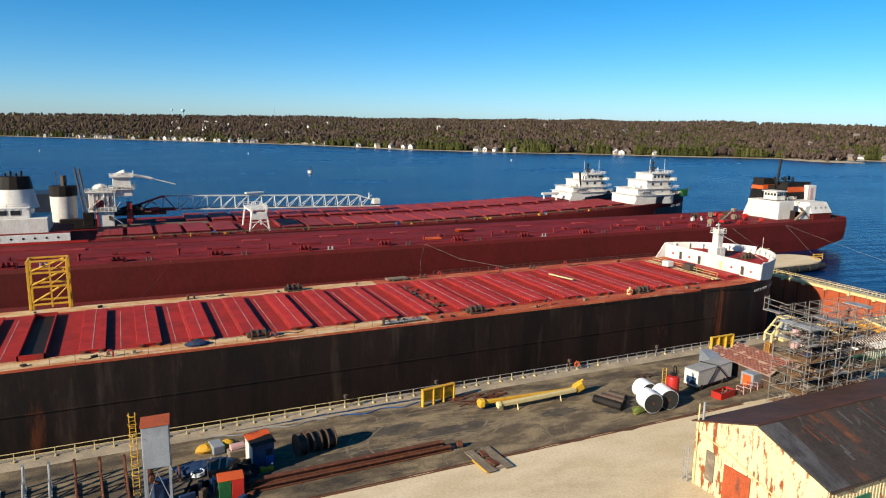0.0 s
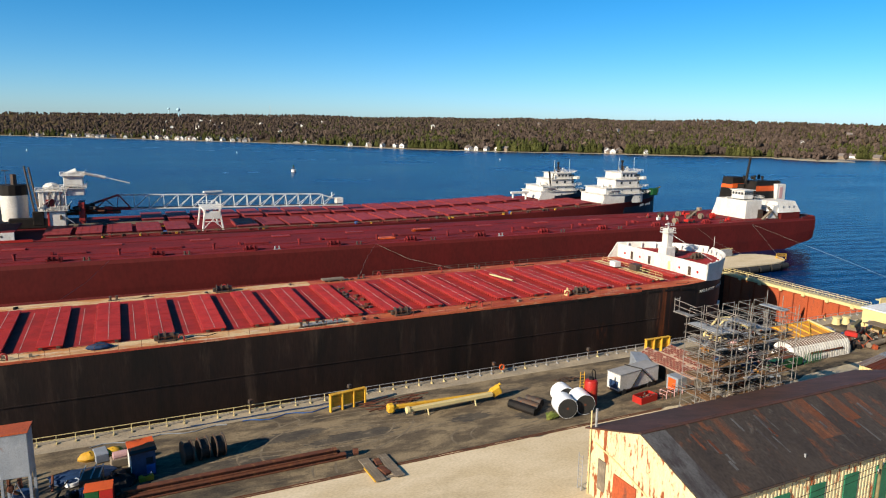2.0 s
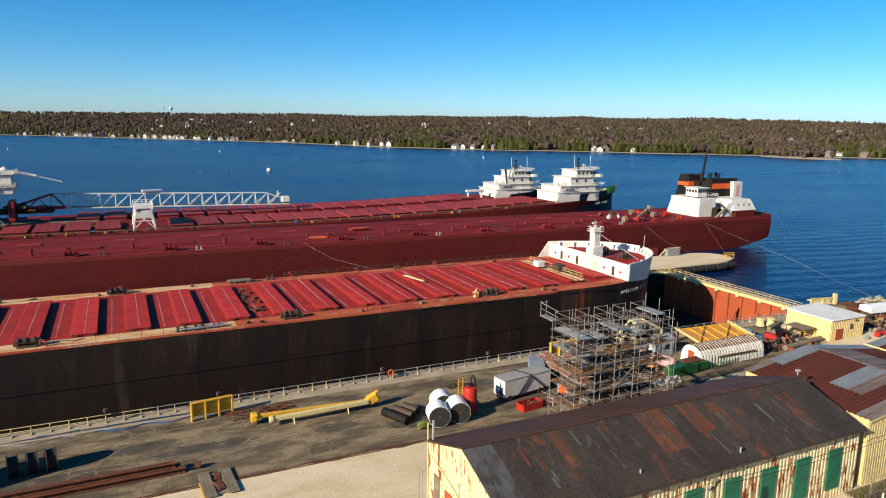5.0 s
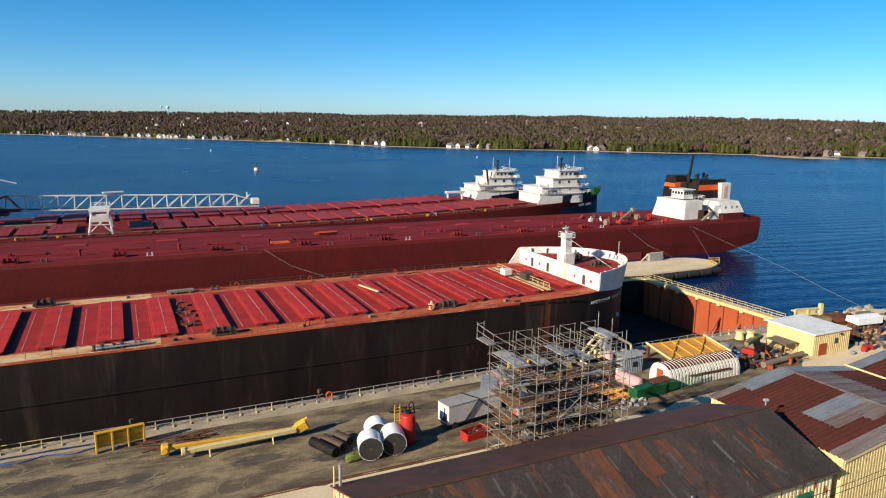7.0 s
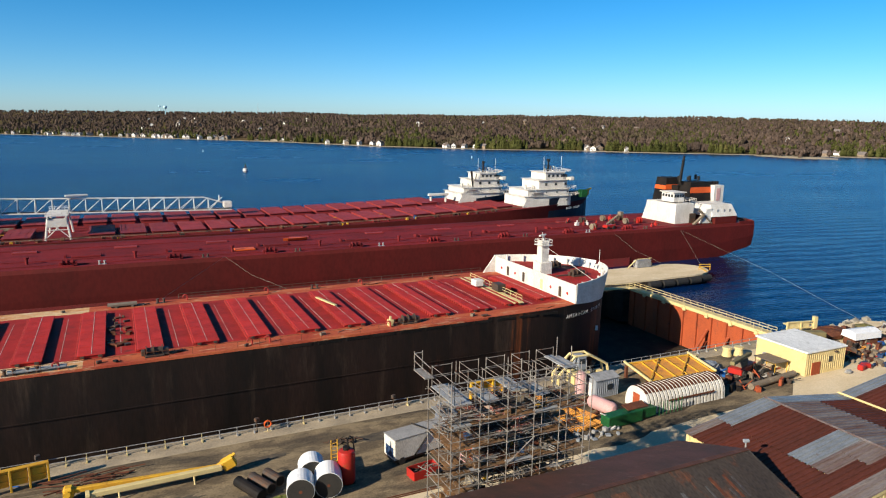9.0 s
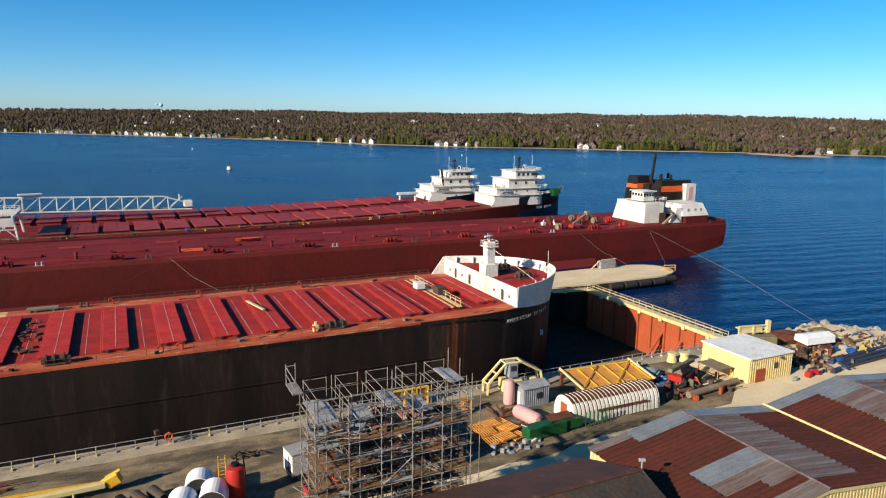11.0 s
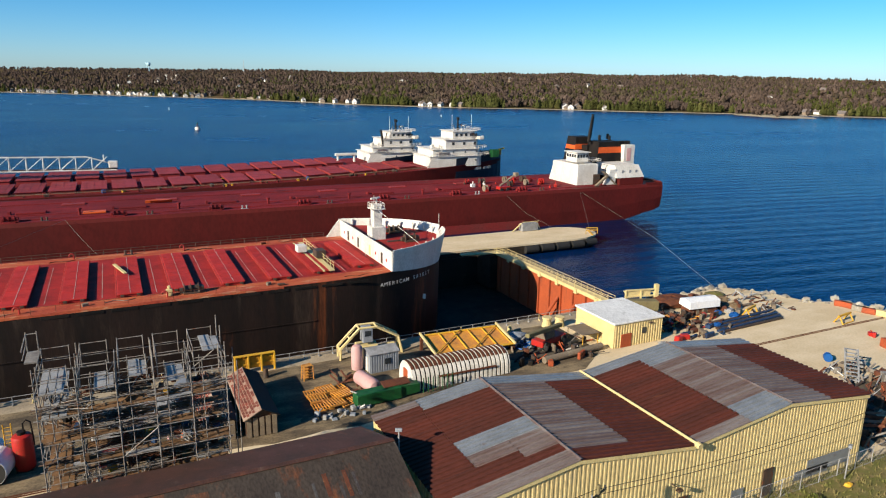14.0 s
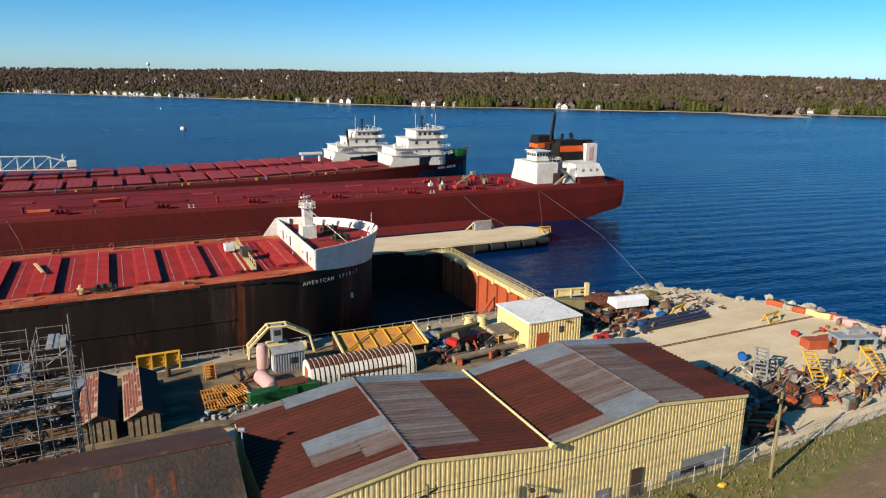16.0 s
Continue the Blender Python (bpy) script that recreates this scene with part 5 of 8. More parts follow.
part("boom_saddle", S().box((40.5, 229.9, 16.2), (6.0, 1.6, 0.5), 12, 0.08), M_white, boom)
part("boom_root", S().path([(1, 229, 12.0), (16, 228.2, 11.7), (12.6, 229.9, 16.0), (1, 229, 12.0)], 0.35).path([(1, 231, 12.0), (16, 231.6, 11.7), (12.6, 229.9, 16.0), (1, 231, 12)], 0.35).path([(6, 228.8, 11.9), (9, 229.9, 14.6), (12, 228.6, 11.8), (12.6, 229.9, 16)], 0.2), M_clamp, ob, "rust-red boom root frame")
part("boom_root_deck", S().box((4, 229, 11.0), (18, 5, 0.8), 0, 0.1).blob((3, 229, 12.2), 2.2, (1.6, 0.8, 0.6), 5), M_rust, ob)
# unloading tower
for cx, z0, z1, lx in ((-4.6, 7.8, 12.6, 6.0), (-4.8, 13.0, 18.2, 6.6), (0.9, 16.9, 19.0, 5.6), (1.0, 19.6, 22.6, 5.0)):
    part("tower_storey", S().box((cx, 226, (z0 + z1) / 2), (lx, 8.0, z1 - z0), 0, 0.15), M_white, ob, "white unloading tower")
    part("tower_deck", S().box((cx, 226, z1 + 0.1), (lx + 1.4, 9.4, 0.16)), M_white, ob)
    part("railing", railing([(cx - lx / 2 - 0.7, 221.4, z1 + 0.15), (cx + lx / 2 + 0.7, 221.4, z1 + 0.15), (cx + lx / 2 + 0.7, 230.6, z1 + 0.15)], 1.1, 1.1, 0.08, (0.4, 0.75, 1.1)), M_white, ob)
for k in range(6):
    part("tower_brace", S().rod((-8.2 + k * 1.4, 221.5, 12.8), (-8.2 + k * 1.4, 221.5, 18.0), 0.13).rod((-8.2 + k * 1.4, 221.5, 13.0), (-6.8 + k * 1.4, 221.5, 15.4), 0.08), M_white if k % 2 else M_dark_steel, ob)
part("tower_tank", S().blob((-5.0, 225, 19.4), 1.5, (1.5, 1.0, 0.75), 8, 0.25, 6, 10), M_white, ob)
part("tower_stair", S().box((-6.0, 221.2, 15.4), (5.6, 0.6, 0.12), 0, 0, (0, -38, 0)).box((-1.2, 221.2, 10.4), (4.8, 0.6, 0.12), 0, 0, (0, 40, 0)), M_white, ob)
rnd = random.Random(31)
for i in range(26):
    x, z = rnd_range(rnd, -9, 12), rnd_range(rnd, 8.2, 13.5)
    part("machinery", S().box((x, rnd_range(rnd, 222, 227), z), (rnd_range(rnd, 0.5, 2.6), rnd_range(rnd, 0.5, 2), rnd_range(rnd, 0.3, 1.6)), rnd_range(rnd, -20, 20), 0.06), rnd.choice((M_black, M_dark_steel, M_rust, M_black, M_clamp)), ob)
part("tower_leg", S().box((2.6, 226, 11.5), (1.6, 6, 6.5), 0, 0.1), M_clamp, ob)
part("tower_leg", S().box((-7.5, 226, 12), (0.6, 0.6, 9)), M_clamp, ob)
part("tower_leg", S().box((-6, 222, 12), (0.5, 0.5, 8)), M_clamp, ob)
part("sheave", S().rod((-5.0, 221.9, 14.9), (-5.0, 221.5, 14.9), 1.3, 16), M_clamp, ob, "red round sheave")
part("topping_arm", S().rod((-1, 225, 22.6), (2, 225, 24.0), 0.8, 8).rod((2, 225, 23.6), (9.5, 225, 21.8), 0.45, 8).rod((9.5, 225, 21.8), (16, 225, 20.0), 0.2, 6), M_white, ob, "white topping winch arm")
part("derrick_mast", S().rod((-9.2, 224, 9), (-11.2, 224, 25.6), 0.3, 6, 0.25).rod((-8.0, 224, 9), (-10.1, 224, 25.2), 0.25, 5), M_dark_steel, ob)
for k in range(8):
    part("derrick_rung", S().rod((-9.4 - k * 0.22, 224, 11 + k * 1.75), (-8.2 - k * 0.22, 224, 11.8 + k * 1.75), 0.1, 4), M_dark_steel, ob)
fun2 = part("funnel", S().loft([[(-14.8 + rx * math.cos(a), 228 + ry * math.sin(a), z) for a in [6.2832 * j / 14 for j in range(14)]] for rx, ry, z in ((3.4, 2.8, 9.5), (3.6, 3.0, 17.0))]), M_white, ob, "white funnel with a black top", True)
part("funnel_top", S().loft([[(-14.8 + rx * math.cos(a), 228 + ry * math.sin(a), z) for a in [6.2832 * j / 14 for j in range(14)]] for rx, ry, z in ((3.66, 3.06, 17.0), (3.7, 3.1, 20.0))]), M_black, fun2)
part("exhaust_pipe", S().rod((-14.5, 228, 20), (-14.5, 228, 23.0), 0.8, 8).rod((-16.4, 228, 20), (-16.4, 228, 24.2), 0.1).rod((-17.3, 228, 24.0), (-15.5, 228, 24.0), 0.1), M_dark_steel, fun2)
part("deckhouse", S().box((-23, 234, 13.0), (12, 12, 9.6), 0, 0.2), M_grey_blue, ob, "slate-blue deckhouse")
part("deck_gear", S().box((-11, 222.6, 9.2), (10, 1.5, 3.2), 0, 0.3).box((-8.5, 223, 10.5), (3, 2.5, 4), 0, 0.2), M_black, ob)
part("deck_edge", S().box((12, 222.0, 8.2), (26, 0.5, 0.7)), M_timber, ob)

# ---- dock gate, railings ----
gate = thing("dock_gate", "rust-orange steel dock gate with a railed yellow walkway", "dock gate")
GY0, GY1 = 88.0, 127.5
part("plate", S().box((GATE_X + 0.4, (GY0 + GY1) / 2, -3.9), (0.8, GY1 - GY0, 9.0)), M_gate, gate, "rust-orange gate plating")
for k in range(10):
    y = GY0 + 2.5 + k * 3.9
    part("stiffener", S().box((GATE_X - 0.2, y, -3.9), (0.45, 0.28, 8.8), 0, 0.03), M_gate, gate)
part("walkway", S().box((GATE_X + 0.5, (GY0 + GY1) / 2, 0.65), (1.7, GY1 - GY0, 0.2), 0, 0.03), M_pale_yellow, gate)
part("walkway_beam", S().box((GATE_X - 0.35, (GY0 + GY1) / 2, 0.35), (0.2, GY1 - GY0, 0.5), 0, 0.03), M_pale_yellow, gate)
for x in (GATE_X - 0.3, GATE_X + 1.3):
    part("railing", railing([(x, GY0, 0.75), (x, GY1, 0.75)], 1.1, 2.0, 0.05), M_pale_yellow, gate)
for k in range(6):
    part("bracket", S().box((GATE_X - 0.45, 91 + k * 6.2, 0.2), (0.5, 0.8, 0.9), 0, 0.05), M_pale_yellow, gate)
for k, y in enumerate((92.5, 97.5, 103.0)):
    part("raking_shore", S().rod((GATE_X - 0.4, y, -2.8), (GATE_X - 6.0, y - 1.0, DOCK_FLOOR), 0.34, 8).rod((GATE_X - 0.4, y, -5.2), (GATE_X - 2.6, y, DOCK_FLOOR), 0.25, 6).rod((GATE_X - 6.3, y - 1, DOCK_FLOOR + 0.1), (GATE_X - 5.7, y - 1, DOCK_FLOOR + 0.6), 0.45, 8), M_gate, gate)
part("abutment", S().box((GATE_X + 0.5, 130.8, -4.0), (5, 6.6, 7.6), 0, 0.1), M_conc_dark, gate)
part("catwalk", S().box((157.0, 129.2, 0.3), (9.5, 1.6, 0.25), -8, 0.03), M_pale_yellow, gate)
part("railing", railing([(152.5, 129.0, 0.4), (161.5, 127.9, 0.4)], 1.1, 1.6, 0.05), M_pale_yellow, gate)

qr = thing("quay_railing", "galvanised railing with yellow feet along the dry dock edge", "railing")
for k in range(-14, 78):
    x = -2.0 + k * 2.1
    part("post", S().rod((x, 86.9, 0), (x, 86.9, 1.1), 0.05, 5).box((x, 86.75, 0.1), (0.16, 0.5, 0.2)), M_pale_yellow if k < 30 or k % 7 == 0 else M_steel, qr)
for z in (0.55, 1.08):
    part("rail", S().rod((-32, 86.9, z), (33, 86.9, z), 0.045, 5), M_pale_yellow, qr)
    part("rail", S().rod((33, 86.9, z), (160, 86.9, z), 0.045, 5), M_steel, qr)
for x in (27.5, 41.5, 65.5, 84.0, 97, 118):
    sh = S().rod((x, 86.6, 0), (x, 86.6, 1.5), 0.06, 5).box((x, 86.6, 1.75), (0.55, 0.5, 0.55), 20, 0.06)
    solo("power_post", sh, M_dark_steel, "small dark socket box on a post by the dock railing", "power post", "power posts")
ring = S()
for k in range(12):
    a0, a1 = 6.2832 * k / 12, 6.2832 * (k + 1) / 12
    ring.rod((66.8 + 0.42 * math.cos(a0), 86.3, 1.1 + 0.42 * math.sin(a0)), (66.8 + 0.42 * math.cos(a1), 86.3, 1.1 + 0.42 * math.sin(a1)), 0.11, 6)
lr = solo("life_ring", ring, M_orange, "orange life ring on a yellow stand at the dock edge", "life ring")
solo("life_ring_stand", S().rod((66.8, 86.42, 0), (66.8, 86.42, 1.6), 0.05).rod((66.3, 86.42, 0.03), (67.3, 86.42, 0.03), 0.05), M_pale_yellow, "yellow stand carrying a life ring", "stand")
# railway rails set in the ground
for y in (65.2, 65.55):
    solo("yard_rail", S().box((-5, y, 0.05), (172, 0.09, 0.1)), M_rust, "rusty crane rail sunk in the yard ground", "rail", "crane rails")
for y in (63.9, 64.25):
    solo("yard_rail", S().box((185, y, 0.05), (42, 0.09, 0.1)), M_rust, "rusty crane rail sunk in the yard ground", "rail", "crane rails")
# mooring lines
for pts in ([(207.5, 159.2, 7.0), (204.5, 140, 4.4), (200, 120, 2.4), (192, 101, 1.2), (184.0, 83.5, 0.6)], [(207.0, 159.2, 7.0), (200, 147, 3.4), (195, 138.5, 0.6)], [(182, 159.8, 7.4), (185, 154, 3.2), (189, 147.5, 0.4)],
            [(10, 163.0, 8.0), (6, 147, 7.0), (2, 128.6, 7.8)], [(72.5, 161.8, 8.3), (64, 145, 7.7), (57, 128.6, 7.9)], [(72.5, 161.8, 8.3), (76, 148, 6.6), (79, 128.8, 7.8)]):
    solo("mooring_line", S().path(pts, 0.028, 5), M_rope, "pale mooring line sagging from a ship", "rope", "mooring lines")
# pier end details
pe = thing("pier_end_frame", "yellow steel fender frame at the pier's rounded end", "frame")
part("frame", S().path([(193.5, 138, 0.05), (193.5, 138, 1.6), (196.5, 137, 1.6), (196.5, 137, 0.05)], 0.13).path([(193.5, 138, 1.0), (196.5, 137, 1.0)], 0.12).path([(194, 135.8, 0.1), (196.2, 140.5, 0.1)], 0.2), M_yellow, pe)
for k in range(5):
    solo("fender", S().rod((172 + k * 4.6, 133.7 + (0.6 if k > 3 else 0), -1.3), (175.6 + k * 4.6, 133.7 + (0.9 if k > 3 else 0), -1.3), 0.95, 12), M_rubber, "big black rubber fender on the pier face", "fender", "pier fenders")
sb = thing("gangway_stand", "grey and yellow gangway stand on the pier", "gangway")
part("frame", S().box((181.5, 147.0, 1.1), (5.0, 1.6, 2.0), 0, 0.06), M_steel, sb)
part("stair", S().path([(176.5, 147, 0.1), (179.2, 147, 2.2)], 0.2).path([(184, 147, 2.2), (185.2, 147, 0.1)], 0.15).path([(179, 146.2, 2.6), (184, 146.2, 2.6)], 0.1), M_pale_yellow, sb)
yt = thing("scaffold_tower", "yellow steel access tower standing on the freighter's far deck", "tower", "", -11.3, 129.8, 0)
for sx in (-2.9, 2.9):
    for sy in (-1.2, 2.4):
        part("post", S().box((sx, sy, 8.0), (0.4, 0.4, 16.2), 0, 0.03), M_yellow, yt)
for z in (8.6, 11.6, 14.0, 16.0):
    part("frame", S().box((0, -1.2, z), (5.8, 0.28, 0.28)).box((0, 2.4, z), (5.8, 0.28, 0.28)).box((-2.9, 0.6, z), (0.28, 3.6, 0.28)).box((2.9, 0.6, z), (0.28, 3.6, 0.28)), M_yellow, yt)
for z0, z1 in ((8.6, 11.6), (11.6, 14.0), (14.0, 16.0)):
    part("stair", S().rod((-2.6, 0.5, z0), (2.4, 0.5, z1), 0.2).rod((0, -1.2, z0), (2.9, -1.2, z1), 0.1), M_yellow, yt)
part("post", S().box((0.3, -1.2, 12), (0.25, 0.25, 8)), M_yellow, yt)


# ---- corrugated sheet ----
def corrugated(x0, x1, pitch, depth):
    """Points of a square-ribbed profile between x0 and x1: (along, out)."""
    pts, x, k = [], x0, 0
    while x < x1:
        w2 = min(pitch * 0.5, x1 - x)
        o = depth if k % 2 else 0.0
        pts += [(x, o), (x + w2 * 0.82, o)]
        x += pitch * 0.5
        k += 1
    pts.append((x1, 0.0))
    return pts


def ribbed_wall_x(sh, x0, x1, y, z0, ztop, pitch=0.6, depth=0.06):
    """A ribbed wall sheet along x whose top follows ztop(x); ribs stand out towards -y."""
    p = corrugated(x0, x1, pitch, depth)
    n = len(sh.v)
    for x, o in p:
        sh.v += [(x, y - o, z0), (x, y - o, ztop(x))]
    for i in range(len(p) - 1):
        sh.f.append((n + 2 * i, n + 2 * i + 2, n + 2 * i + 3, n + 2 * i + 1))
    return sh


def ribbed_wall_y(sh, y0, y1, x, z0, ztop, pitch=0.6, depth=0.06, out=-1):
    p = corrugated(y0, y1, pitch, depth)
    n = len(sh.v)
    for y, o in p:
        sh.v += [(x + out * o, y, z0), (x + out * o, y, ztop(y))]
    for i in range(len(p) - 1):
        sh.f.append((n + 2 * i, n + 2 * i + 2, n + 2 * i + 3, n + 2 * i + 1))
    return sh


# ---- rusty gabled shed ----
shed = thing("shed", "long shed with rust-streaked cream walls and a tarred gable roof", "shed")
SX0, SX1, SY0, SY1, SE, SR = 57.4, 101.4, 35.8, 51.6, 7.4, 10.2
SYM = (SY0 + SY1) / 2
part("core", S().slab([(SY0 + 0.1, 0), (SY1 - 0.1, 0), (SY1 - 0.1, SE - 0.1), (SYM, SR - 0.12), (SY0 + 0.1, SE - 0.1)], SX0 + 0.1, SX1 - 0.1, 'x'), M_wall_rusty, shed)
part("wall", ribbed_wall_x(S(), SX0, SX1, SY0, 0, lambda x: SE, 0.5, 0.05), M_wall_rusty, shed, "cream corrugated wall with rust runs")
part("gable_wall", ribbed_wall_y(S(), SY0, SY1, SX0, 0, lambda y: SE + (SR - SE) * (1 - abs(y - SYM) / (SYM - SY0)), 0.5, 0.05), M_wall_rusty, shed, "cream gable wall with flaking rust")
part("roof_slope", S().slab([(SY0 - 0.5, SE - 0.2), (SYM, SR), (SYM, SR + 0.14), (SY0 - 0.5, SE - 0.04)], SX0 - 0.3, SX1 + 0.3, 'x'), M_roof_dark, shed, "dark tarred roof with rusty scars")
part("roof_slope", S().slab([(SYM, SR), (SY1 + 0.5, SE - 0.2), (SY1 + 0.5, SE - 0.04), (SYM, SR + 0.14)], SX0 - 0.3, SX1 + 0.3, 'x'), M_roof_brown, shed, "brown weathered roof slope")


def on_slope(x0, x1, f0, f1, lift):
    """A thin sheet on the near roof slope; f from eave 0 to ridge 1."""
    def pt(f):
        return SY0 - 0.5 + f * (SYM - SY0 + 0.5), SE - 0.04 + f * (SR + 0.18 - SE)
    (ya, za), (yb, zb) = pt(f0), pt(f1)
    return S().slab([(ya, za), (yb, zb), (yb, zb + lift), (ya, za + lift)], x0, x1, 'x')


part("roof_patch", on_slope(SX0 - 0.28, SX0 + 2.6, 0.01, 0.97, 0.02), M_roof_patch, shed, "silvery weathered roof strip")
rnd = random.Random(83)
for i in range(26):
    a, f0 = rnd_range(rnd, SX0 + 4, SX1 - 3), rnd_range(rnd, 0.1, 0.75)
    part("roof_patch", on_slope(a, a + rnd_range(rnd, 0.12, 0.5), f0, min(0.97, f0 + rnd_range(rnd, 0.1, 0.35)), 0.012), (M_roof_patch, M_roof_patch, M_rust)[i % 3], shed)
for a, f0, f1, w2 in ((SX0 + 19.0, 0.35, 0.97, 3.2), (SX0 + 24.5, 0.5, 0.97, 2.2), (SX0 + 28.0, 0.3, 0.9, 1.6), (SX0 + 8.5, 0.45, 0.97, 1.4)):
    part("roof_patch", on_slope(a, a + w2, f0, f1, 0.008), M_roof_scar, shed, "rusty worn roof field")
part("ridge_cap", S().box(((SX0 + SX1) / 2, SYM, SR + 0.14), (SX1 - SX0 + 0.6, 0.5, 0.08), 0, 0.02), M_roof_brown, shed)
for k in range(10):
    part("gutter_bracket", S().box((SX0 + 2 + k * 4.5, SY0 - 0.62, SE - 0.22), (0.25, 0.15, 0.25)), M_dark_steel, shed)
part("gutter", S().rod((SX0 - 0.3, SY0 - 0.6, SE - 0.16), (SX1 + 0.3, SY0 - 0.6, SE - 0.16), 0.09, 6), M_dark_steel, shed)
for k in range(8):
    x = 62.5 + k * 5.0
    part("shutter", S().box((x, SY0 - 0.11, 3.4), (2.1, 0.14, 4.6), 0, 0.03), M_green, shed, "dark green boarded window")
for y, w2, h2, m in ((38.6, 1.4, 3.0, M_timber), (49.2, 1.2, 3.4, M_timber), (45.6, 3.4, 4.2, M_gate)):
    part("door", S().box((SX0 - 0.11, y, h2 / 2 + (1.4 if m is M_timber else 0.1)), (0.14, w2, h2), 0, 0.03), m, shed)
part("conduit", S().path([(SX0 - 0.15, 50.5, 6.3), (SX0 - 0.15, 46.5, 5.6), (SX0 - 0.15, 40.0, 3.6)], 0.07).path([(SX0 - 0.2, 51.2, 0), (SX0 - 0.2, 51.2, 9.6)], 0.08), M_pale_yellow, shed)
part("vent", S().rod((84.0, SY0 + 0.6, SE + 0.2), (84.0, SY0 + 0.6, SE + 0.9), 0.09, 6).rod((72.0, SY0 + 1.2, SE + 0.3), (72.0, SY0 + 1.2, SE + 0.9), 0.09, 6), M_steel, shed)
part("flue", S().rod((SX0 + 0.3, SY1 - 0.6, SE - 0.5), (SX0 + 0.3, SY1 - 0.6, SE + 2.4), 0.14, 6), M_steel, shed)
lad = part("ladder", S().rod((SX0 - 0.5, 51.9, 0), (SX0 - 0.5, 51.9, 4.2), 0.05).rod((SX0 - 0.5, 52.6, 0), (SX0 - 0.5, 52.6, 4.2), 0.05), M_steel, shed)
for k in range(9):
    part("rung", S().rod((SX0 - 0.5, 51.9, 0.3 + k * 0.45), (SX0 - 0.5, 52.6, 0.3 + k * 0.45), 0.035, 4), M_steel, lad)

# ---- twin-gabled yellow building ----
hall = thing("hall", "yellow corrugated hall with twin low gables of rusted roof sheets", "building")
WX = [(103.0, 7.8), (114.6, 9.55), (127.2, 7.85), (139.4, 9.45), (151.6, 7.95)]
WY0, WY1 = 35.9, 52.2


def hall_top(x):
    for (xa, za), (xb, zb) in zip(WX, WX[1:]):
        if x <= xb:
            return za + (zb - za) * max(0.0, (x - xa) / (xb - xa))
    return WX[-1][1]


part("core", S().slab([(103.1, 0), (151.5, 0)] + [(x - (0.1 if x > 150 else -0.1 if x < 104 else 0), z - 0.15) for x, z in WX[::-1]], WY0 + 0.1, WY1 - 0.1), M_wall_yellow, hall)
part("wall", ribbed_wall_x(S(), 103.0, 151.6, WY0, 0, hall_top, 0.44, 0.035), M_wall_yellow, hall, "yellow ribbed sheet wall")
part("end_wall", ribbed_wall_y(S(), WY0, WY1, 103.0, 0, lambda y: 7.8, 0.62, 0.08), M_wall_yellow, hall)
part("end_wall", ribbed_wall_y(S(), WY0, WY1, 151.6, 0, lambda y: 7.9, 0.62, 0.08, 1), M_wall_yellow, hall)
part("fascia", S().slab([(x, z + 0.02) for x, z in WX] + [(x, z - 0.32) for x, z in WX[::-1]], WY0 - 0.2, WY0 - 0.12), M_pale_yellow, hall, "pale yellow roof fascia")


def roof_sheet(x0, x1, y0, y1, material, lift=0.0):
    """Ribbed roof sheets between two ribs lines; ribs run down the slope along x."""
    p = corrugated(y0, y1, 0.60, 0.13)
    sh = S()
    for y, o in p:
        sh.v += [(x0, y, hall_top(x0) + 0.08 + o + lift), (x1, y, hall_top(x1) + 0.08 + o + lift)]
    for i in range(len(p) - 1):
        sh.f.append((2 * i, 2 * i + 2, 2 * i + 3, 2 * i + 1))
    part("roof_sheet", sh, material, hall)


B = WY0 - 0.25
T = WY1 + 0.3
for x0, x1, y0, y1, m in (
        (102.8, 114.6, B, 37.4, M_roof_mixed), (102.8, 107.2, 37.4, T - 2.2, M_roof_rust), (107.2, 111.2, 37.4, 39.6, M_roof_rust), (107.2, 114.6, 43.9, T - 2.2, M_roof_rust), (111.2, 114.6, 37.4, 38.5, M_roof_rust), (107.2, 111.2, 39.6, 41.4, M_roof_mixed),
        (111.2, 114.6, 38.5, 41.4, M_roof_mixed), (107.2, 114.6, 41.4, 43.9, M_roof_zinc), (102.8, 107.4, T - 2.2, T - 1.2, M_roof_rust), (102.8, 107.4, T - 1.2, T, M_roof_mixed), (107.4, 114.6, T - 2.2, T, M_roof_zinc),
        (114.6, 121.2, 37.6, T - 1.6, M_roof_mixed), (114.6, 121.2, B, 37.6, M_roof_rust), (121.2, 127.2, B, T - 1.6, M_roof_rust), (114.6, 127.2, T - 1.6, T, M_roof_zinc),
        (127.2, 134.0, B + 1.4, T - 1.6, M_roof_rust), (127.2, 134.0, B, B + 1.4, M_roof_mixed), (134.0, 139.4, B + 3.0, T - 3.4, M_roof_mixed), (134.0, 139.4, B, B + 3.0, M_roof_zinc), (134.0, 139.4, T - 3.4, T, M_roof_zinc), (127.2, 134.0, T - 1.6, T, M_roof_zinc),
        (139.4, 145.4, B, T - 1.6, M_roof_mixed), (145.4, 151.9, B, T - 1.6, M_roof_rust), (139.4, 151.9, T - 1.6, T, M_roof_zinc)):
    roof_sheet(x0, x1, y0, y1, m)
for (x, z) in ((114.6, 9.55), (139.4, 9.45)):
    part("ridge_cap", S().slab([(x - 0.2, z + 0.19), (x, z + 0.23), (x + 0.2, z + 0.19), (x, z + 0.28)], B - 0.02, T), M_roof_mixed, hall)
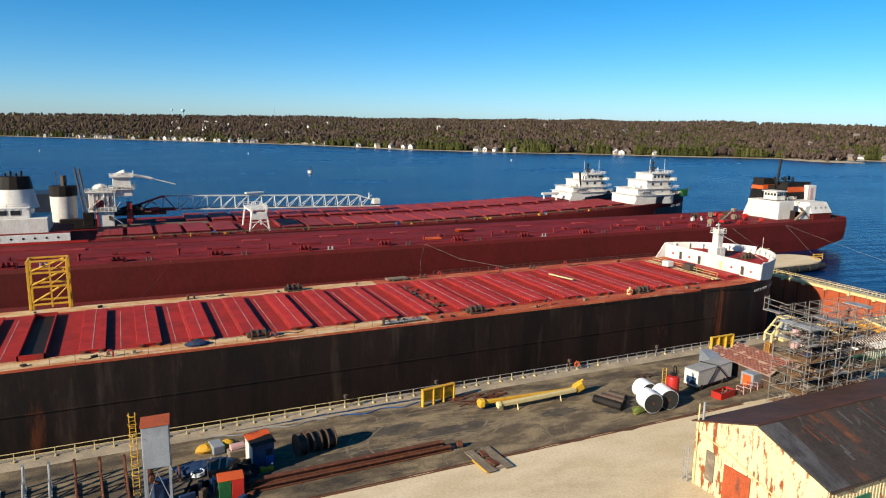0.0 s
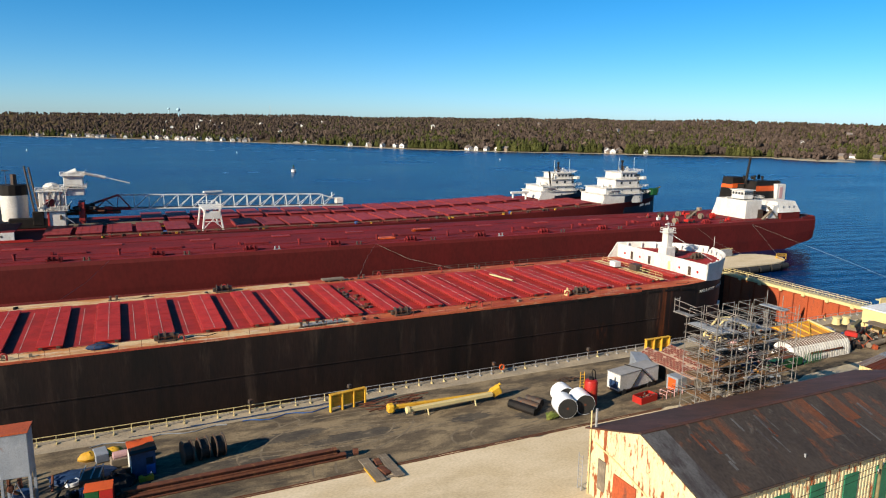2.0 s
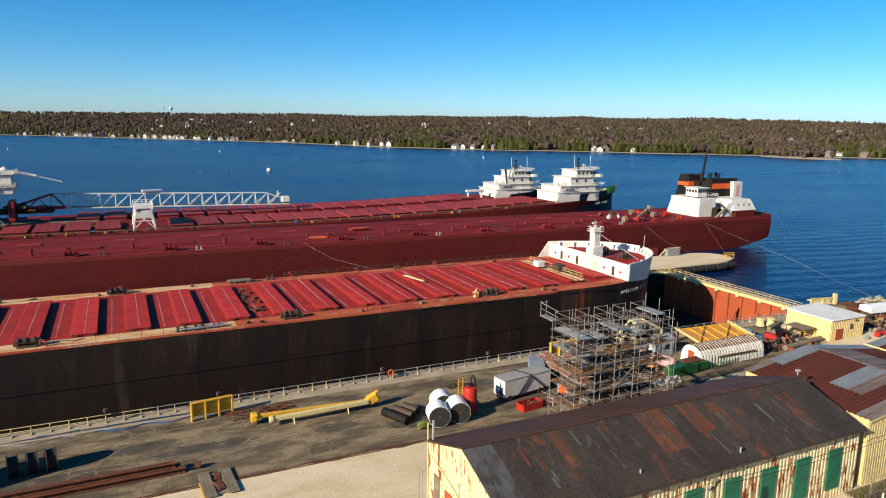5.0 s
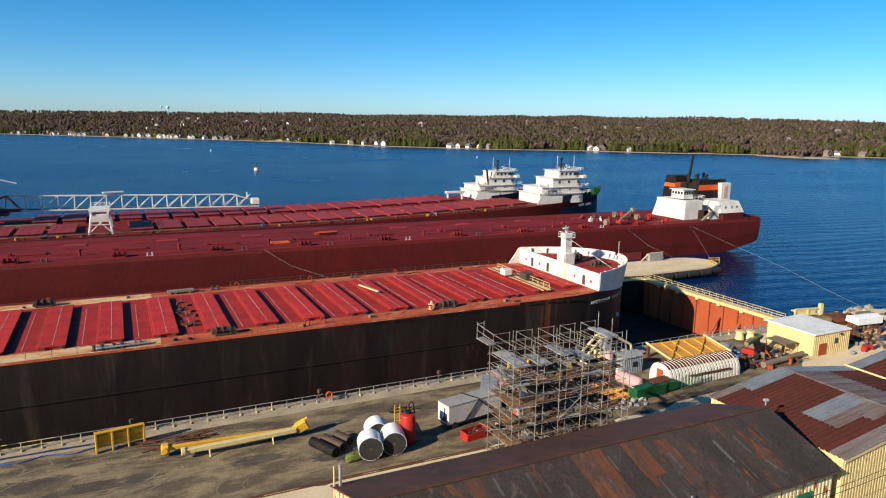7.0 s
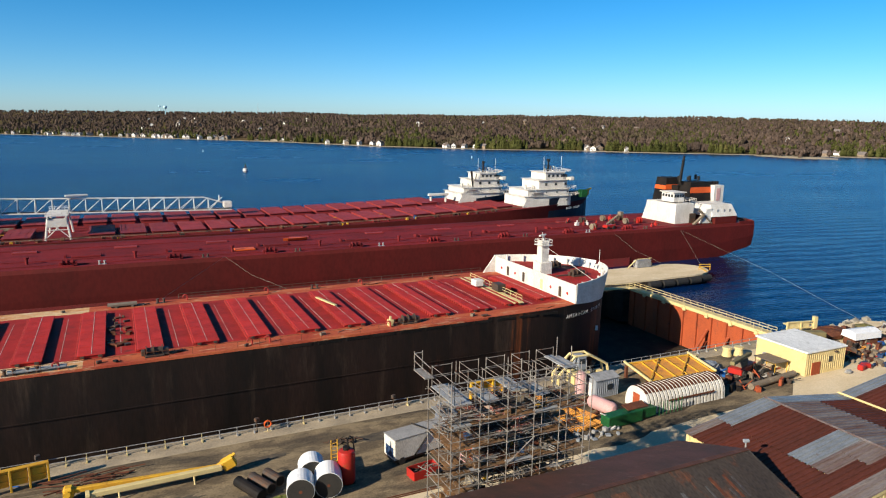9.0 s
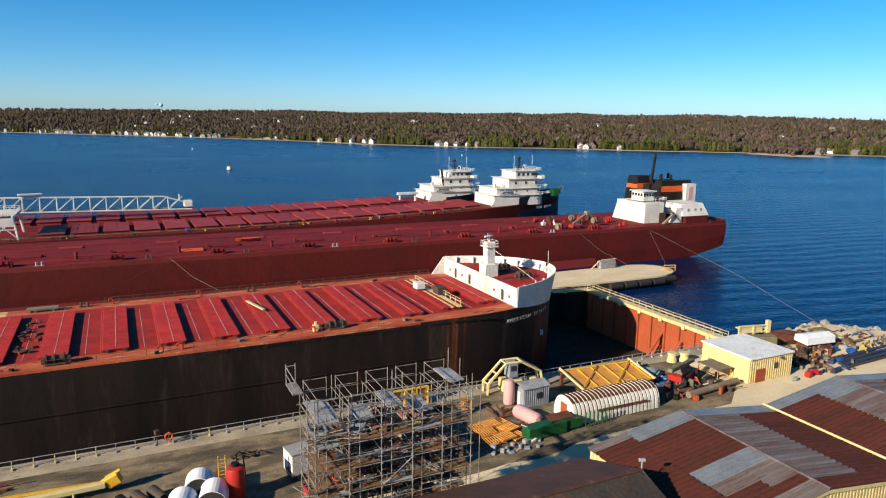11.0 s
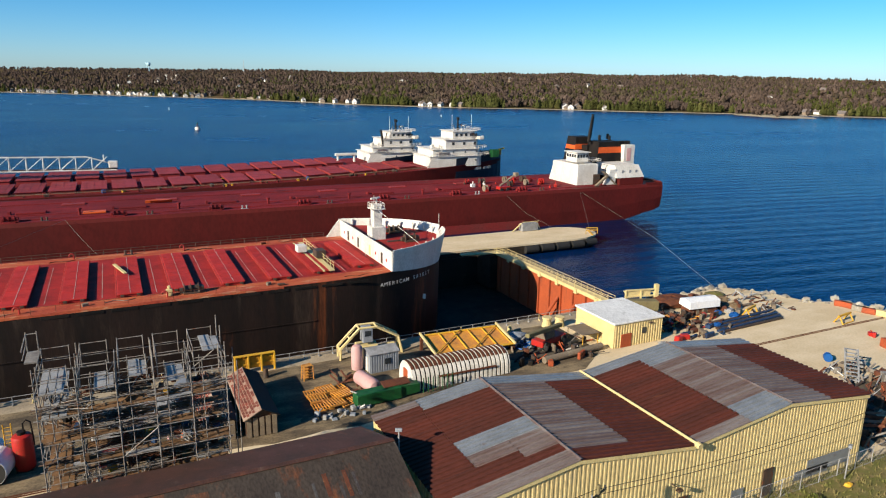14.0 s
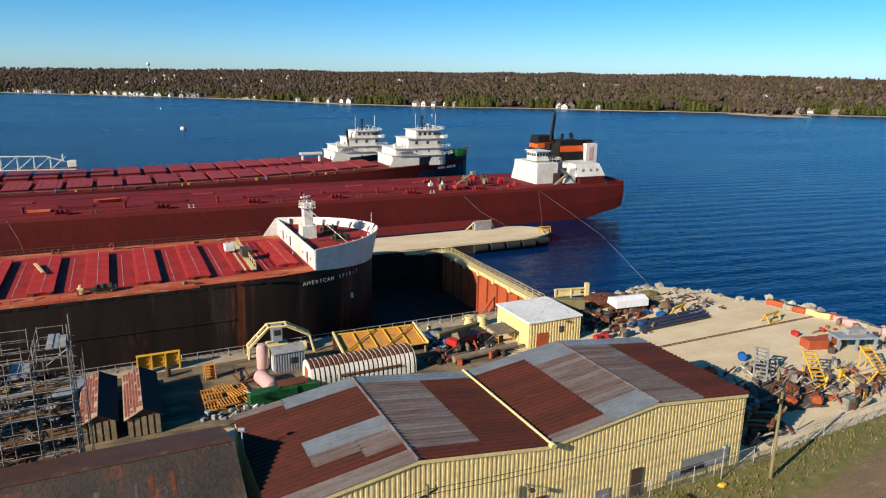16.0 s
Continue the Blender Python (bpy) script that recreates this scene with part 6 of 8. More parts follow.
part("valley_pipe", S().rod((127.2, B - 0.2, 8.2), (127.2, T, 8.2), 0.13, 8).rod((127.2, B - 0.55, 8.1), (127.2, B - 0.1, 8.15), 0.3, 10), M_pale_yellow, hall, "cream pipe along the roof valley")
for x, z, w2, h2 in ((146.5, 1.6, 6.5, 1.6), (133.5, 1.2, 1.6, 1.2), (144.0, 1.0, 5.0, 1.0)):
    part("wall_patch", S().box((x, WY0 - 0.12, z), (w2, 0.05, h2)), M_roof_zinc, hall)
for x in (126.4, 137.5):
    part("door", S().box((x, WY0 - 0.14, 1.5), (1.3, 0.1, 3.0)), M_dark_steel, hall)
part("wall_lamp", S().path([(125.0, WY0, 4.6), (125.0, WY0 - 0.9, 4.7)], 0.05).box((125.0, WY0 - 1.0, 4.55), (0.5, 0.4, 0.2)), M_dark_steel, hall)
lamp = thing("flood_light", "grey floodlight on a short pole at the hall's eave", "lamp", "", 102.5, 44.6, 7.8)
part("pole", S().rod((0, 0, -7.8), (0, 0, 2.6), 0.07), M_steel, lamp)
part("head", S().box((0, 0, 2.75), (0.6, 0.25, 0.3), -25, 0.05), M_grey_paint, lamp)

# ---- small yellow building with white roof ----
yb = thing("pump_house", "pale yellow metal building with a flat white roof", "building")
YX0, YX1, YY0, YY1 = 148.3, 157.6, 71.8, 81.2
part("wall", S().box(((YX0 + YX1) / 2, (YY0 + YY1) / 2, 1.9), (YX1 - YX0, YY1 - YY0, 3.8)), M_pale_yellow, yb)
part("wall", ribbed_wall_x(S(), YX0, YX1, YY0 - 0.02, 0, lambda x: 3.75, 0.5, 0.06), M_wall_yellow, yb)
part("roof", S().box(((YX0 + YX1) / 2, (YY0 + YY1) / 2, 3.92), (YX1 - YX0 + 0.5, YY1 - YY0 + 0.5, 0.28), 0, 0.05), M_roof_white, yb, "flat white roof")
part("door", S().box((150.6, YY0 - 0.1, 1.05), (2.0, 0.12, 2.1), 0, 0.02), M_gate, yb)
part("window", S().box((154.0, YY0 - 0.1, 2.2), (0.8, 0.1, 0.9)), M_glass, yb)
part("wall_lamp", S().box((155.2, YY0 - 0.2, 3.3), (0.6, 0.3, 0.25), 0, 0.04), M_dark_steel, yb)
part("cabinet", S().box((YX0 - 0.3, 79.0, 1.0), (0.5, 1.0, 1.4), 0, 0.05), M_grey_paint, yb)
part("canopy", S().box((146.0, 76.3, 1.9), (3.2, 4.2, 0.12), 0, 0.03), M_timber, yb)
for x, y in ((144.6, 74.4), (147.4, 74.4), (144.6, 78.2), (147.4, 78.2)):
    part("canopy_post", S().rod((x, y, 0), (x, y, 1.9), 0.06), M_yellow, yb)

# ---- quonset hut ----
qh = thing("quonset_hut", "corrugated half-round hut with rust-striped white ribs", "hut")
QX0, QX1, QYC, QR, QH = 115.0, 129.6, 73.0, 2.35, 3.2
for k in range(22):
    xa = QX0 + 0.1 + k * (QX1 - QX0 - 0.2) / 22
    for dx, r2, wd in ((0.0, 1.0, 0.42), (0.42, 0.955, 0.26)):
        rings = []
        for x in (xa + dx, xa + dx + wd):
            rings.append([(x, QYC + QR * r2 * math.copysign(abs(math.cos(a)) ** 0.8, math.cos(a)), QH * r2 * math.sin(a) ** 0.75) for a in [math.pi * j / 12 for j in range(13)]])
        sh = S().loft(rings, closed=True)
        # set-back ribs are black: the shade in the grooves is coloured in
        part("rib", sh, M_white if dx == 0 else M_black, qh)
cap_pts = [(QYC + QR * 0.97 * math.copysign(abs(math.cos(a)) ** 0.8, math.cos(a)), QH * 0.97 * math.sin(a) ** 0.75) for a in [math.pi * j / 12 for j in range(13)]]
part("end_wall", S().slab(cap_pts, QX0, QX0 + 0.1, 'x').slab(cap_pts, QX1 - 0.1, QX1, 'x'), M_white, qh)
part("door", S().box((QX0 - 0.03, QYC, 1.15), (0.1, 1.3, 2.3), 0, 0.02), M_gate, qh, "rust-red door")
for k in range(22):
    xa = QX0 + 0.1 + k * (QX1 - QX0 - 0.2) / 22
    rings = [[(x, QYC + QR * 1.012 * math.copysign(abs(math.cos(a)) ** 0.8, math.cos(a)), QH * 1.012 * math.sin(a) ** 0.75) for a in [math.pi * (0.29 + 0.42 * j / 6) for j in range(7)]] for x in (xa, xa + 0.42)]
    part("rust_crown", S().loft(rings, closed=False, caps=False), M_rust, qh)
part("side_beam", S().box((123.0, QYC - QR - 0.08, 1.5), (8.5, 0.12, 0.28), 0, 0.03), M_rust, qh)

# ---- pair of brick-red roofed huts ----
M_tile = surface("brick_red_shingle", (0.17, 0.040, 0.026), (0.115, 0.032, 0.022), (0.26, 0.15, 0.11), 0.8, scale=3.0, spot_amount=0.40, obj_random=0.3)
M_tile_pale = surface("bleached_shingle", (0.34, 0.25, 0.19), (0.26, 0.17, 0.13), (0.26, 0.07, 0.05), 0.8, scale=4.0, spot_amount=0.42)
hut = thing("site_hut", "small dark hut with a patchy rust-red tile roof", "hut", "site huts", 90.8, 67.6)
part("wall", S().box((0, 6.0, 1.2), (3.4, 11.6, 2.4)), M_dark_steel, hut)
part("gable", S().slab([(-1.7, 2.4), (1.7, 2.4), (0, 3.3)], 0.2, 11.8), M_dark_steel, hut)
for sgn in (-1, 1):
    # the slope turned from the sun is black, its shade put into the colour
    part("roof_slope", S().slab([(0, 3.3), (sgn * 2.0, 2.25), (sgn * 2.0, 2.37), (0, 3.42)], -0.2, 12.2), M_tile_pale if sgn < 0 else M_black, hut)
rnd = random.Random(2)
for i in range(17):
    for j in range(6):
        if rnd.random() < 0.93:
            x0 = -0.08 - j * 0.31
            y0 = 0.1 + i * 0.7 + 0.3 * (j % 2)
            part("shingle", S().slab([(x0, 3.42 + x0 * 0.525 + 0.03), (x0 - 0.25, 3.42 + (x0 - 0.25) * 0.525 + 0.03), (x0 - 0.25, 3.42 + (x0 - 0.25) * 0.525), (x0, 3.42 + x0 * 0.525)], y0, min(12.1, y0 + rnd_range(rnd, 0.52, 0.63))), M_tile, hut)
for k in range(5):
    part("plank", S().box((-1.4 + k * 0.7, 0.12, 1.2), (0.5, 0.08, 2.3)), M_timber, hut)
copy_thing(hut, pose(95.3, 67.2, 0))

# ---- white containers and stores by the rail ----
cn = thing("storage_container", "white box trailer with a grey roof and rust runs", "container", "", 82.4, 73.4, 0, 9)
part("body", S().box((0, 0, 1.9), (8.8, 2.5, 2.5), 0, 0.08), M_white, cn)
part("roof", S().box((0, 0, 3.2), (8.9, 2.6, 0.12), 0, 0.04), M_grey_roof, cn)
part("brace", S().path([(-1.8, -1.32, 0.7), (0.4, -1.32, 3.2), (3.2, -1.32, 0.8)], 0.09), M_black, cn)
part("brace", S().path([(0.4, -1.3, 3.3), (-0.6, 1.3, 3.4)], 0.09), M_black, cn)
for x in (-3.4, 2.4, 3.3):
    part("wheel", S().rod((x, -1.3, 0.45), (x, -1.0, 0.45), 0.45, 12), M_rubber, cn)
part("blue_panel", S().box((-4.42, -0.1, 1.5), (0.05, 1.7, 1.2)), M_navy, cn)
part("frame", S().box((0, 0, 0.5), (8.6, 2.2, 0.35)), M_dark_steel, cn)
cn2 = thing("storage_container", "grey steel box container behind the trailer", "container", "", 87.6, 77.6, 0, 60)
part("body", S().box((0, 0, 1.35), (6, 2.4, 2.7), 0, 0.06), M_grey_paint, cn2)
cn3 = thing("tool_shed", "small grey shed with a bright orange-red door", "shed", "", 88.4, 70.2, 0, 5)
part("body", S().box((0, 0, 1.1), (2.6, 2.2, 2.2), 0, 0.05), M_grey_paint, cn3)
part("door", S().box((-1.33, 0, 1.0), (0.06, 1.4, 1.8)), M_orange, cn3)
sb2 = thing("storage_bin", "open rust-red steel bin full of scrap", "bin", "", 80.6, 68.6, 0, 8)
part("shell", S().box((0, -0.8, 0.5), (3.4, 0.1, 1.0)).box((0, 0.8, 0.5), (3.4, 0.1, 1.0)).box((-1.7, 0, 0.5), (0.1, 1.6, 1.0)).box((1.7, 0, 0.5), (0.1, 1.6, 1.0)).box((0, 0, 0.1), (3.3, 1.5, 0.1)), M_red, sb2)
sh = S()
rnd = random.Random(8)
for i in range(30):
    sh.box((rnd_range(rnd, -1.4, 1.4), rnd_range(rnd, -0.6, 0.6), rnd_range(rnd, 0.4, 1.0)), (rnd_range(rnd, 0.2, 0.9), 0.12, 0.12), rnd_range(rnd, 0, 180))
part("scrap", sh, M_scrap, sb2)
rk = thing("pipe_rack", "row of rusty low trestle racks", "rack", "", 85.0, 68.6, 0, 8)
for k in range(8):
    part("trestle", S().path([(k * 0.9 - 2, -0.6, 0), (k * 0.9 - 2, -0.6, 1.1), (k * 0.9 - 2, 0.6, 1.1), (k * 0.9 - 2, 0.6, 0)], 0.07).rod((k * 0.9 - 2, -0.6, 0.5), (k * 0.9 - 2, 0.6, 0.5), 0.06), M_pink if k % 2 else M_rust, rk)

tk = thing("gas_tank", "upright bright red tank with a hose on top", "tank", "", 72.2, 70.5)
part("shell", S().loft([[(r * math.cos(6.2832 * j / 18), r * math.sin(6.2832 * j / 18), z) for j in range(18)] for r, z in ((0.92, 0.15), (0.95, 0.3), (0.95, 3.5), (0.85, 3.75), (0.5, 3.9))]), M_red, tk, "", True)
part("lid", S().rod((0, 0, 3.85), (0, 0, 4.2), 0.4, 12), M_black, tk)
part("hose", S().path([(0.2, 0, 4.2), (0.2, 0.2, 4.9), (0.5, 0.3, 5.2), (0.85, 0.3, 4.9), (0.95, 0.2, 3.6), (0.98, 0.1, 2.4)], 0.09), M_black, tk)
part("feet", S().box((0, 0, 0.1), (1.5, 1.5, 0.2)), M_dark_steel, tk)
yl = thing("ladder_frame", "yellow caged ladder beside the red tank", "ladder", "", 71.0, 71.0)
for sx in (-0.35, 0.35):
    part("rail", S().rod((sx, 0, 0), (sx, 0, 5.0), 0.06, 5), M_yellow, yl)
for k in range(11):
    part("rung", S().rod((-0.35, 0, 0.4 + k * 0.42), (0.35, 0, 0.4 + k * 0.42), 0.04, 4), M_yellow, yl)


def roll(x, y, z, rz, r, l):
    o = thing("paper_roll", "huge roll wrapped in white sheet with a dark wound face", "roll", "white rolls", x, y, z, rz)
    part("wrap", S().rod((0, 0, r), (0, l, r), r, 28), M_white_plain, o, "", False)
    part("face", S().rod((0, -0.02, r), (0, 0.02, r), r * 0.965, 28), M_rubber, o, "dark wound face")
    part("face", S().rod((0, -0.03, r), (0, 0.0, r), r * 0.12, 12), M_rust, o)
    return o


roll(66.5, 68.0, 0, -14, 1.45, 2.4)
roll(69.5, 68.1, 0, -14, 1.45, 2.8)
roll(68.6, 71.2, 0.0, -10, 1.45, 2.4)
for i, (x, y, l) in enumerate(((63.0, 70.4, 4.4), (64.2, 71.4, 3.6), (65.4, 72.6, 2.6))):
    o = thing("pipe", "short black drum pipe lying in the dirt", "pipe", "black pipes", x, y, 0, 24)
    part("shell", S().rod((0, 0, 0.6), (0, l, 0.6), 0.6, 14), M_black if i == 0 else M_dark_steel, o)
    part("bore", S().rod((0, -0.02, 0.6), (0, 0.03, 0.6), 0.5, 12), M_black, o)
solo("weeds", S().blob((64.6, 68.9, 0.4), 0.9, (1.2, 0.9, 0.6), 4, 0.9, 5, 8), M_shrub, "green weeds and netting between the rolls", "weeds", kind="stuff")


# ---- yellow panel stands, booms, beams ----
def panel_stand(x, y, rz, label):
    o = thing("panel_stand", label, "stand", "yellow panel stands", x, y, 0, rz)
    for k in range(3):
        xk = 0.9 + k * 1.75
        part("panel", S().box((xk, 0, 1.5), (1.5, 0.16, 1.9), 0, 0.03), M_yellow, o)
        part("rib", S().box((xk, -0.12, 1.2), (1.5, 0.1, 0.14)).box((xk, -0.12, 2.0), (1.5, 0.1, 0.14)), M_yellow, o)
    for k in range(4):
        part("leg", S().box((0.05 + k * 1.75, -0.2, 1.25), (0.22, 0.55, 2.5), 0, 0.03), M_yellow, o)
    part("top", S().box((2.65, -0.15, 2.5), (5.5, 0.6, 0.14), 0, 0.03), M_yellow, o)


panel_stand(37.5, 82.9, 8, "yellow steel panel stand near the dock edge")
panel_stand(95.2, 85.2, 0, "yellow steel panel stand behind the huts")
bm1 = thing("crane_boom", "yellow crane boom section lying on trestles", "boom", "", 44.6, 78.8, 0, -4.0)
part("boom", S().box((8.2, 0, 1.0), (15.4, 0.5, 0.55), 0, 0.08), M_yellow, bm1)
part("head", S().box((16.2, 0, 1.3), (1.5, 1.0, 1.3), 0, 0.15, (0, -25, 0)).rod((15.0, 0, 1.2), (16.9, 0, 2.3), 0.18), M_yellow, bm1)
part("foot", S().box((0.3, 0, 0.9), (1.0, 1.1, 1.2), 0, 0.2).rod((0.2, -0.7, 0.9), (0.2, 0.7, 0.9), 0.35, 10), M_yellow, bm1)
part("trestle", S().box((3.5, 0, 0.32), (0.3, 1.3, 0.64)).box((12.5, 0, 0.32), (0.3, 1.3, 0.64)), M_dark_steel, bm1)
bm2 = thing("crane_boom", "pale yellow box beam lying on short stands", "boom", "", 46.6, 77.0, 0, 1.5)
part("boom", S().box((6.7, 0, 1.05), (13.4, 0.62, 0.6), 0, 0.08), M_pale_yellow, bm2)
part("end", S().rod((-0.1, 0, 1.05), (0.3, 0, 1.05), 0.5, 12), M_pale_yellow, bm2)
for x in (3.0, 10.4):
    part("stand", S().path([(x, -0.6, 0), (x, -0.3, 0.8), (x, 0.3, 0.8), (x, 0.6, 0)], 0.1), M_pale_yellow, bm2)
rnd = random.Random(21)
for i in range(26):
    a = rnd_range(rnd, -20, 20)
    x, y = rnd_range(rnd, 42.8, 51), rnd_range(rnd, 80.4, 83.2)
    l = rnd_range(rnd, 1.2, 4.0)
    z = 0.08 + 0.05 * (i % 6)
    solo("scrap_bar", S().rod((x - l / 2, y, z), (x + l / 2, y + l * math.sin(radians(a)), z + 0.12), 0.07, 5), M_rust, "rusty scrap bar in a loose pile", "scrap", "scrap bars")
for k, (y, z) in enumerate(((69.2, 0.0), (70.1, 0.0), (69.6, 0.62))):
    o = thing("steel_beam", "long rusty steel I-beam lying on the dirt", "beam", "steel beams", 10.4, y, z + 0.05, 0.4)
    part("flange", S().box((12.6, 0, 0.05), (25.2 - k, 0.7, 0.08)), M_rust, o)
    part("flange", S().box((12.6, 0, 0.55), (25.2 - k, 0.7, 0.08)), M_rust, o)
    part("web", S().box((12.6, 0, 0.3), (25.2 - k, 0.1, 0.5)), M_rust, o)
solo("pipe_stub", S().rod((36.6, 69.7, 0.4), (37.2, 69.6, 0.4), 0.4, 12), M_rust, "rusty pipe stub beside the beams", "pipe")
rp = thing("rail_ramp", "weathered timber crossing ramp over the crane rail", "ramp", "", 38.6, 65.2, 0, 3)
for sx in (-1.2, 1.1):
    for k in range(3):
        part("board", S().box((sx + (k - 1) * 0.42, 0, 0.22), (0.4, 5.6, 0.1), 0, 0.02, (0, 0, 0)), M_timber, rp)
part("scrap", S().box((-0.05, -0.8, 0.2), (0.8, 1.8, 0.3), 10, 0.05).box((0.1, 1.4, 0.2), (0.7, 1.4, 0.25), -8, 0.05), M_rust, rp)
part("edge", S().box((-1.9, -1.0, 0.2), (0.12, 3.4, 0.14)), M_yellow, rp)
for k in range(-1, 2):
    part("sleeper", S().box((0, k * 2.2, 0.09), (3.4, 0.3, 0.16)), M_timber, rp)

def heap(name, label, category, n, x0, x1, y0, y1, mats, long=1.5, tall=0.8, group="", tube=0.5):
    """Loose stored steel: every piece lies on the ground or on the pieces under it."""
    for i in range(n):
        x, y = rnd_range(rnd, x0, x1), rnd_range(rnd, y0, y1)
        l, z = rnd_range(rnd, 0.5, long), rnd_range(rnd, 0.1, tall)
        tubular = rnd.random() < tube
        if tubular:
            a = rnd_range(rnd, -40, 40) + (90 if rnd.random() < 0.3 else 0)
            sh = S().rod((x, y, 0.1), (x + l * math.cos(radians(a)), y + l * math.sin(radians(a)), z), rnd_range(rnd, 0.05, 0.16), 6)
        else:
            sh = S().box((x, y, z / 2), (l * 0.7, rnd_range(rnd, 0.3, 0.9), z), rnd_range(rnd, 0, 90), 0.06)
        solo("loose_tube" if tubular and name == "scrap_piece" else name, sh, rnd.choice(mats), label, category, group)


# ---- hopper, cabins and stores near the crane rail ----
hp = thing("blast_hopper", "grey steel hopper with a rust-red lid on tall legs", "hopper", "", 2.4, 70.6, 0, -4)
part("bin", S().box((0, 0, 7.0), (2.6, 2.4, 4.6), 0, 0.06), M_grey_paint, hp)
part("lid", S().slab([(-1.4, 9.2), (1.4, 9.3), (1.4, 9.45), (-1.4, 9.35)], -1.3, 1.3), M_gate, hp, "rust-red lid")
for sx in (-1.2, 1.2):
    for sy in (-1.1, 1.1):
        part("leg", S().box((sx, sy, 2.4), (0.25, 0.25, 4.8)), M_grey_paint, hp)
part("brace", S().path([(-1.2, -1.1, 0.8), (0, -1.1, 4.2), (1.2, -1.1, 0.8)], 0.08), M_grey_paint, hp)
part("drum", S().rod((0.1, 0, 0.3), (0.1, 0, 2.6), 0.85, 16), M_navy, hp)
part("pipework", S().path([(-0.8, -0.5, 4.6), (-0.8, -0.5, 3.2), (0, -0.3, 2.6)], 0.2).blob((-0.6, -0.9, 3.6), 0.4), M_rust, hp)
lc = thing("caged_ladder", "tall yellow caged ladder beside the hopper", "ladder", "", 0.3, 73.4)
for sx in (-0.3, 0.3):
    part("rail", S().rod((sx, 0, 0), (sx, 0, 9.4), 0.05, 5), M_yellow, lc)
for k in range(22):
    part("rung", S().rod((-0.3, 0, 0.3 + k * 0.41), (0.3, 0, 0.3 + k * 0.41), 0.03, 4), M_yellow, lc)
for k in range(7):
    sh = S()
    for j in range(8):
        a0, a1 = math.pi * (1 + j / 8), math.pi * (1 + (j + 1) / 8)
        sh.rod((0.42 * math.cos(a0), 0.1 + 0.7 * math.sin(a0), 2.6 + k * 1.1), (0.42 * math.cos(a1), 0.1 + 0.7 * math.sin(a1), 2.6 + k * 1.1), 0.035, 4)
    part("hoop", sh, M_yellow, lc)
cb = thing("cabin", "small blue-grey cabin with a bright orange roof", "cabin", "", 13.6, 75.6, 0, 6)
part("body", S().box((0, 0, 1.5), (2.5, 3.2, 3.0), 0, 0.05), M_navy, cb)
part("roof", S().slab([(-1.4, 2.95), (1.4, 3.05), (1.4, 3.2), (-1.4, 3.1)], -1.0, 1.8), M_orange, cb, "orange roof")
part("roof", S().slab([(-1.4, 2.95), (1.4, 3.05), (1.4, 3.19), (-1.4, 3.09)], -1.8, -1.0), M_black, cb)
part("side", S().box((-1.28, 0, 1.5), (0.05, 3.0, 2.8)), M_white, cb)
part("window", S().box((0.6, -1.63, 1.9), (0.7, 0.06, 0.7)), M_glass, cb)
part("blue_panel", S().box((0.7, -1.63, 0.8), (0.9, 0.06, 1.2)), M_blue, cb)
bx = thing("generator", "green and red machine box with an orange top", "machine", "", 9.4, 69.5, 0, -3)
part("body", S().box((-0.6, 0, 1.1), (1.3, 1.8, 2.2), 0, 0.06), M_machine_green, bx)
part("body", S().box((0.7, 0, 1.1), (1.3, 1.8, 2.2), 0, 0.06), M_red, bx)
part("top", S().box((0, 0, 2.25), (2.7, 1.9, 0.12), 0, 0.03), M_orange, bx)
bx2 = thing("machine_box", "open dark machine with steel bars and hoses", "machine", "", 8.6, 73.2, 0, -3)
part("body", S().box((0, 0, 1.0), (2.2, 2.6, 2.0), 0, 0.06), M_dark_steel, bx2)
part("bars", S().path([(-1, -1.2, 2.0), (-0.6, 1.2, 2.4)], 0.08).path([(0, -1.2, 2.0), (0.4, 1.2, 2.4)], 0.08).path([(0.8, -1.2, 2.0), (1.1, 1.2, 2.3)], 0.08), M_steel, bx2)
sh = S()
for j in range(40):
    a0, a1 = 0.5 * j, 0.5 * (j + 1)
    sh.rod((6.6 + 0.7 * math.cos(a0), 75.0 + 0.6 * math.sin(a0), 0.15 + j * 0.012), (6.6 + 0.7 * math.cos(a1), 75.0 + 0.6 * math.sin(a1), 0.15 + (j + 1) * 0.012), 0.08, 5)
solo("hose_coil", sh, M_white_plain, "coil of white hose on the ground", "hose")
for x, y, m in ((8.0, 80.6, M_yellow), (10.6, 80.8, M_yellow)):
    solo("yellow_sack", S().blob((x, y, 0.5), 1.0, (1.2, 0.8, 0.6), int(x), 0.3, 6, 10), m, "bulky yellow sack lying by the railing", "sack", "yellow sacks", smooth=True)
solo("steel_plate", S().box((9.3, 80.4, 0.6), (1.4, 2.2, 1.0), 10, 0.06), M_grey_paint, "grey steel box between yellow sacks", "box")
solo("yellow_case", S().box((13.9, 73.2, 0.3), (1.5, 0.7, 0.6), 8, 0.06), M_yellow, "small yellow case beside the cabin", "case")
for i, (x, y) in enumerate(((18.4, 75.6), (20.2, 75.9), (22.0, 76.0))):
    o = thing("cable_reel", "dark steel cable reel wound with black hose", "reel", "cable reels", x, y, 0, 10)
    part("flange", S().rod((-0.55, 0, 1.35), (-0.45, 0, 1.35), 1.35, 18), M_dark_steel, o)
    part("flange", S().rod((0.45, 0, 1.35), (0.55, 0, 1.35), 1.35, 18), M_dark_steel, o)
    part("winding", S().rod((-0.5, 0, 1.35), (0.5, 0, 1.35), 1.05, 16), M_rubber, o)
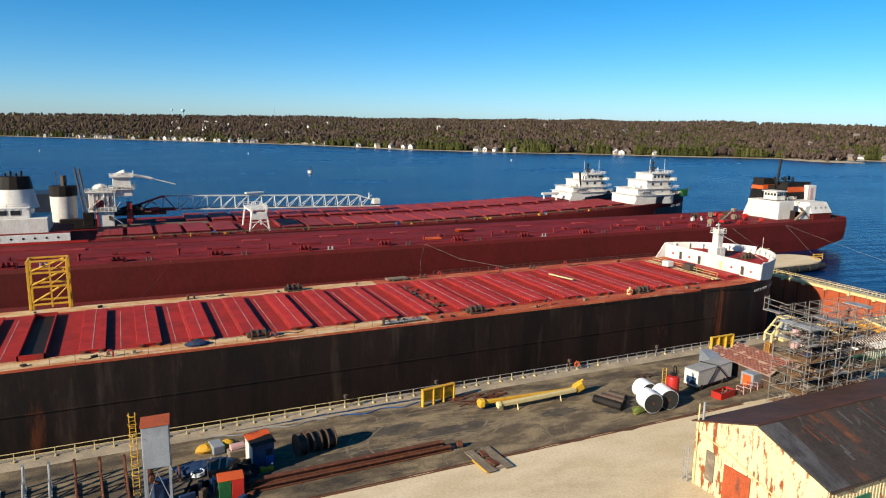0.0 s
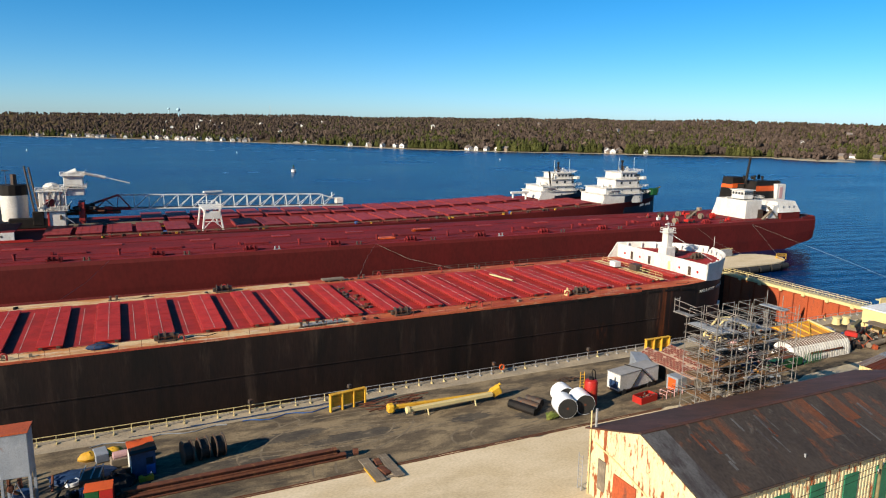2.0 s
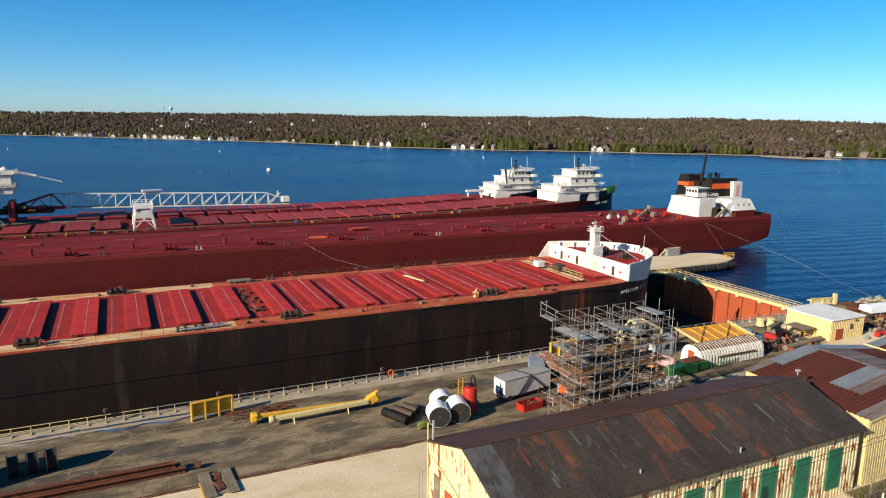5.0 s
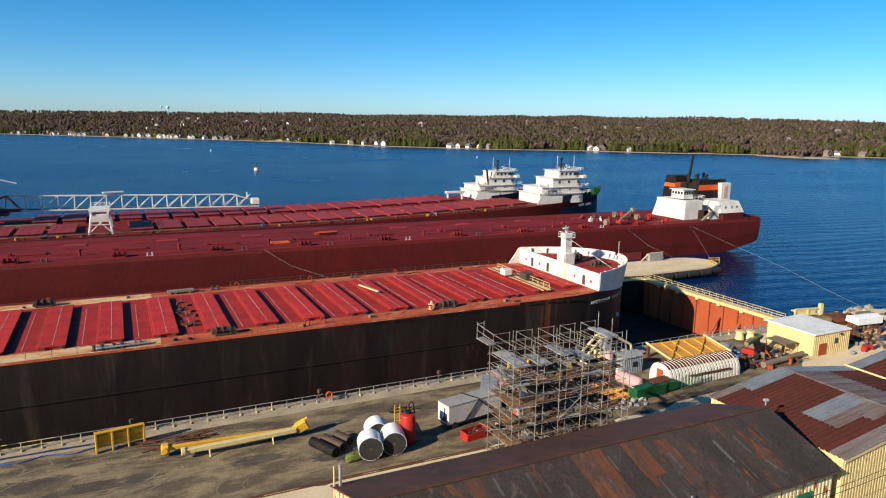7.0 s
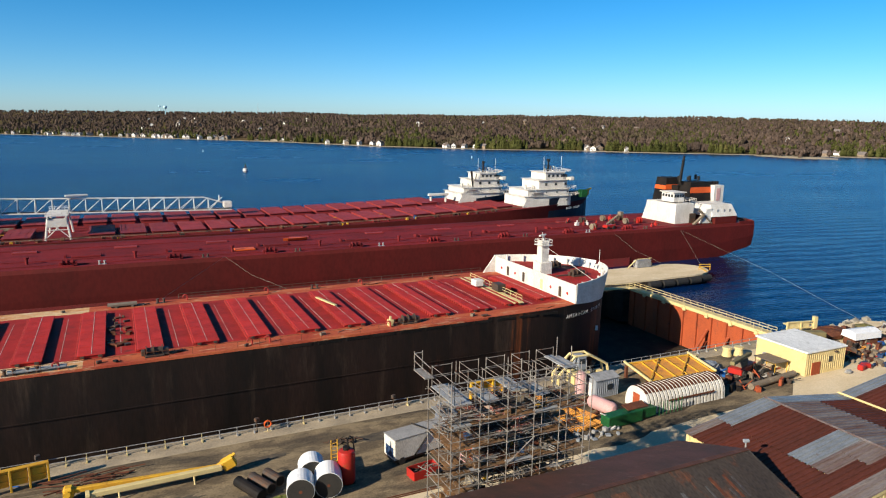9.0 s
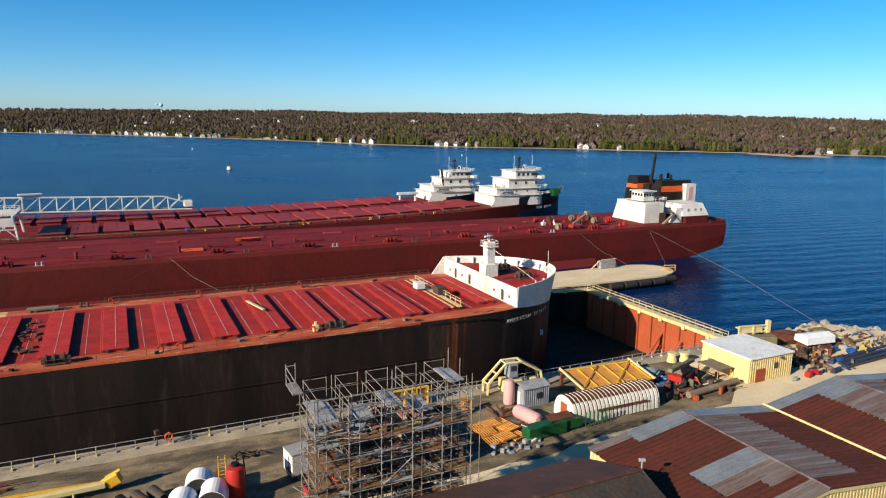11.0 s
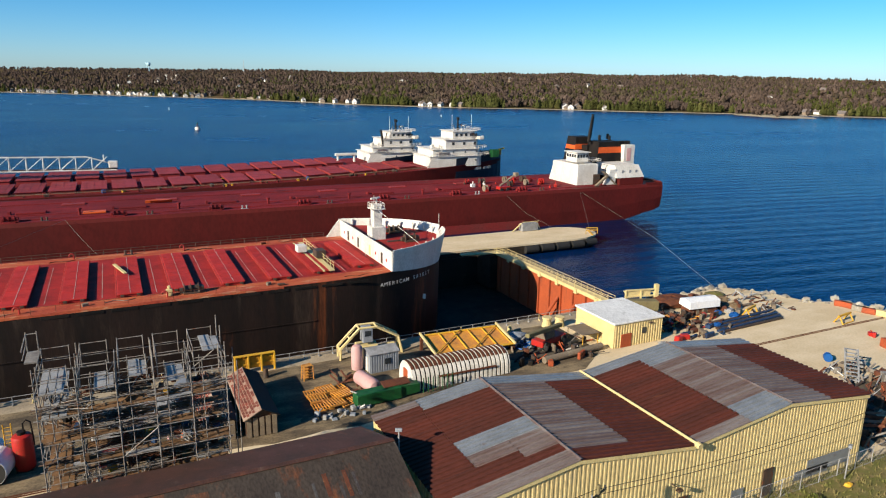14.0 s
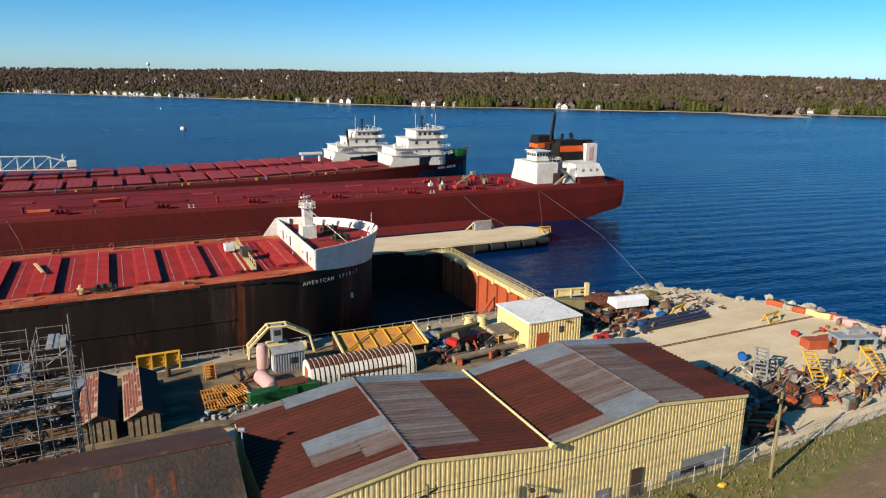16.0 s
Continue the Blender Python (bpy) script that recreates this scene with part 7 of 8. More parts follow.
for i in range(7):
    o = thing("plate_stand", "upright steel stand holding plate edges", "stand", "plate stands", -13.0 + i * 2.45, 79.0 - i * 0.45, 0, 4)
    m = M_steel if i < 3 else M_rust
    part("post", S().box((0, 0, 1.7), (0.28, 0.28, 3.4)).box((0.0, -2.2, 1.2), (0.24, 0.24, 2.4)), m, o)
    part("arm", S().rod((0, 0, 3.2), (0, -2.3, 0.4), 0.12).rod((0, -2.2, 2.2), (0, -4.6, 0.2), 0.12), m, o)
    part("foot", S().box((0, -1.6, 0.1), (0.3, 5.0, 0.2)), m, o)
solo("plinth", S().box((0.4, 68.8, 0.35), (5.5, 3.5, 0.7), -4, 0.1), M_conc, "low concrete plinth under the hopper", "plinth")
solo("tarpaulin", S().blob((7.2, 76.6, 0.25), 1.6, (2.2, 1.0, 0.32), 12, 0.5, 7, 12), M_navy, "dark blue-black tarpaulin heaped on the ground", "tarpaulin", "dark tarpaulins")
solo("tarpaulin", S().blob((11.2, 72.8, 0.5), 1.5, (1.0, 1.5, 0.6), 14, 0.5, 7, 12), M_black, "black tarpaulin thrown over a machine", "tarpaulin", "dark tarpaulins")
skip = thing("anchor_winch", "rusty pale winch base with steel lugs", "winch", "", 11.4, 78.2, 0, 8)
part("base", S().box((0, 0, 0.5), (2.2, 1.3, 1.0), 0, 0.1), M_timber, skip)
part("drum", S().rod((-0.8, 0, 1.2), (0.8, 0, 1.2), 0.5, 12), M_pink, skip)
part("hook", S().rod((0.9, -1.2, 0.1), (0.9, -0.6, 1.0), 0.12, 6), M_rust, skip)
rnd = random.Random(29)
heap("scrap_piece", "dark machine part stored beside the hopper", "scrap", 44, 4.4, 13.0, 67.5, 75.0, (M_black, M_dark_steel, M_navy, M_black, M_rust), 2.4, 1.5, "stores by the hopper", 0.4)
rnd = random.Random(31)
sh = S()
for k in range(5):
    p = [(rnd_range(rnd, 12, 36) + i * 2.4, 85.4 + rnd_range(rnd, -0.35, 0.35), 0.08) for i in range(6)]
    p = sorted(p)
    sh.path(p, 0.035, 4)
solo("hose", sh, M_navy, "thin blue hose trailing along the dock edge", "hose")
solo("hose_tangle", S().path([(73.0 + 1.2 * math.sin(k * 1.7) + k * 0.12, 79.6 + 0.9 * math.cos(k * 2.3), 0.15 + 0.3 * abs(math.sin(k))) for k in range(26)], 0.06, 4), M_dark_steel, "tangle of dark hose on the dirt", "hose")

# ---- scaffold block ----
sc = thing("scaffold", "tall block of galvanised scaffolding with plank decks", "scaffold")
XS = [76.0, 78.8, 81.6, 84.4, 87.2, 90.0]
YS = [52.6, 55.0, 57.4]
ZT = {0: 17.0, 1: 17.2, 2: 16.6, 3: 17.2, 4: 16.4, 5: 18.0}
LV = [2.2, 4.4, 6.6, 8.8, 11.0, 13.2, 15.2]
rnd = random.Random(77)
for i, x in enumerate(XS):
    for j, y in enumerate(YS):
        part("standard", S().rod((x, y, 0), (x, y, ZT[i] + rnd_range(rnd, -0.6, 0.7)), 0.05, 5), M_scaf, sc)
        if j < 2:
            part("standard", S().rod((x + 0.95, y + 0.15, 0), (x + 0.95, y + 0.15, 16.0 + rnd_range(rnd, -0.6, 0.6)), 0.045, 5), M_scaf, sc)
for z in LV:
    for y in YS:
        part("ledger", S().rod((XS[0] - 0.3, y, z), (XS[-1] + 0.3, y, z), 0.045, 4).rod((XS[0] - 0.3, y, z + 1.0), (XS[-1] + 0.3, y, z + 1.0), 0.035, 4), M_scaf, sc)
    for x in XS:
        part("transom", S().rod((x, YS[0] - 0.3, z + 0.05), (x, YS[-1] + 0.3, z + 0.05), 0.045, 4).rod((x, YS[0] - 0.3, z + 1.05), (x, YS[-1] + 0.3, z + 1.05), 0.035, 4), M_scaf, sc)
for i in range(5):
    for z in LV[:-1]:
        if rnd.random() < 0.25:
            part("diagonal", S().rod((XS[i], YS[rnd.choice((0, 2))], z), (XS[i + 1], YS[rnd.choice((0, 2))], z + 2.1), 0.05, 4), M_scaf, sc)
        for b in range(2):
            if rnd.random() < 0.8:
                n = rnd.choice((2, 3, 4))
                for k in range(n):
                    yk = YS[b] + 0.3 + k * 0.55
                    part("board", S().box(((XS[i] + XS[i + 1]) / 2 + rnd_range(rnd, -0.2, 0.2), yk, z + 0.12), (2.7, 0.42, 0.08), rnd_range(rnd, -4, 4)), M_plank if rnd.random() < 0.85 else M_deckplate, sc)
for z in LV:
    for k in range(3):
        part("board", S().box((76.5 + k * 0.6, 55.0, z + 0.14), (0.5, 4.9, 0.08)), M_plank if z < 13 else M_deckplate, sc)
for x, z in ((77.2, 15.3), (80.4, 14.6), (83.0, 15.3), (85.8, 14.4), (88.8, 16.6)):
    part("deck_board", S().box((x, 55.4, z), (0.9, 3.6, 0.1)).box((x + 0.75, 55.2, z), (0.5, 3.0, 0.1)), M_deckplate, sc)
part("cantilever", S().box((75.6, 57.6, 16.6), (0.9, 2.6, 0.12)).rod((75.2, 58.8, 16.6), (75.2, 58.8, 18.4), 0.05).rod((76.0, 58.8, 16.6), (76.0, 58.8, 18.4), 0.05).rod((75.2, 58.8, 18.2), (76.0, 58.8, 18.2), 0.05).rod((75.2, 58.8, 18.2), (75.2, 55.2, 18.0), 0.05).rod((75.2, 58.8, 17.5), (75.2, 55.2, 17.3), 0.05), M_scaf, sc)
stores = [(S(), M_scaf), (S(), M_rust), (S(), M_dark_steel)]
for i in range(170):
    x, y, z = rnd_range(rnd, 76.6, 89.4), rnd_range(rnd, 52.9, 57.0), rnd.choice(LV[:6])
    bundle = stores[rnd.choice((0, 0, 1, 2, 2))][0]
    turn = rnd.choice((0.0, 0.0, 1.57)) + rnd_range(rnd, -0.25, 0.25)
    for k in range(rnd.choice((5, 7, 9))):
        ln, ox, oz = rnd_range(rnd, 0.5, 1.3), rnd_range(rnd, -0.4, 0.4), rnd_range(rnd, 0.2, 0.75)
        c, q = math.cos(turn + rnd_range(rnd, -0.2, 0.2)), math.sin(turn + rnd_range(rnd, -0.2, 0.2))
        bundle.rod((x - c * ln + q * ox, y - q * ln * 0.8 - c * ox, z + oz), (x + c * ln + q * ox, y + q * ln * 0.8 - c * ox, z + oz + rnd_range(rnd, -0.15, 0.25)), rnd_range(rnd, 0.03, 0.05), 4)
for sh, m in stores:
    tagged(part("tube_stack", sh, m, sc), "bundles of loose tubes on the decks", kind="stuff")
for i in range(46):
    x, y, z = rnd_range(rnd, 76.6, 89.4), rnd_range(rnd, 52.8, 57.0), rnd.choice(LV[:6])
    part("stored_gear", S().box((x, y, z + 0.36), (rnd_range(rnd, 0.4, 1.0), rnd_range(rnd, 0.3, 0.7), rnd_range(rnd, 0.25, 0.5)), rnd_range(rnd, 0, 90), 0.04), rnd.choice((M_rust, M_dark_steel, M_black, M_plank, M_navy)) if i % 15 else M_yellow, sc)
for i in range(120):
    x, y, z = rnd_range(rnd, 76.3, 88.8), rnd_range(rnd, 52.8, 57.0), rnd.choice(LV[:6])
    part("spare_tube", S().rod((x, y, z + 0.3), (x + rnd_range(rnd, -1.8, 1.8), y + rnd_range(rnd, -1.4, 1.4), z + rnd_range(rnd, 0.3, 0.9)), 0.04, 4), M_scaf, sc)
for i in range(5):
    for y0 in (52.7, 57.3):
        part("guard_frame", S().rod((XS[i] + 0.3, y0, 15.3), (XS[i] + 0.3, y0, 17.4), 0.04, 4).rod((XS[i] + 2.3, y0, 15.3), (XS[i] + 2.3, y0, 17.4), 0.04, 4).rod((XS[i] + 0.3, y0, 17.3), (XS[i] + 2.3, y0, 17.3), 0.035, 4).rod((XS[i] + 0.3, y0, 16.4), (XS[i] + 2.3, y0, 16.4), 0.035, 4), M_scaf, sc)
    part("guard_frame", S().rod((XS[i] + 0.3, 52.7, 17.3), (XS[i] + 0.3, 57.3, 17.3), 0.035, 4).rod((XS[i] + 0.3, 52.7, 16.4), (XS[i] + 0.3, 57.3, 16.4), 0.035, 4), M_scaf, sc)

# ---- stores between the huts and the hall ----
gm = thing("green_machine", "long green steel machine frame", "machine", "", 107.0, 69.0, 0, 3)
part("body", S().box((3, 0.8, 0.9), (6, 1.6, 1.6), 0, 0.1), M_machine_green, gm)
part("trough", S().slab([(5.5, 0.2), (8.6, 0.4), (8.6, 1.5), (5.5, 1.7)], 0.2, 2.2), M_machine_green, gm)
part("lid", S().box((5.6, 1.2, 1.9), (3.6, 1.4, 0.12), 0, 0.03, (12, 0, 0)), M_rust, gm)
for k in range(7):
    part("rail", S().rod((9.0 + k * 0.7, 0, 0.2), (9.0 + k * 0.7, 0, 2.2), 0.06, 5), M_machine_green, gm)
part("arm", S().rod((-0.4, 1.2, 2.0), (1.6, 0.4, 1.0), 0.09), M_white, gm)
pt = thing("pressure_tank", "faded pink pressure tank lying on the ground", "tank", "", 110.4, 71.8, 0, 12)
part("shell", S().loft([[(r * math.cos(6.2832 * j / 16), y, 1.0 + r * math.sin(6.2832 * j / 16)) for j in range(16)] for r, y in ((0.2, -0.1), (0.7, 0.1), (0.95, 0.5), (0.95, 4.0), (0.7, 4.4), (0.2, 4.6))]), M_pink, pt, "", True)
part("saddle", S().box((0, 1, 0.2), (1.4, 0.3, 0.4)).box((0, 3.5, 0.2), (1.4, 0.3, 0.4)), M_rust, pt)
pt2 = thing("pressure_tank", "faded pink pressure tank standing upright", "tank", "", 110.7, 80.0)
part("shell", S().loft([[(r * math.cos(6.2832 * j / 16), r * math.sin(6.2832 * j / 16), z) for j in range(16)] for r, z in ((0.75, 0.2), (0.8, 0.5), (0.8, 3.2), (0.55, 3.6), (0.1, 3.75))]), M_pink, pt2, "", True)
sk = thing("site_office", "small grey ribbed metal shack with a pitched roof", "shack", "", 113.9, 79.4, 0, 2)
part("wall", ribbed_wall_x(S(), -2.1, 2.1, -1.35, 0, lambda x: 2.7, 0.36, 0.05), M_grey_paint, sk)
part("wall", S().box((0, 0, 1.35), (4.1, 2.6, 2.7)), M_grey_paint, sk)
part("roof", S().slab([(-1.5, 2.65), (0, 3.2), (1.5, 2.65), (1.5, 2.75), (0, 3.32), (-1.5, 2.75)], -2.25, 2.25, 'x'), M_steel, sk)
part("window", S().box((0.5, -1.44, 1.5), (0.9, 0.06, 0.8)), M_glass, sk)
part("door", S().box((-2.08, 0, 1.05), (0.08, 0.9, 2.0)), M_white, sk)
ga = thing("crane_cab", "pale yellow slewing frame with a grey cab at the dock edge", "crane", "", 113.6, 83.8, 0, -4)
part("frame", S().path([(-4.0, 0, 0), (-4.0, 0, 1.6), (-1.2, 0, 4.4), (1.4, 0, 4.4), (4.6, 0, 2.6), (5.2, 0, 0)], 0.22).path([(-4.0, 1.6, 0), (-4.0, 1.6, 1.6), (-1.2, 1.6, 4.4), (1.4, 1.6, 4.4), (4.6, 1.6, 2.6), (5.2, 1.6, 0)], 0.22), M_pale_yellow, ga)
for x, z in ((-4, 1.6), (-2.6, 3.0), (-1.2, 4.4), (1.4, 4.4), (3.0, 3.5), (4.6, 2.6)):
    part("cross_bar", S().rod((x, 0, z), (x, 1.6, z), 0.14), M_pale_yellow, ga)
part("cab", S().box((0, 0.6, 3.3), (1.5, 1.6, 2.2), 0, 0.08), M_grey_paint, ga)
part("window", S().box((0, -0.22, 3.6), (0.9, 0.06, 0.8)), M_glass, ga)
part("base", S().box((0, 0.7, 0.9), (3.0, 2.2, 1.8), 0, 0.1), M_pale_yellow, ga)
part("drum", S().rod((3.2, 0.8, 0.8), (4.2, 0.8, 0.8), 0.7, 12), M_pale_yellow, ga)
yf = thing("platform_frame", "large orange-yellow lattice platform leaning on end stands", "platform", "", 121.2, 77.6, 0, -3)
part("deck", S().slab([(0.0, 1.1), (5.6, 1.9), (5.6, 2.02), (0.0, 1.22)], 0.4, 12.8, 'x'), M_orange_deck, yf, "orange planked deck")
for k in range(6):
    part("rib", S().slab([(0.0, 1.25), (5.6, 2.05), (5.6, 2.25), (0.0, 1.45)], 0.6 + k * 2.35, 0.74 + k * 2.35, 'x'), M_yellow, yf)
part("edge", S().rod((0.3, 0, 1.3), (13, 0, 1.3), 0.18).rod((0.3, 5.6, 2.1), (13, 5.6, 2.1), 0.18).rod((0.6, 0.1, 1.5), (6.5, 5.5, 2.3), 0.1).rod((6.5, 0.1, 1.5), (12.6, 5.5, 2.3), 0.1), M_yellow, yf)
for x in (0.2, 12.8):
    part("end_beam", S().box((x, 2.8, 1.95), (0.32, 6.6, 0.32), 0, 0.05, (8, 0, 0)), M_pale_yellow, yf)
    part("leg", S().box((x, 0.3, 0.6), (0.4, 0.4, 1.2)), M_rust, yf)
    part("leg", S().box((x, 5.4, 0.95), (0.4, 0.4, 1.9)), M_rust, yf)
rnd = random.Random(55)


for k in range(9):
    o = thing("grating", "orange rusty grating stacked on the ground", "grating", "gratings", 103.2 + (k % 3) * 1.6, 71.0 + (k // 3) * 1.9, 0.1 + 0.3 * (k % 2), 8 * (k % 3))
    for j in range(7):
        part("bar", S().box((j * 0.36 - 1.1, 0, 0.15), (0.08, 2.0, 0.14)), M_orange_deck, o)
    part("frame", S().box((0, -1, 0.15), (2.4, 0.1, 0.2)).box((0, 1, 0.15), (2.4, 0.1, 0.2)).box((0, 0, 0.1), (2.4, 0.1, 0.1)), M_orange_deck, o)
heap("bracket", "grey steel bracket among stored parts", "bracket", 22, 101.5, 108.5, 67.4, 69.4, (M_steel, M_grey_paint, M_steel), 1.0, 0.7, "grey brackets", 0.3)
heap("rusty_tube", "rusty tube in a stack", "pipe", 16, 106.6, 109.2, 73.5, 79, (M_rust,), 3.5, 0.7, "rusty tubes", 1.0)
yst = thing("cable_stand", "orange wire-frame stand by the dock", "stand", "", 103.8, 79.4, 0, 10)
part("frame", S().path([(-0.7, 0, 0), (-0.6, 0, 2.0), (0.6, 0, 2.0), (0.7, 0, 0)], 0.07).path([(-0.7, 0.9, 0), (-0.6, 0.9, 2.0), (0.6, 0.9, 2.0), (0.7, 0.9, 0)], 0.07), M_orange_deck, yst)
for k in range(5):
    part("shelf", S().box((0, 0.45, 0.3 + k * 0.4), (1.3, 0.9, 0.05)), M_orange_deck, yst)
solo("bollard", S().rod((98.8, 82.6, 0), (98.8, 82.6, 1.3), 0.4, 12, 0.3), M_dark_steel, "dark mooring bollard beside the dock", "bollard", "dock bollards")
solo("bollard", S().rod((137.5, 84.0, 0), (137.5, 84.0, 1.1), 0.4, 12, 0.3), M_pale_yellow, "yellow mooring bollard beside the dock", "bollard", "dock bollards")
for x, y, m in ((146.6, 83.3, M_pale_yellow), (144.6, 84.0, M_pale_yellow)):
    solo("capstan", S().rod((x, y, 0), (x, y, 1.3), 0.85, 14, 0.6).rod((x, y, 1.3), (x, y, 1.6), 0.8, 14), m, "pale yellow capstan at the dock corner", "capstan", "capstans")
# telehandler and boats of scrap beside the yellow building
tl = thing("crane_carrier", "old red and cream crane carrier with a long pale boom", "mobile crane", "", 140.2, 77.0, 0, 20)
part("chassis", S().box((0, 0, 1.0), (6.0, 2.2, 0.9), 0, 0.1), M_red, tl)
part("cab", S().box((-0.6, 0.2, 2.0), (2.4, 1.8, 1.3), 0, 0.15), M_timber, tl)
part("boom", S().box((-1.8, -0.4, 3.0), (10.0, 0.7, 0.6), 6, 0.08, (0, 6, 0)), M_pole, tl)
for x in (-2.1, 2.1):
    for y in (-1.1, 1.1):
        w3 = part("wheel", S().rod((x, y - 0.25, 0.7), (x, y + 0.25, 0.7), 0.7, 14), M_rubber, tl)
        part("rim", S().rod((x, y - 0.28, 0.7), (x, y + 0.28, 0.7), 0.32, 10), M_timber, w3)
heap("scrap_piece", "rusty machine part stored on the ground", "scrap", 46, 131.5, 146.5, 70.5, 76.5, (M_rust, M_gate, M_dark_steel, M_rubber, M_timber, M_scaf, M_black), 2.6, 1.3, "scrap by the hall")
heap("scrap_piece", "dark steel part leaning in the store yard", "scrap", 22, 131.5, 138.5, 76.0, 82.5, (M_navy, M_dark_steel, M_steel, M_grey_paint, M_blue), 3.0, 1.2, "scrap by the hall")
solo("water_pipe", S().rod((135.5, 71.2, 0.6), (146.5, 72.4, 0.6), 0.5, 14), M_timber, "long timber-brown pipe on the ground", "pipe")
solo("dinghy", S().blob((136.2, 80.6, 0.6), 1.6, (1.6, 0.8, 0.5), 9, 0.2, 6, 10), M_grey_paint, "grey covered boat on the quay", "boat")

# ---- spit at the far corner ----
solo("steel_trestle", S().box((161.8, 82.5, 1.9), (7.6, 1.8, 1.7), -24, 0.1), M_pole, "long olive box beam on blocks", "beam")
fr = thing("hauling_machine", "pale yellow winch frame at the water's edge", "frame", "", 166.6, 86.6, 0, -12)
part("frame", S().box((0, 0, 1.6), (6.0, 0.25, 0.25)).box((0, 0, 2.8), (6.0, 0.25, 0.25)).box((-3, 0, 1.4), (0.3, 0.3, 2.8)).box((3, 0, 1.8), (0.7, 0.7, 3.8)).box((0, 0.9, 2.2), (5.4, 1.4, 0.2)).box((0, 0, 1.4), (0.3, 0.3, 2.8)), M_pale_yellow, fr)
part("panel", S().box((-0.4, 0.1, 2.2), (4.6, 0.12, 1.0)), M_pale_yellow, fr)
tp = thing("tarped_stack", "stack covered by a taut white tarpaulin", "stack", "", 173.4, 79.3, 0, -6)
part("stack", S().box((0, 0, 0.8), (6.0, 2.2, 1.6), 0, 0.05), M_rust, tp)
part("tarp", S().slab([(-1.5, 1.2), (-1.4, 2.4), (0, 2.8), (1.3, 2.5), (1.5, 1.4)], -3.2, 3.2, 'x'), M_white_plain, tp, "white tarpaulin")
for x, y, s in ((175.0, 76.6, 0.7), (176.6, 74.6, 0.8), (170.4, 72.4, 0.6)):
    solo("tarpaulin", S().blob((x, y, 0.5), s, (1.4, 0.9, 0.6), int(x), 0.5, 5, 9), M_blue, "crumpled bright blue tarpaulin", "tarpaulin", "blue tarps")
for k in range(7):
    solo("long_pipe", S().rod((168.5 + k * 0.4, 70.0 + k * 0.62, 0.22), (184.0 + k * 0.3, 70.8 + k * 0.62, 0.22 + (0.25 if k % 2 else 0)), 0.2, 8), M_navy if k % 2 else M_dark_steel, "long dark pipe stored on the sand", "pipe", "long pipes")
solo("rust_sheet", S().blob((171.5, 84.2, 0.8), 3.4, (1.3, 0.8, 0.3), 3, 0.3, 6, 12), M_rust, "heap of rust-brown steel plate", "plate")
heap("scrap_piece", "rusty steel piece in the corner store", "scrap", 60, 159.5, 172.0, 72.5, 80.5, (M_rust, M_rust, M_red, M_orange_deck, M_dark_steel, M_timber), 2.6, 1.0, "corner scrap")
heap("scrap_piece", "tangled grey steel tubes near the water", "scrap", 60, 177.0, 191.0, 72.5, 84.0, (M_steel, M_timber, M_dark_steel, M_rust, M_steel), 3.4, 0.9, "corner scrap", 0.75)
solo("red_drums", S().box((159.6, 70.0, 0.5), (1.2, 0.9, 0.9), 12, 0.12), M_red, "red fuel can by the yellow building", "can", "red cans")
solo("red_drums", S().box((161.3, 70.4, 0.45), (1.4, 0.9, 0.8), -20, 0.12), M_red, "red fuel can by the yellow building", "can", "red cans")
solo("wheelbarrow", S().blob((156.2, 69.9, 0.3), 0.6, (1.3, 0.8, 0.6), 2, 0.3), M_steel, "grey barrow tub on the ground", "barrow")
for x, y, rz in ((180.6, 74.6, 20), (192.6, 65.6, 8)):
    o = thing("saw_horse", "yellow steel trestle on the sand", "trestle", "yellow trestles", x, y, 0, rz)
    part("beam", S().box((0, 0, 1.3), (4.0, 0.3, 0.3)), M_yellow, o)
    for sx in (-1.7, 1.7):
        part("leg", S().rod((sx, -0.8, 0), (sx, 0, 1.3), 0.12).rod((sx, 0.8, 0), (sx, 0, 1.3), 0.12), M_yellow, o)
    part("foot", S().rod((-1.7, -0.8, 0.1), (1.7, -0.8, 0.1), 0.1), M_yellow, o)
rnd = random.Random(14)
sh = S()
line = [Vector(p) for p in YARD[2:14]]
for a, b in zip(line, line[1:]):
    n = int((b - a).length / 0.55)
    for i in range(n):
        p = a.lerp(b, i / n) + Vector((rnd_range(rnd, -1.2, 1.2), rnd_range(rnd, -1.0, 1.4)))
        sh.blob((p.x, p.y, rnd_range(rnd, -1.6, 0.25)), rnd_range(rnd, 0.35, 0.95), (1.2, 1, 0.8), rnd.random(), 0.6, 3, 5)
tagged(new("riprap", sh.data("riprap", M_stone)), "pale broken stone along the water's edge", "stones", kind="stuff")
rnd = random.Random(15)
for i in range(16):
    t = i / 15
    x, y = 199.5 + 5.0 * t + rnd_range(rnd, -0.6, 0.6), 72.0 - 18 * t + rnd_range(rnd, -0.7, 0.7)
    solo("edge_block", S().box((x, y, 0.5), (2.2, 1.0, 1.0), rnd_range(rnd, -80, -50), 0.12), rnd.choice((M_pink, M_gate, M_stone, M_pale_yellow)), "painted concrete block along the shore", "block", "edge blocks")
o = thing("bin", "rust-red steel skip on the sand", "bin", "", 188.6, 54.6, 0, -18)
part("shell", S().box((0, 0, 0.7), (3.4, 2.2, 1.4), 0, 0.1).box((3.0, 1.2, 0.6), (2.4, 1.8, 1.2), 8, 0.1), M_gate, o)
o = thing("work_table", "grey steel work table on four legs", "table", "", 193.6, 52.0, 0, -22)
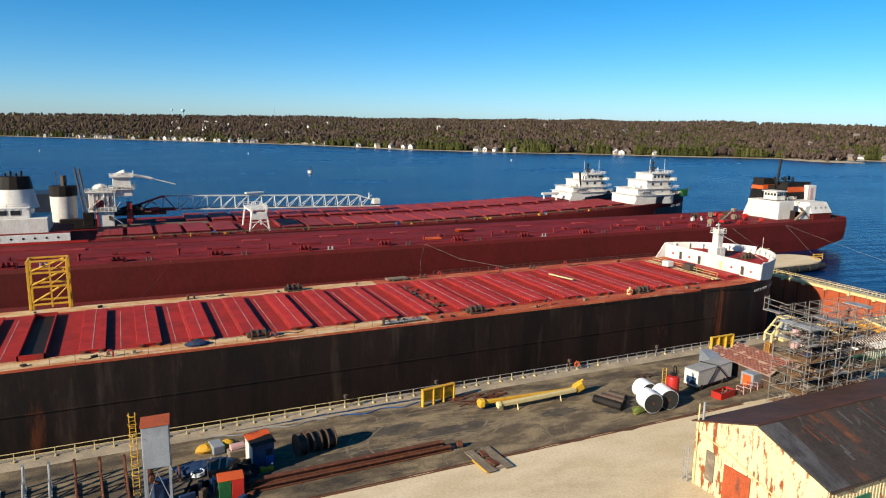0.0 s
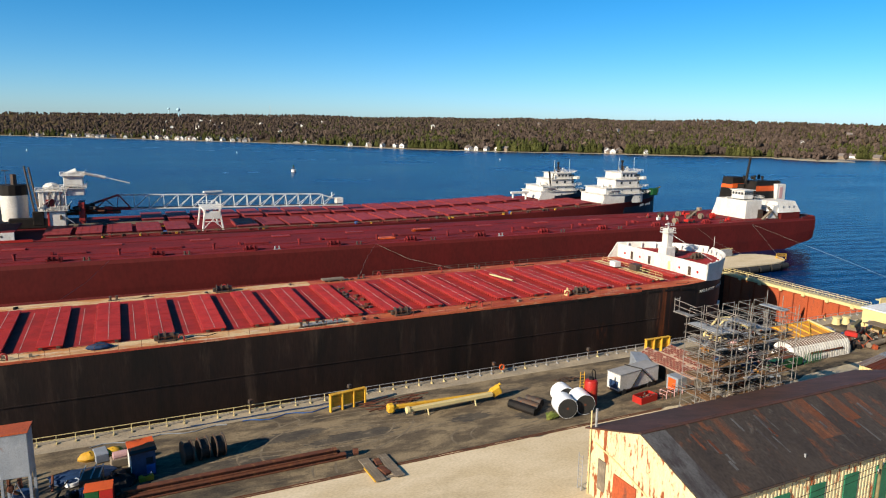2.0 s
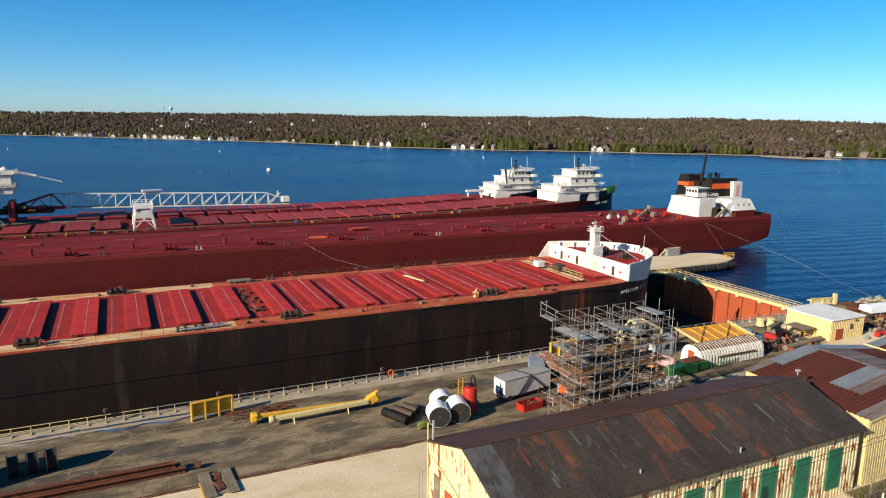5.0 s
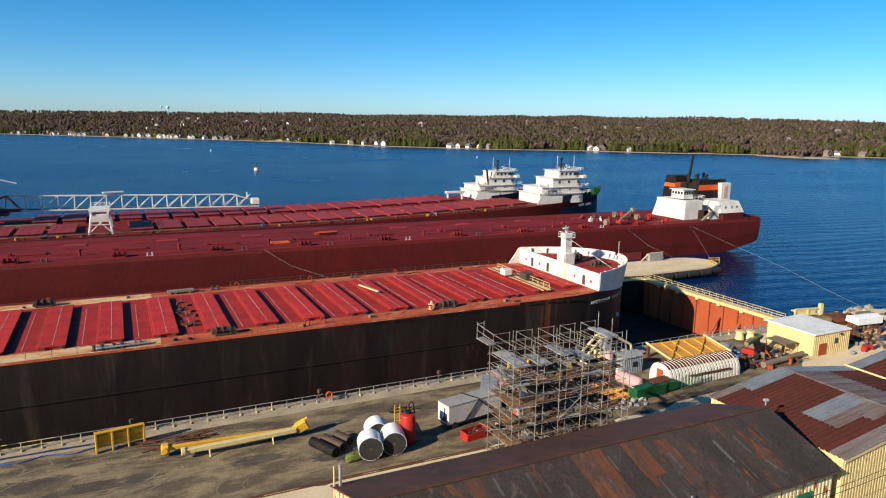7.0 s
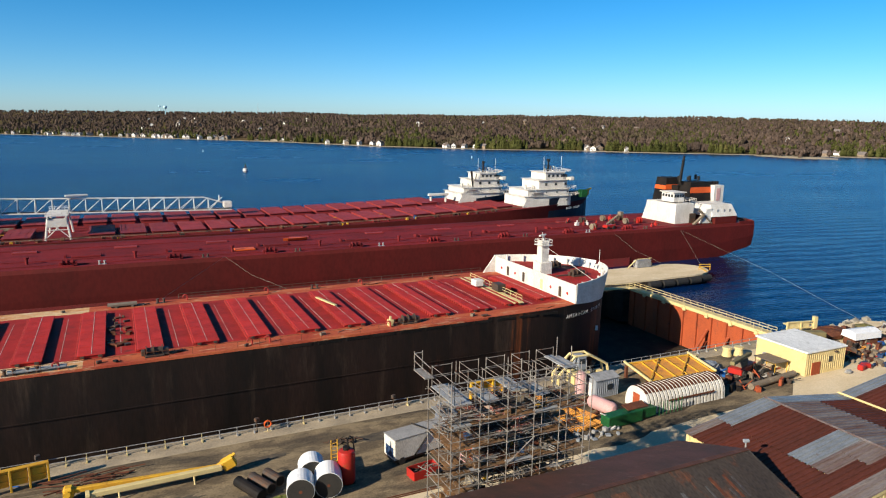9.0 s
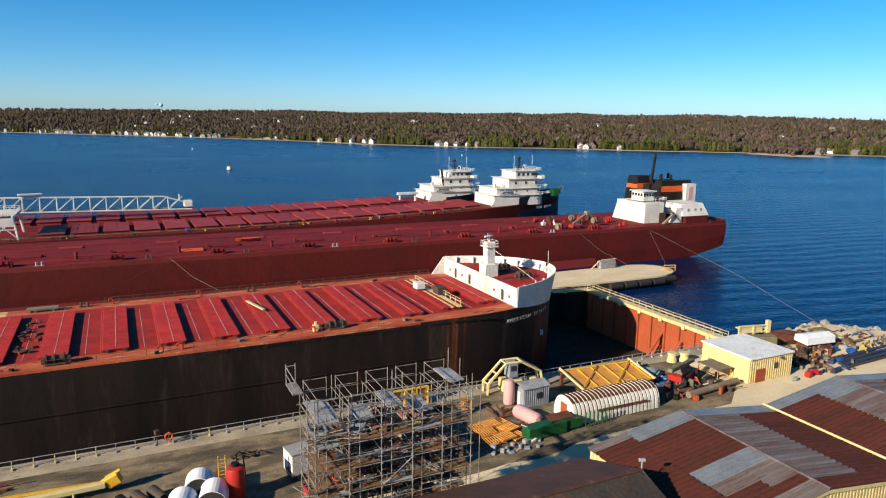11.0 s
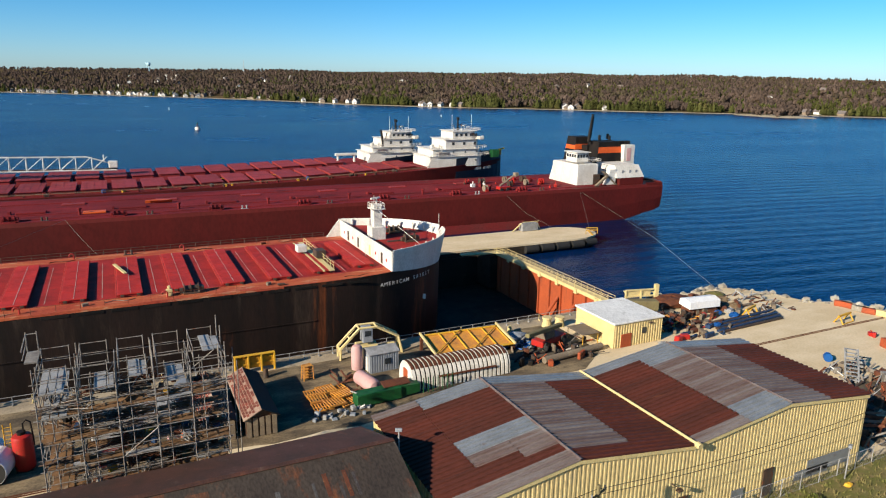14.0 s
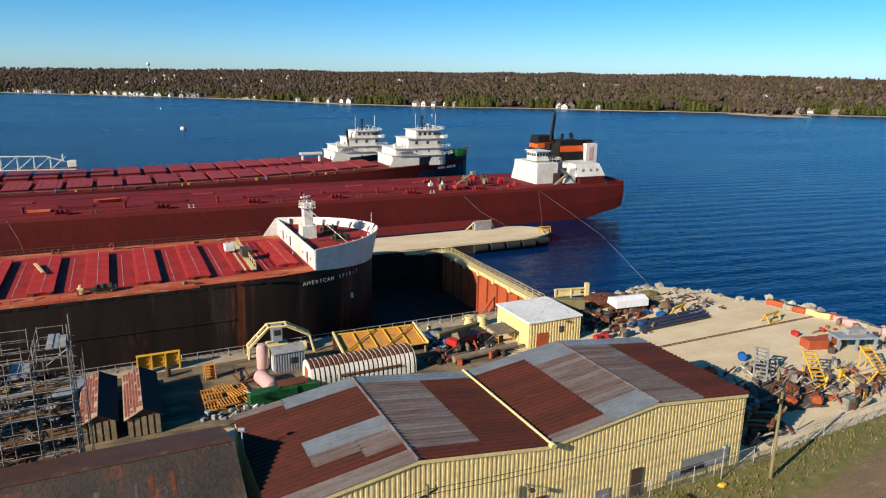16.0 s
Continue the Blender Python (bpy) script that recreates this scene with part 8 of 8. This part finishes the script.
part("top", S().box((0, 0, 2.0), (6.4, 2.6, 0.35), 0, 0.05), M_grey_paint, o)
for sx in (-2.9, 0, 2.9):
    for sy in (-1.1, 1.1):
        part("leg", S().box((sx, sy, 0.95), (0.35, 0.35, 1.9)), M_grey_paint, o)
part("box", S().box((0.5, 0.4, 2.6), (3.2, 1.0, 0.9), 4, 0.06), M_steel, o)
heap("scrap_piece", "rusty or red steel piece stored by the shore", "scrap", 36, 188.0, 202.0, 49.0, 60.0, (M_rust, M_red, M_gate, M_dark_steel, M_timber), 2.2, 1.2, "shore scrap", 0.4)

# ---- junk beside the hall and the fence ----
heap("scrap_piece", "grey scaffold part in the junk heap", "scrap", 84, 163.5, 176.5, 43.0, 53.0, (M_scaf, M_steel, M_dark_steel, M_rust, M_timber), 3.0, 1.7, "junk by the fence", 0.75)
heap("scrap_piece", "rusty or yellow steel part in the junk heap", "scrap", 90, 170.0, 186.0, 38.5, 49.0, (M_rust, M_yellow, M_rust, M_dark_steel, M_timber, M_timber, M_gate, M_scaf), 2.8, 1.6, "junk by the fence", 0.55)
for x, y, rz, m in ((177.8, 46.6, 60, M_yellow), (187.6, 44.6, 75, M_yellow), (189.8, 41.6, 80, M_orange_deck), (172.2, 50.6, 40, M_steel)):
    o = thing("stair_section", "loose ladder-like stair section propped on the heap", "stair", "stair sections", x, y, 0, rz)
    for sy in (-0.8, 0.8):
        part("stringer", S().rod((-2.4, sy, 0.2), (2.4, sy, 3.2), 0.12, 5), m, o)
    for k in range(9):
        part("tread", S().box((-2.2 + k * 0.55, 0, 0.4 + k * 0.345), (0.4, 1.6, 0.07)), m, o)
    part("prop", S().rod((2.2, 0.5, 0), (2.3, 0.6, 3.1), 0.09).rod((2.2, -0.5, 0), (2.3, -0.6, 3.1), 0.09), m, o)
for k in range(4):
    o = thing("gate_panel", "weathered timber and steel panel leaning on its edge", "panel", "leaning panels", 157.2 + k * 1.25, 38.4 + 0.5 * k, 0, 58)
    part("frame", S().box((0, 0, 1.9), (0.25, 3.2, 0.3), 0, 0, (0, 24, 0)).box((0.5, 1.5, 1.5), (0.28, 0.28, 3.2), 0, 0, (0, -28, 0)).box((0.5, -1.5, 1.5), (0.28, 0.28, 3.2), 0, 0, (0, -28, 0)).box((1.2, 0, 0.2), (0.25, 3.2, 0.3)), M_timber if k % 2 else M_rust, o)
heap("scrap_piece", "weathered timber or steel piece beside the hall", "scrap", 64, 154.5, 164.5, 37.0, 46.5, (M_timber, M_dark_steel, M_rust, M_scaf, M_timber, M_rubber), 3.2, 1.9, "junk by the fence", 0.45)
solo("blue_drum", S().rod((174.0, 55.2, 0.6), (174.6, 55.8, 0.6), 0.6, 14), M_blue, "blue drum reel on the heap", "drum")
solo("red_sheet", S().blob((164.6, 52.6, 0.9), 1.2, (1.3, 0.8, 0.8), 6, 0.4), M_gate, "dull red tarpaulin over a machine", "tarpaulin")
for x, y in ((168.0, 42.6), (171.5, 41.4)):
    solo("red_bag", S().blob((x, y, 0.7), 0.8, (1.2, 0.9, 0.8), int(x), 0.4), M_gate, "dull red bag on the heap", "bag", "red bags")
verge = S().prism([(100, -60), (214, -60), (206, 37), (178, 36.4), (160, 35.8), (153, 35.9), (100, 35.7)], 0.0, 0.02)
tagged(new("verge", verge.data("verge", M_grass)), "patchy grass verge beside the fence", "grass", kind="structure")
road = S().prism([(60, 20), (150.5, 28.0), (160, 30.0), (170, 31.5), (190, 33.0), (190, 5), (60, 0)], 0.0, 0.03)
tagged(new("road", road.data("road", M_dirt_road)), "brown dirt road past the fence", "road", kind="structure")
rnd = random.Random(41)
sh = S()
for i in range(2600):
    x, y = rnd_range(rnd, 118, 186), rnd_range(rnd, 28.5, 36.2)
    if y < 30 + (x - 150) * 0.12:
        continue
    h = rnd_range(rnd, 0.15, 0.5)
    a = rnd.random() * 6.28
    dx, dy = 0.09 * math.cos(a), 0.09 * math.sin(a)
    n = len(sh.v)
    sh.v += [(x - dx, y - dy, 0.02), (x + dx, y + dy, 0.02), (x + rnd_range(rnd, -0.15, 0.15), y + rnd_range(rnd, -0.15, 0.15), h)]
    sh.f.append((n, n + 1, n + 2))
tagged(new("grass_tufts", sh.data("grass_tufts", M_grass)), "dry grass tufts on the verge", "grass", kind="stuff")
fc = thing("chain_fence", "chain-link fence with steel posts along the verge", "fence")
FP = [(102, 34.2), (130, 34.8), (153, 35.2), (162, 35.8), (180, 36.2), (206, 37.5)]
for a, b in zip(FP, FP[1:]):
    a, b = Vector(a), Vector(b)
    n = round((b - a).length / 3.0)
    for i in range(n):
        p = a.lerp(b, i / n)
        part("post", S().rod((p.x, p.y, 0), (p.x, p.y, 2.0), 0.05, 5), M_steel, fc)
    part("rail", S().rod((a.x, a.y, 1.95), (b.x, b.y, 1.95), 0.035, 4).rod((a.x, a.y, 0.12), (b.x, b.y, 0.12), 0.025, 4), M_steel, fc)
    sh = S()
    m = int((b - a).length / 0.45)
    for i in range(m):
        p, q = a.lerp(b, i / m), a.lerp(b, min(1, (i + 4) / m))
        sh.rod((p.x, p.y, 0.1), (q.x, q.y, 1.9), 0.008, 3, caps=False).rod((p.x, p.y, 1.9), (q.x, q.y, 0.1), 0.008, 3, caps=False)
    part("mesh", sh, M_steel, fc)


def utility_pole(x, y, h, label):
    o = thing("utility_pole", label, "pole", "utility poles", x, y)
    part("shaft", S().rod((0, 0, -0.2), (0, 0, h), 0.2, 10, 0.13), M_pole, o)
    part("crossarm", S().box((0, 0, h - 0.8), (2.2, 0.12, 0.14), 20), M_pole, o)
    for k in (-0.9, 0.9):
        part("insulator", S().rod((k * 0.94, k * 0.34, h - 0.75), (k * 0.94, k * 0.34, h - 0.45), 0.07, 6), M_steel, o)
    return o


utility_pole(152.2, 32.4, 9.6, "weathered wooden utility pole by the fence")
utility_pole(114.0, 32.6, 9.4, "wooden utility pole in front of the yellow hall")
utility_pole(76.0, 32.2, 9.0, "wooden utility pole beside the rusty shed")
for off in (-0.9, 0.9):
    pts = []
    for xa, xb, ya, yb, za, zb in ((30, 76, 31.5, 32.2, 8.2, 8.4), (76, 114, 32.2, 32.6, 8.4, 8.8), (114, 152.2, 32.6, 32.4, 8.8, 9.0), (152.2, 215, 32.4, 38, 9.0, 9.0)):
        for k in range(8):
            t = k / 8
            pts.append((xa + (xb - xa) * t, ya + (yb - ya) * t + off * 0.35, za + (zb - za) * t - 4 * 0.8 * t * (1 - t)))
    solo("power_line", S().path(pts, 0.025, 4), M_black, "thin black overhead wire between poles", "wire", "overhead wires")
sl = thing("yard_light", "small grey yard light on a steel post", "lamp", "", 147.5, 34.4)
part("post", S().rod((0, 0, 0), (0, 0, 3.6), 0.07), M_steel, sl)
part("head", S().box((0, 0, 3.7), (0.6, 0.35, 0.3), 30, 0.05), M_grey_paint, sl)
solo("yellow_barrow", S().blob((146.6, 33.4, 0.2), 0.4, (1.3, 0.8, 0.6), 3, 0.5), M_yellow, "yellow barrow lying by the fence", "barrow")
# shrubs in front of the sheds
rnd = random.Random(61)
for x, y, s, leafy in ((77.5, 31.2, 1.9, True), (80.6, 31.6, 1.7, True), (84, 32, 2.0, False), (92, 32.5, 2.4, False), (98, 33, 2.6, False), (101, 33.4, 2.4, False), (105, 33.2, 2.0, False), (141, 33.0, 0.9, True)):
    o = thing("shrub", "leafy green shrub in front of the shed" if leafy else "bare thorny shrub in front of the sheds", "shrub", "shrubs", x, y)
    sh = S()
    for k in range(26):
        a, e = rnd.random() * 6.28, rnd_range(rnd, 0.5, 1.45)
        l = s * rnd_range(rnd, 0.6, 1.3)
        p0 = Vector((0.15 * math.cos(a), 0.15 * math.sin(a), 0))
        p1 = p0 + Vector((math.cos(a) * math.cos(e), math.sin(a) * math.cos(e), math.sin(e))) * l * 0.6
        p2 = p1 + Vector((math.cos(a + 0.6) * math.cos(e * 0.7), math.sin(a + 0.6) * math.cos(e * 0.7), math.sin(e * 0.7))) * l * 0.5
        sh.rod(p0, p1, 0.04, 4, 0.025).rod(p1, p2, 0.025, 3, 0.01)
    part("twigs", sh, M_twig, o)
    if leafy:
        lf = S()
        for k in range(500):
            a, e = rnd.random() * 6.28, math.asin(rnd.random())
            r = s * rnd_range(rnd, 0.55, 1.05)
            c = Vector((math.cos(a) * math.cos(e), math.sin(a) * math.cos(e), math.sin(e) * 0.9)) * r
            u = Vector((rnd_range(rnd, -1, 1), rnd_range(rnd, -1, 1), rnd_range(rnd, -1, 1))).normalized() * 0.14
            v = u.cross(Vector((0.3, 0.5, 0.8))).normalized() * 0.09
            n = len(lf.v)
            lf.v += [tuple(c - u), tuple(c + v), tuple(c + u), tuple(c - v)]
            lf.f.append((n, n + 1, n + 2, n + 3))
        part("leaves", lf, M_shrub, o)
for k in range(5):
    o = thing("fence_prop", "white slanting post of a broken fence", "post", "fence props", 96.0 + k * 3.0, 31.0 + 0.2 * k)
    part("post", S().rod((0, 0, 0), (0, 0, 2.6), 0.1, 6).rod((1.1, 0, 0), (0, 0, 2.4), 0.08, 5), M_white, o)

# ---- stored steel between the yellow building and the shore ----
rnd = random.Random(404)
heap("scrap_piece", "rusty or timber piece in the pile by the shore", "scrap", 110, 159.5, 181.0, 75.5, 86.5, (M_rust, M_timber, M_dark_steel, M_rust, M_scrap, M_black, M_timber), 3.2, 1.3, "pile by the shore", 0.1)
heap("scrap_piece", "dark steel section stored beside the yellow building", "scrap", 50, 158.5, 172.0, 69.5, 77.0, (M_rust, M_dark_steel, M_navy, M_timber, M_scrap), 3.0, 0.8, "pile by the shore", 0.1)
for i in range(7):
    x, y = rnd_range(rnd, 170, 184), rnd_range(rnd, 79, 87)
    solo("dirt_mound", S().blob((x, y, 0.1), 1.6, (1.5, 0.9, 0.35), i, 0.5, 5, 10), M_grass if i % 2 else M_dirt_road, "low weedy mound of dirt by the shore", "mound", "dirt mounds")
# pipes and hoses along the dock edge
for i, (x0, x1) in enumerate(((8.0, 24.0), (26.0, 40.0))):
    pts = [(x0 + (x1 - x0) * k / 12, 84.0 + 0.45 * math.sin(k * 1.3 + i), 0.09) for k in range(13)]
    solo("hose", S().path(pts, 0.07, 5), M_blue if i else M_grey_paint, "pale blue hose lying along the dock edge", "hose", "hoses")
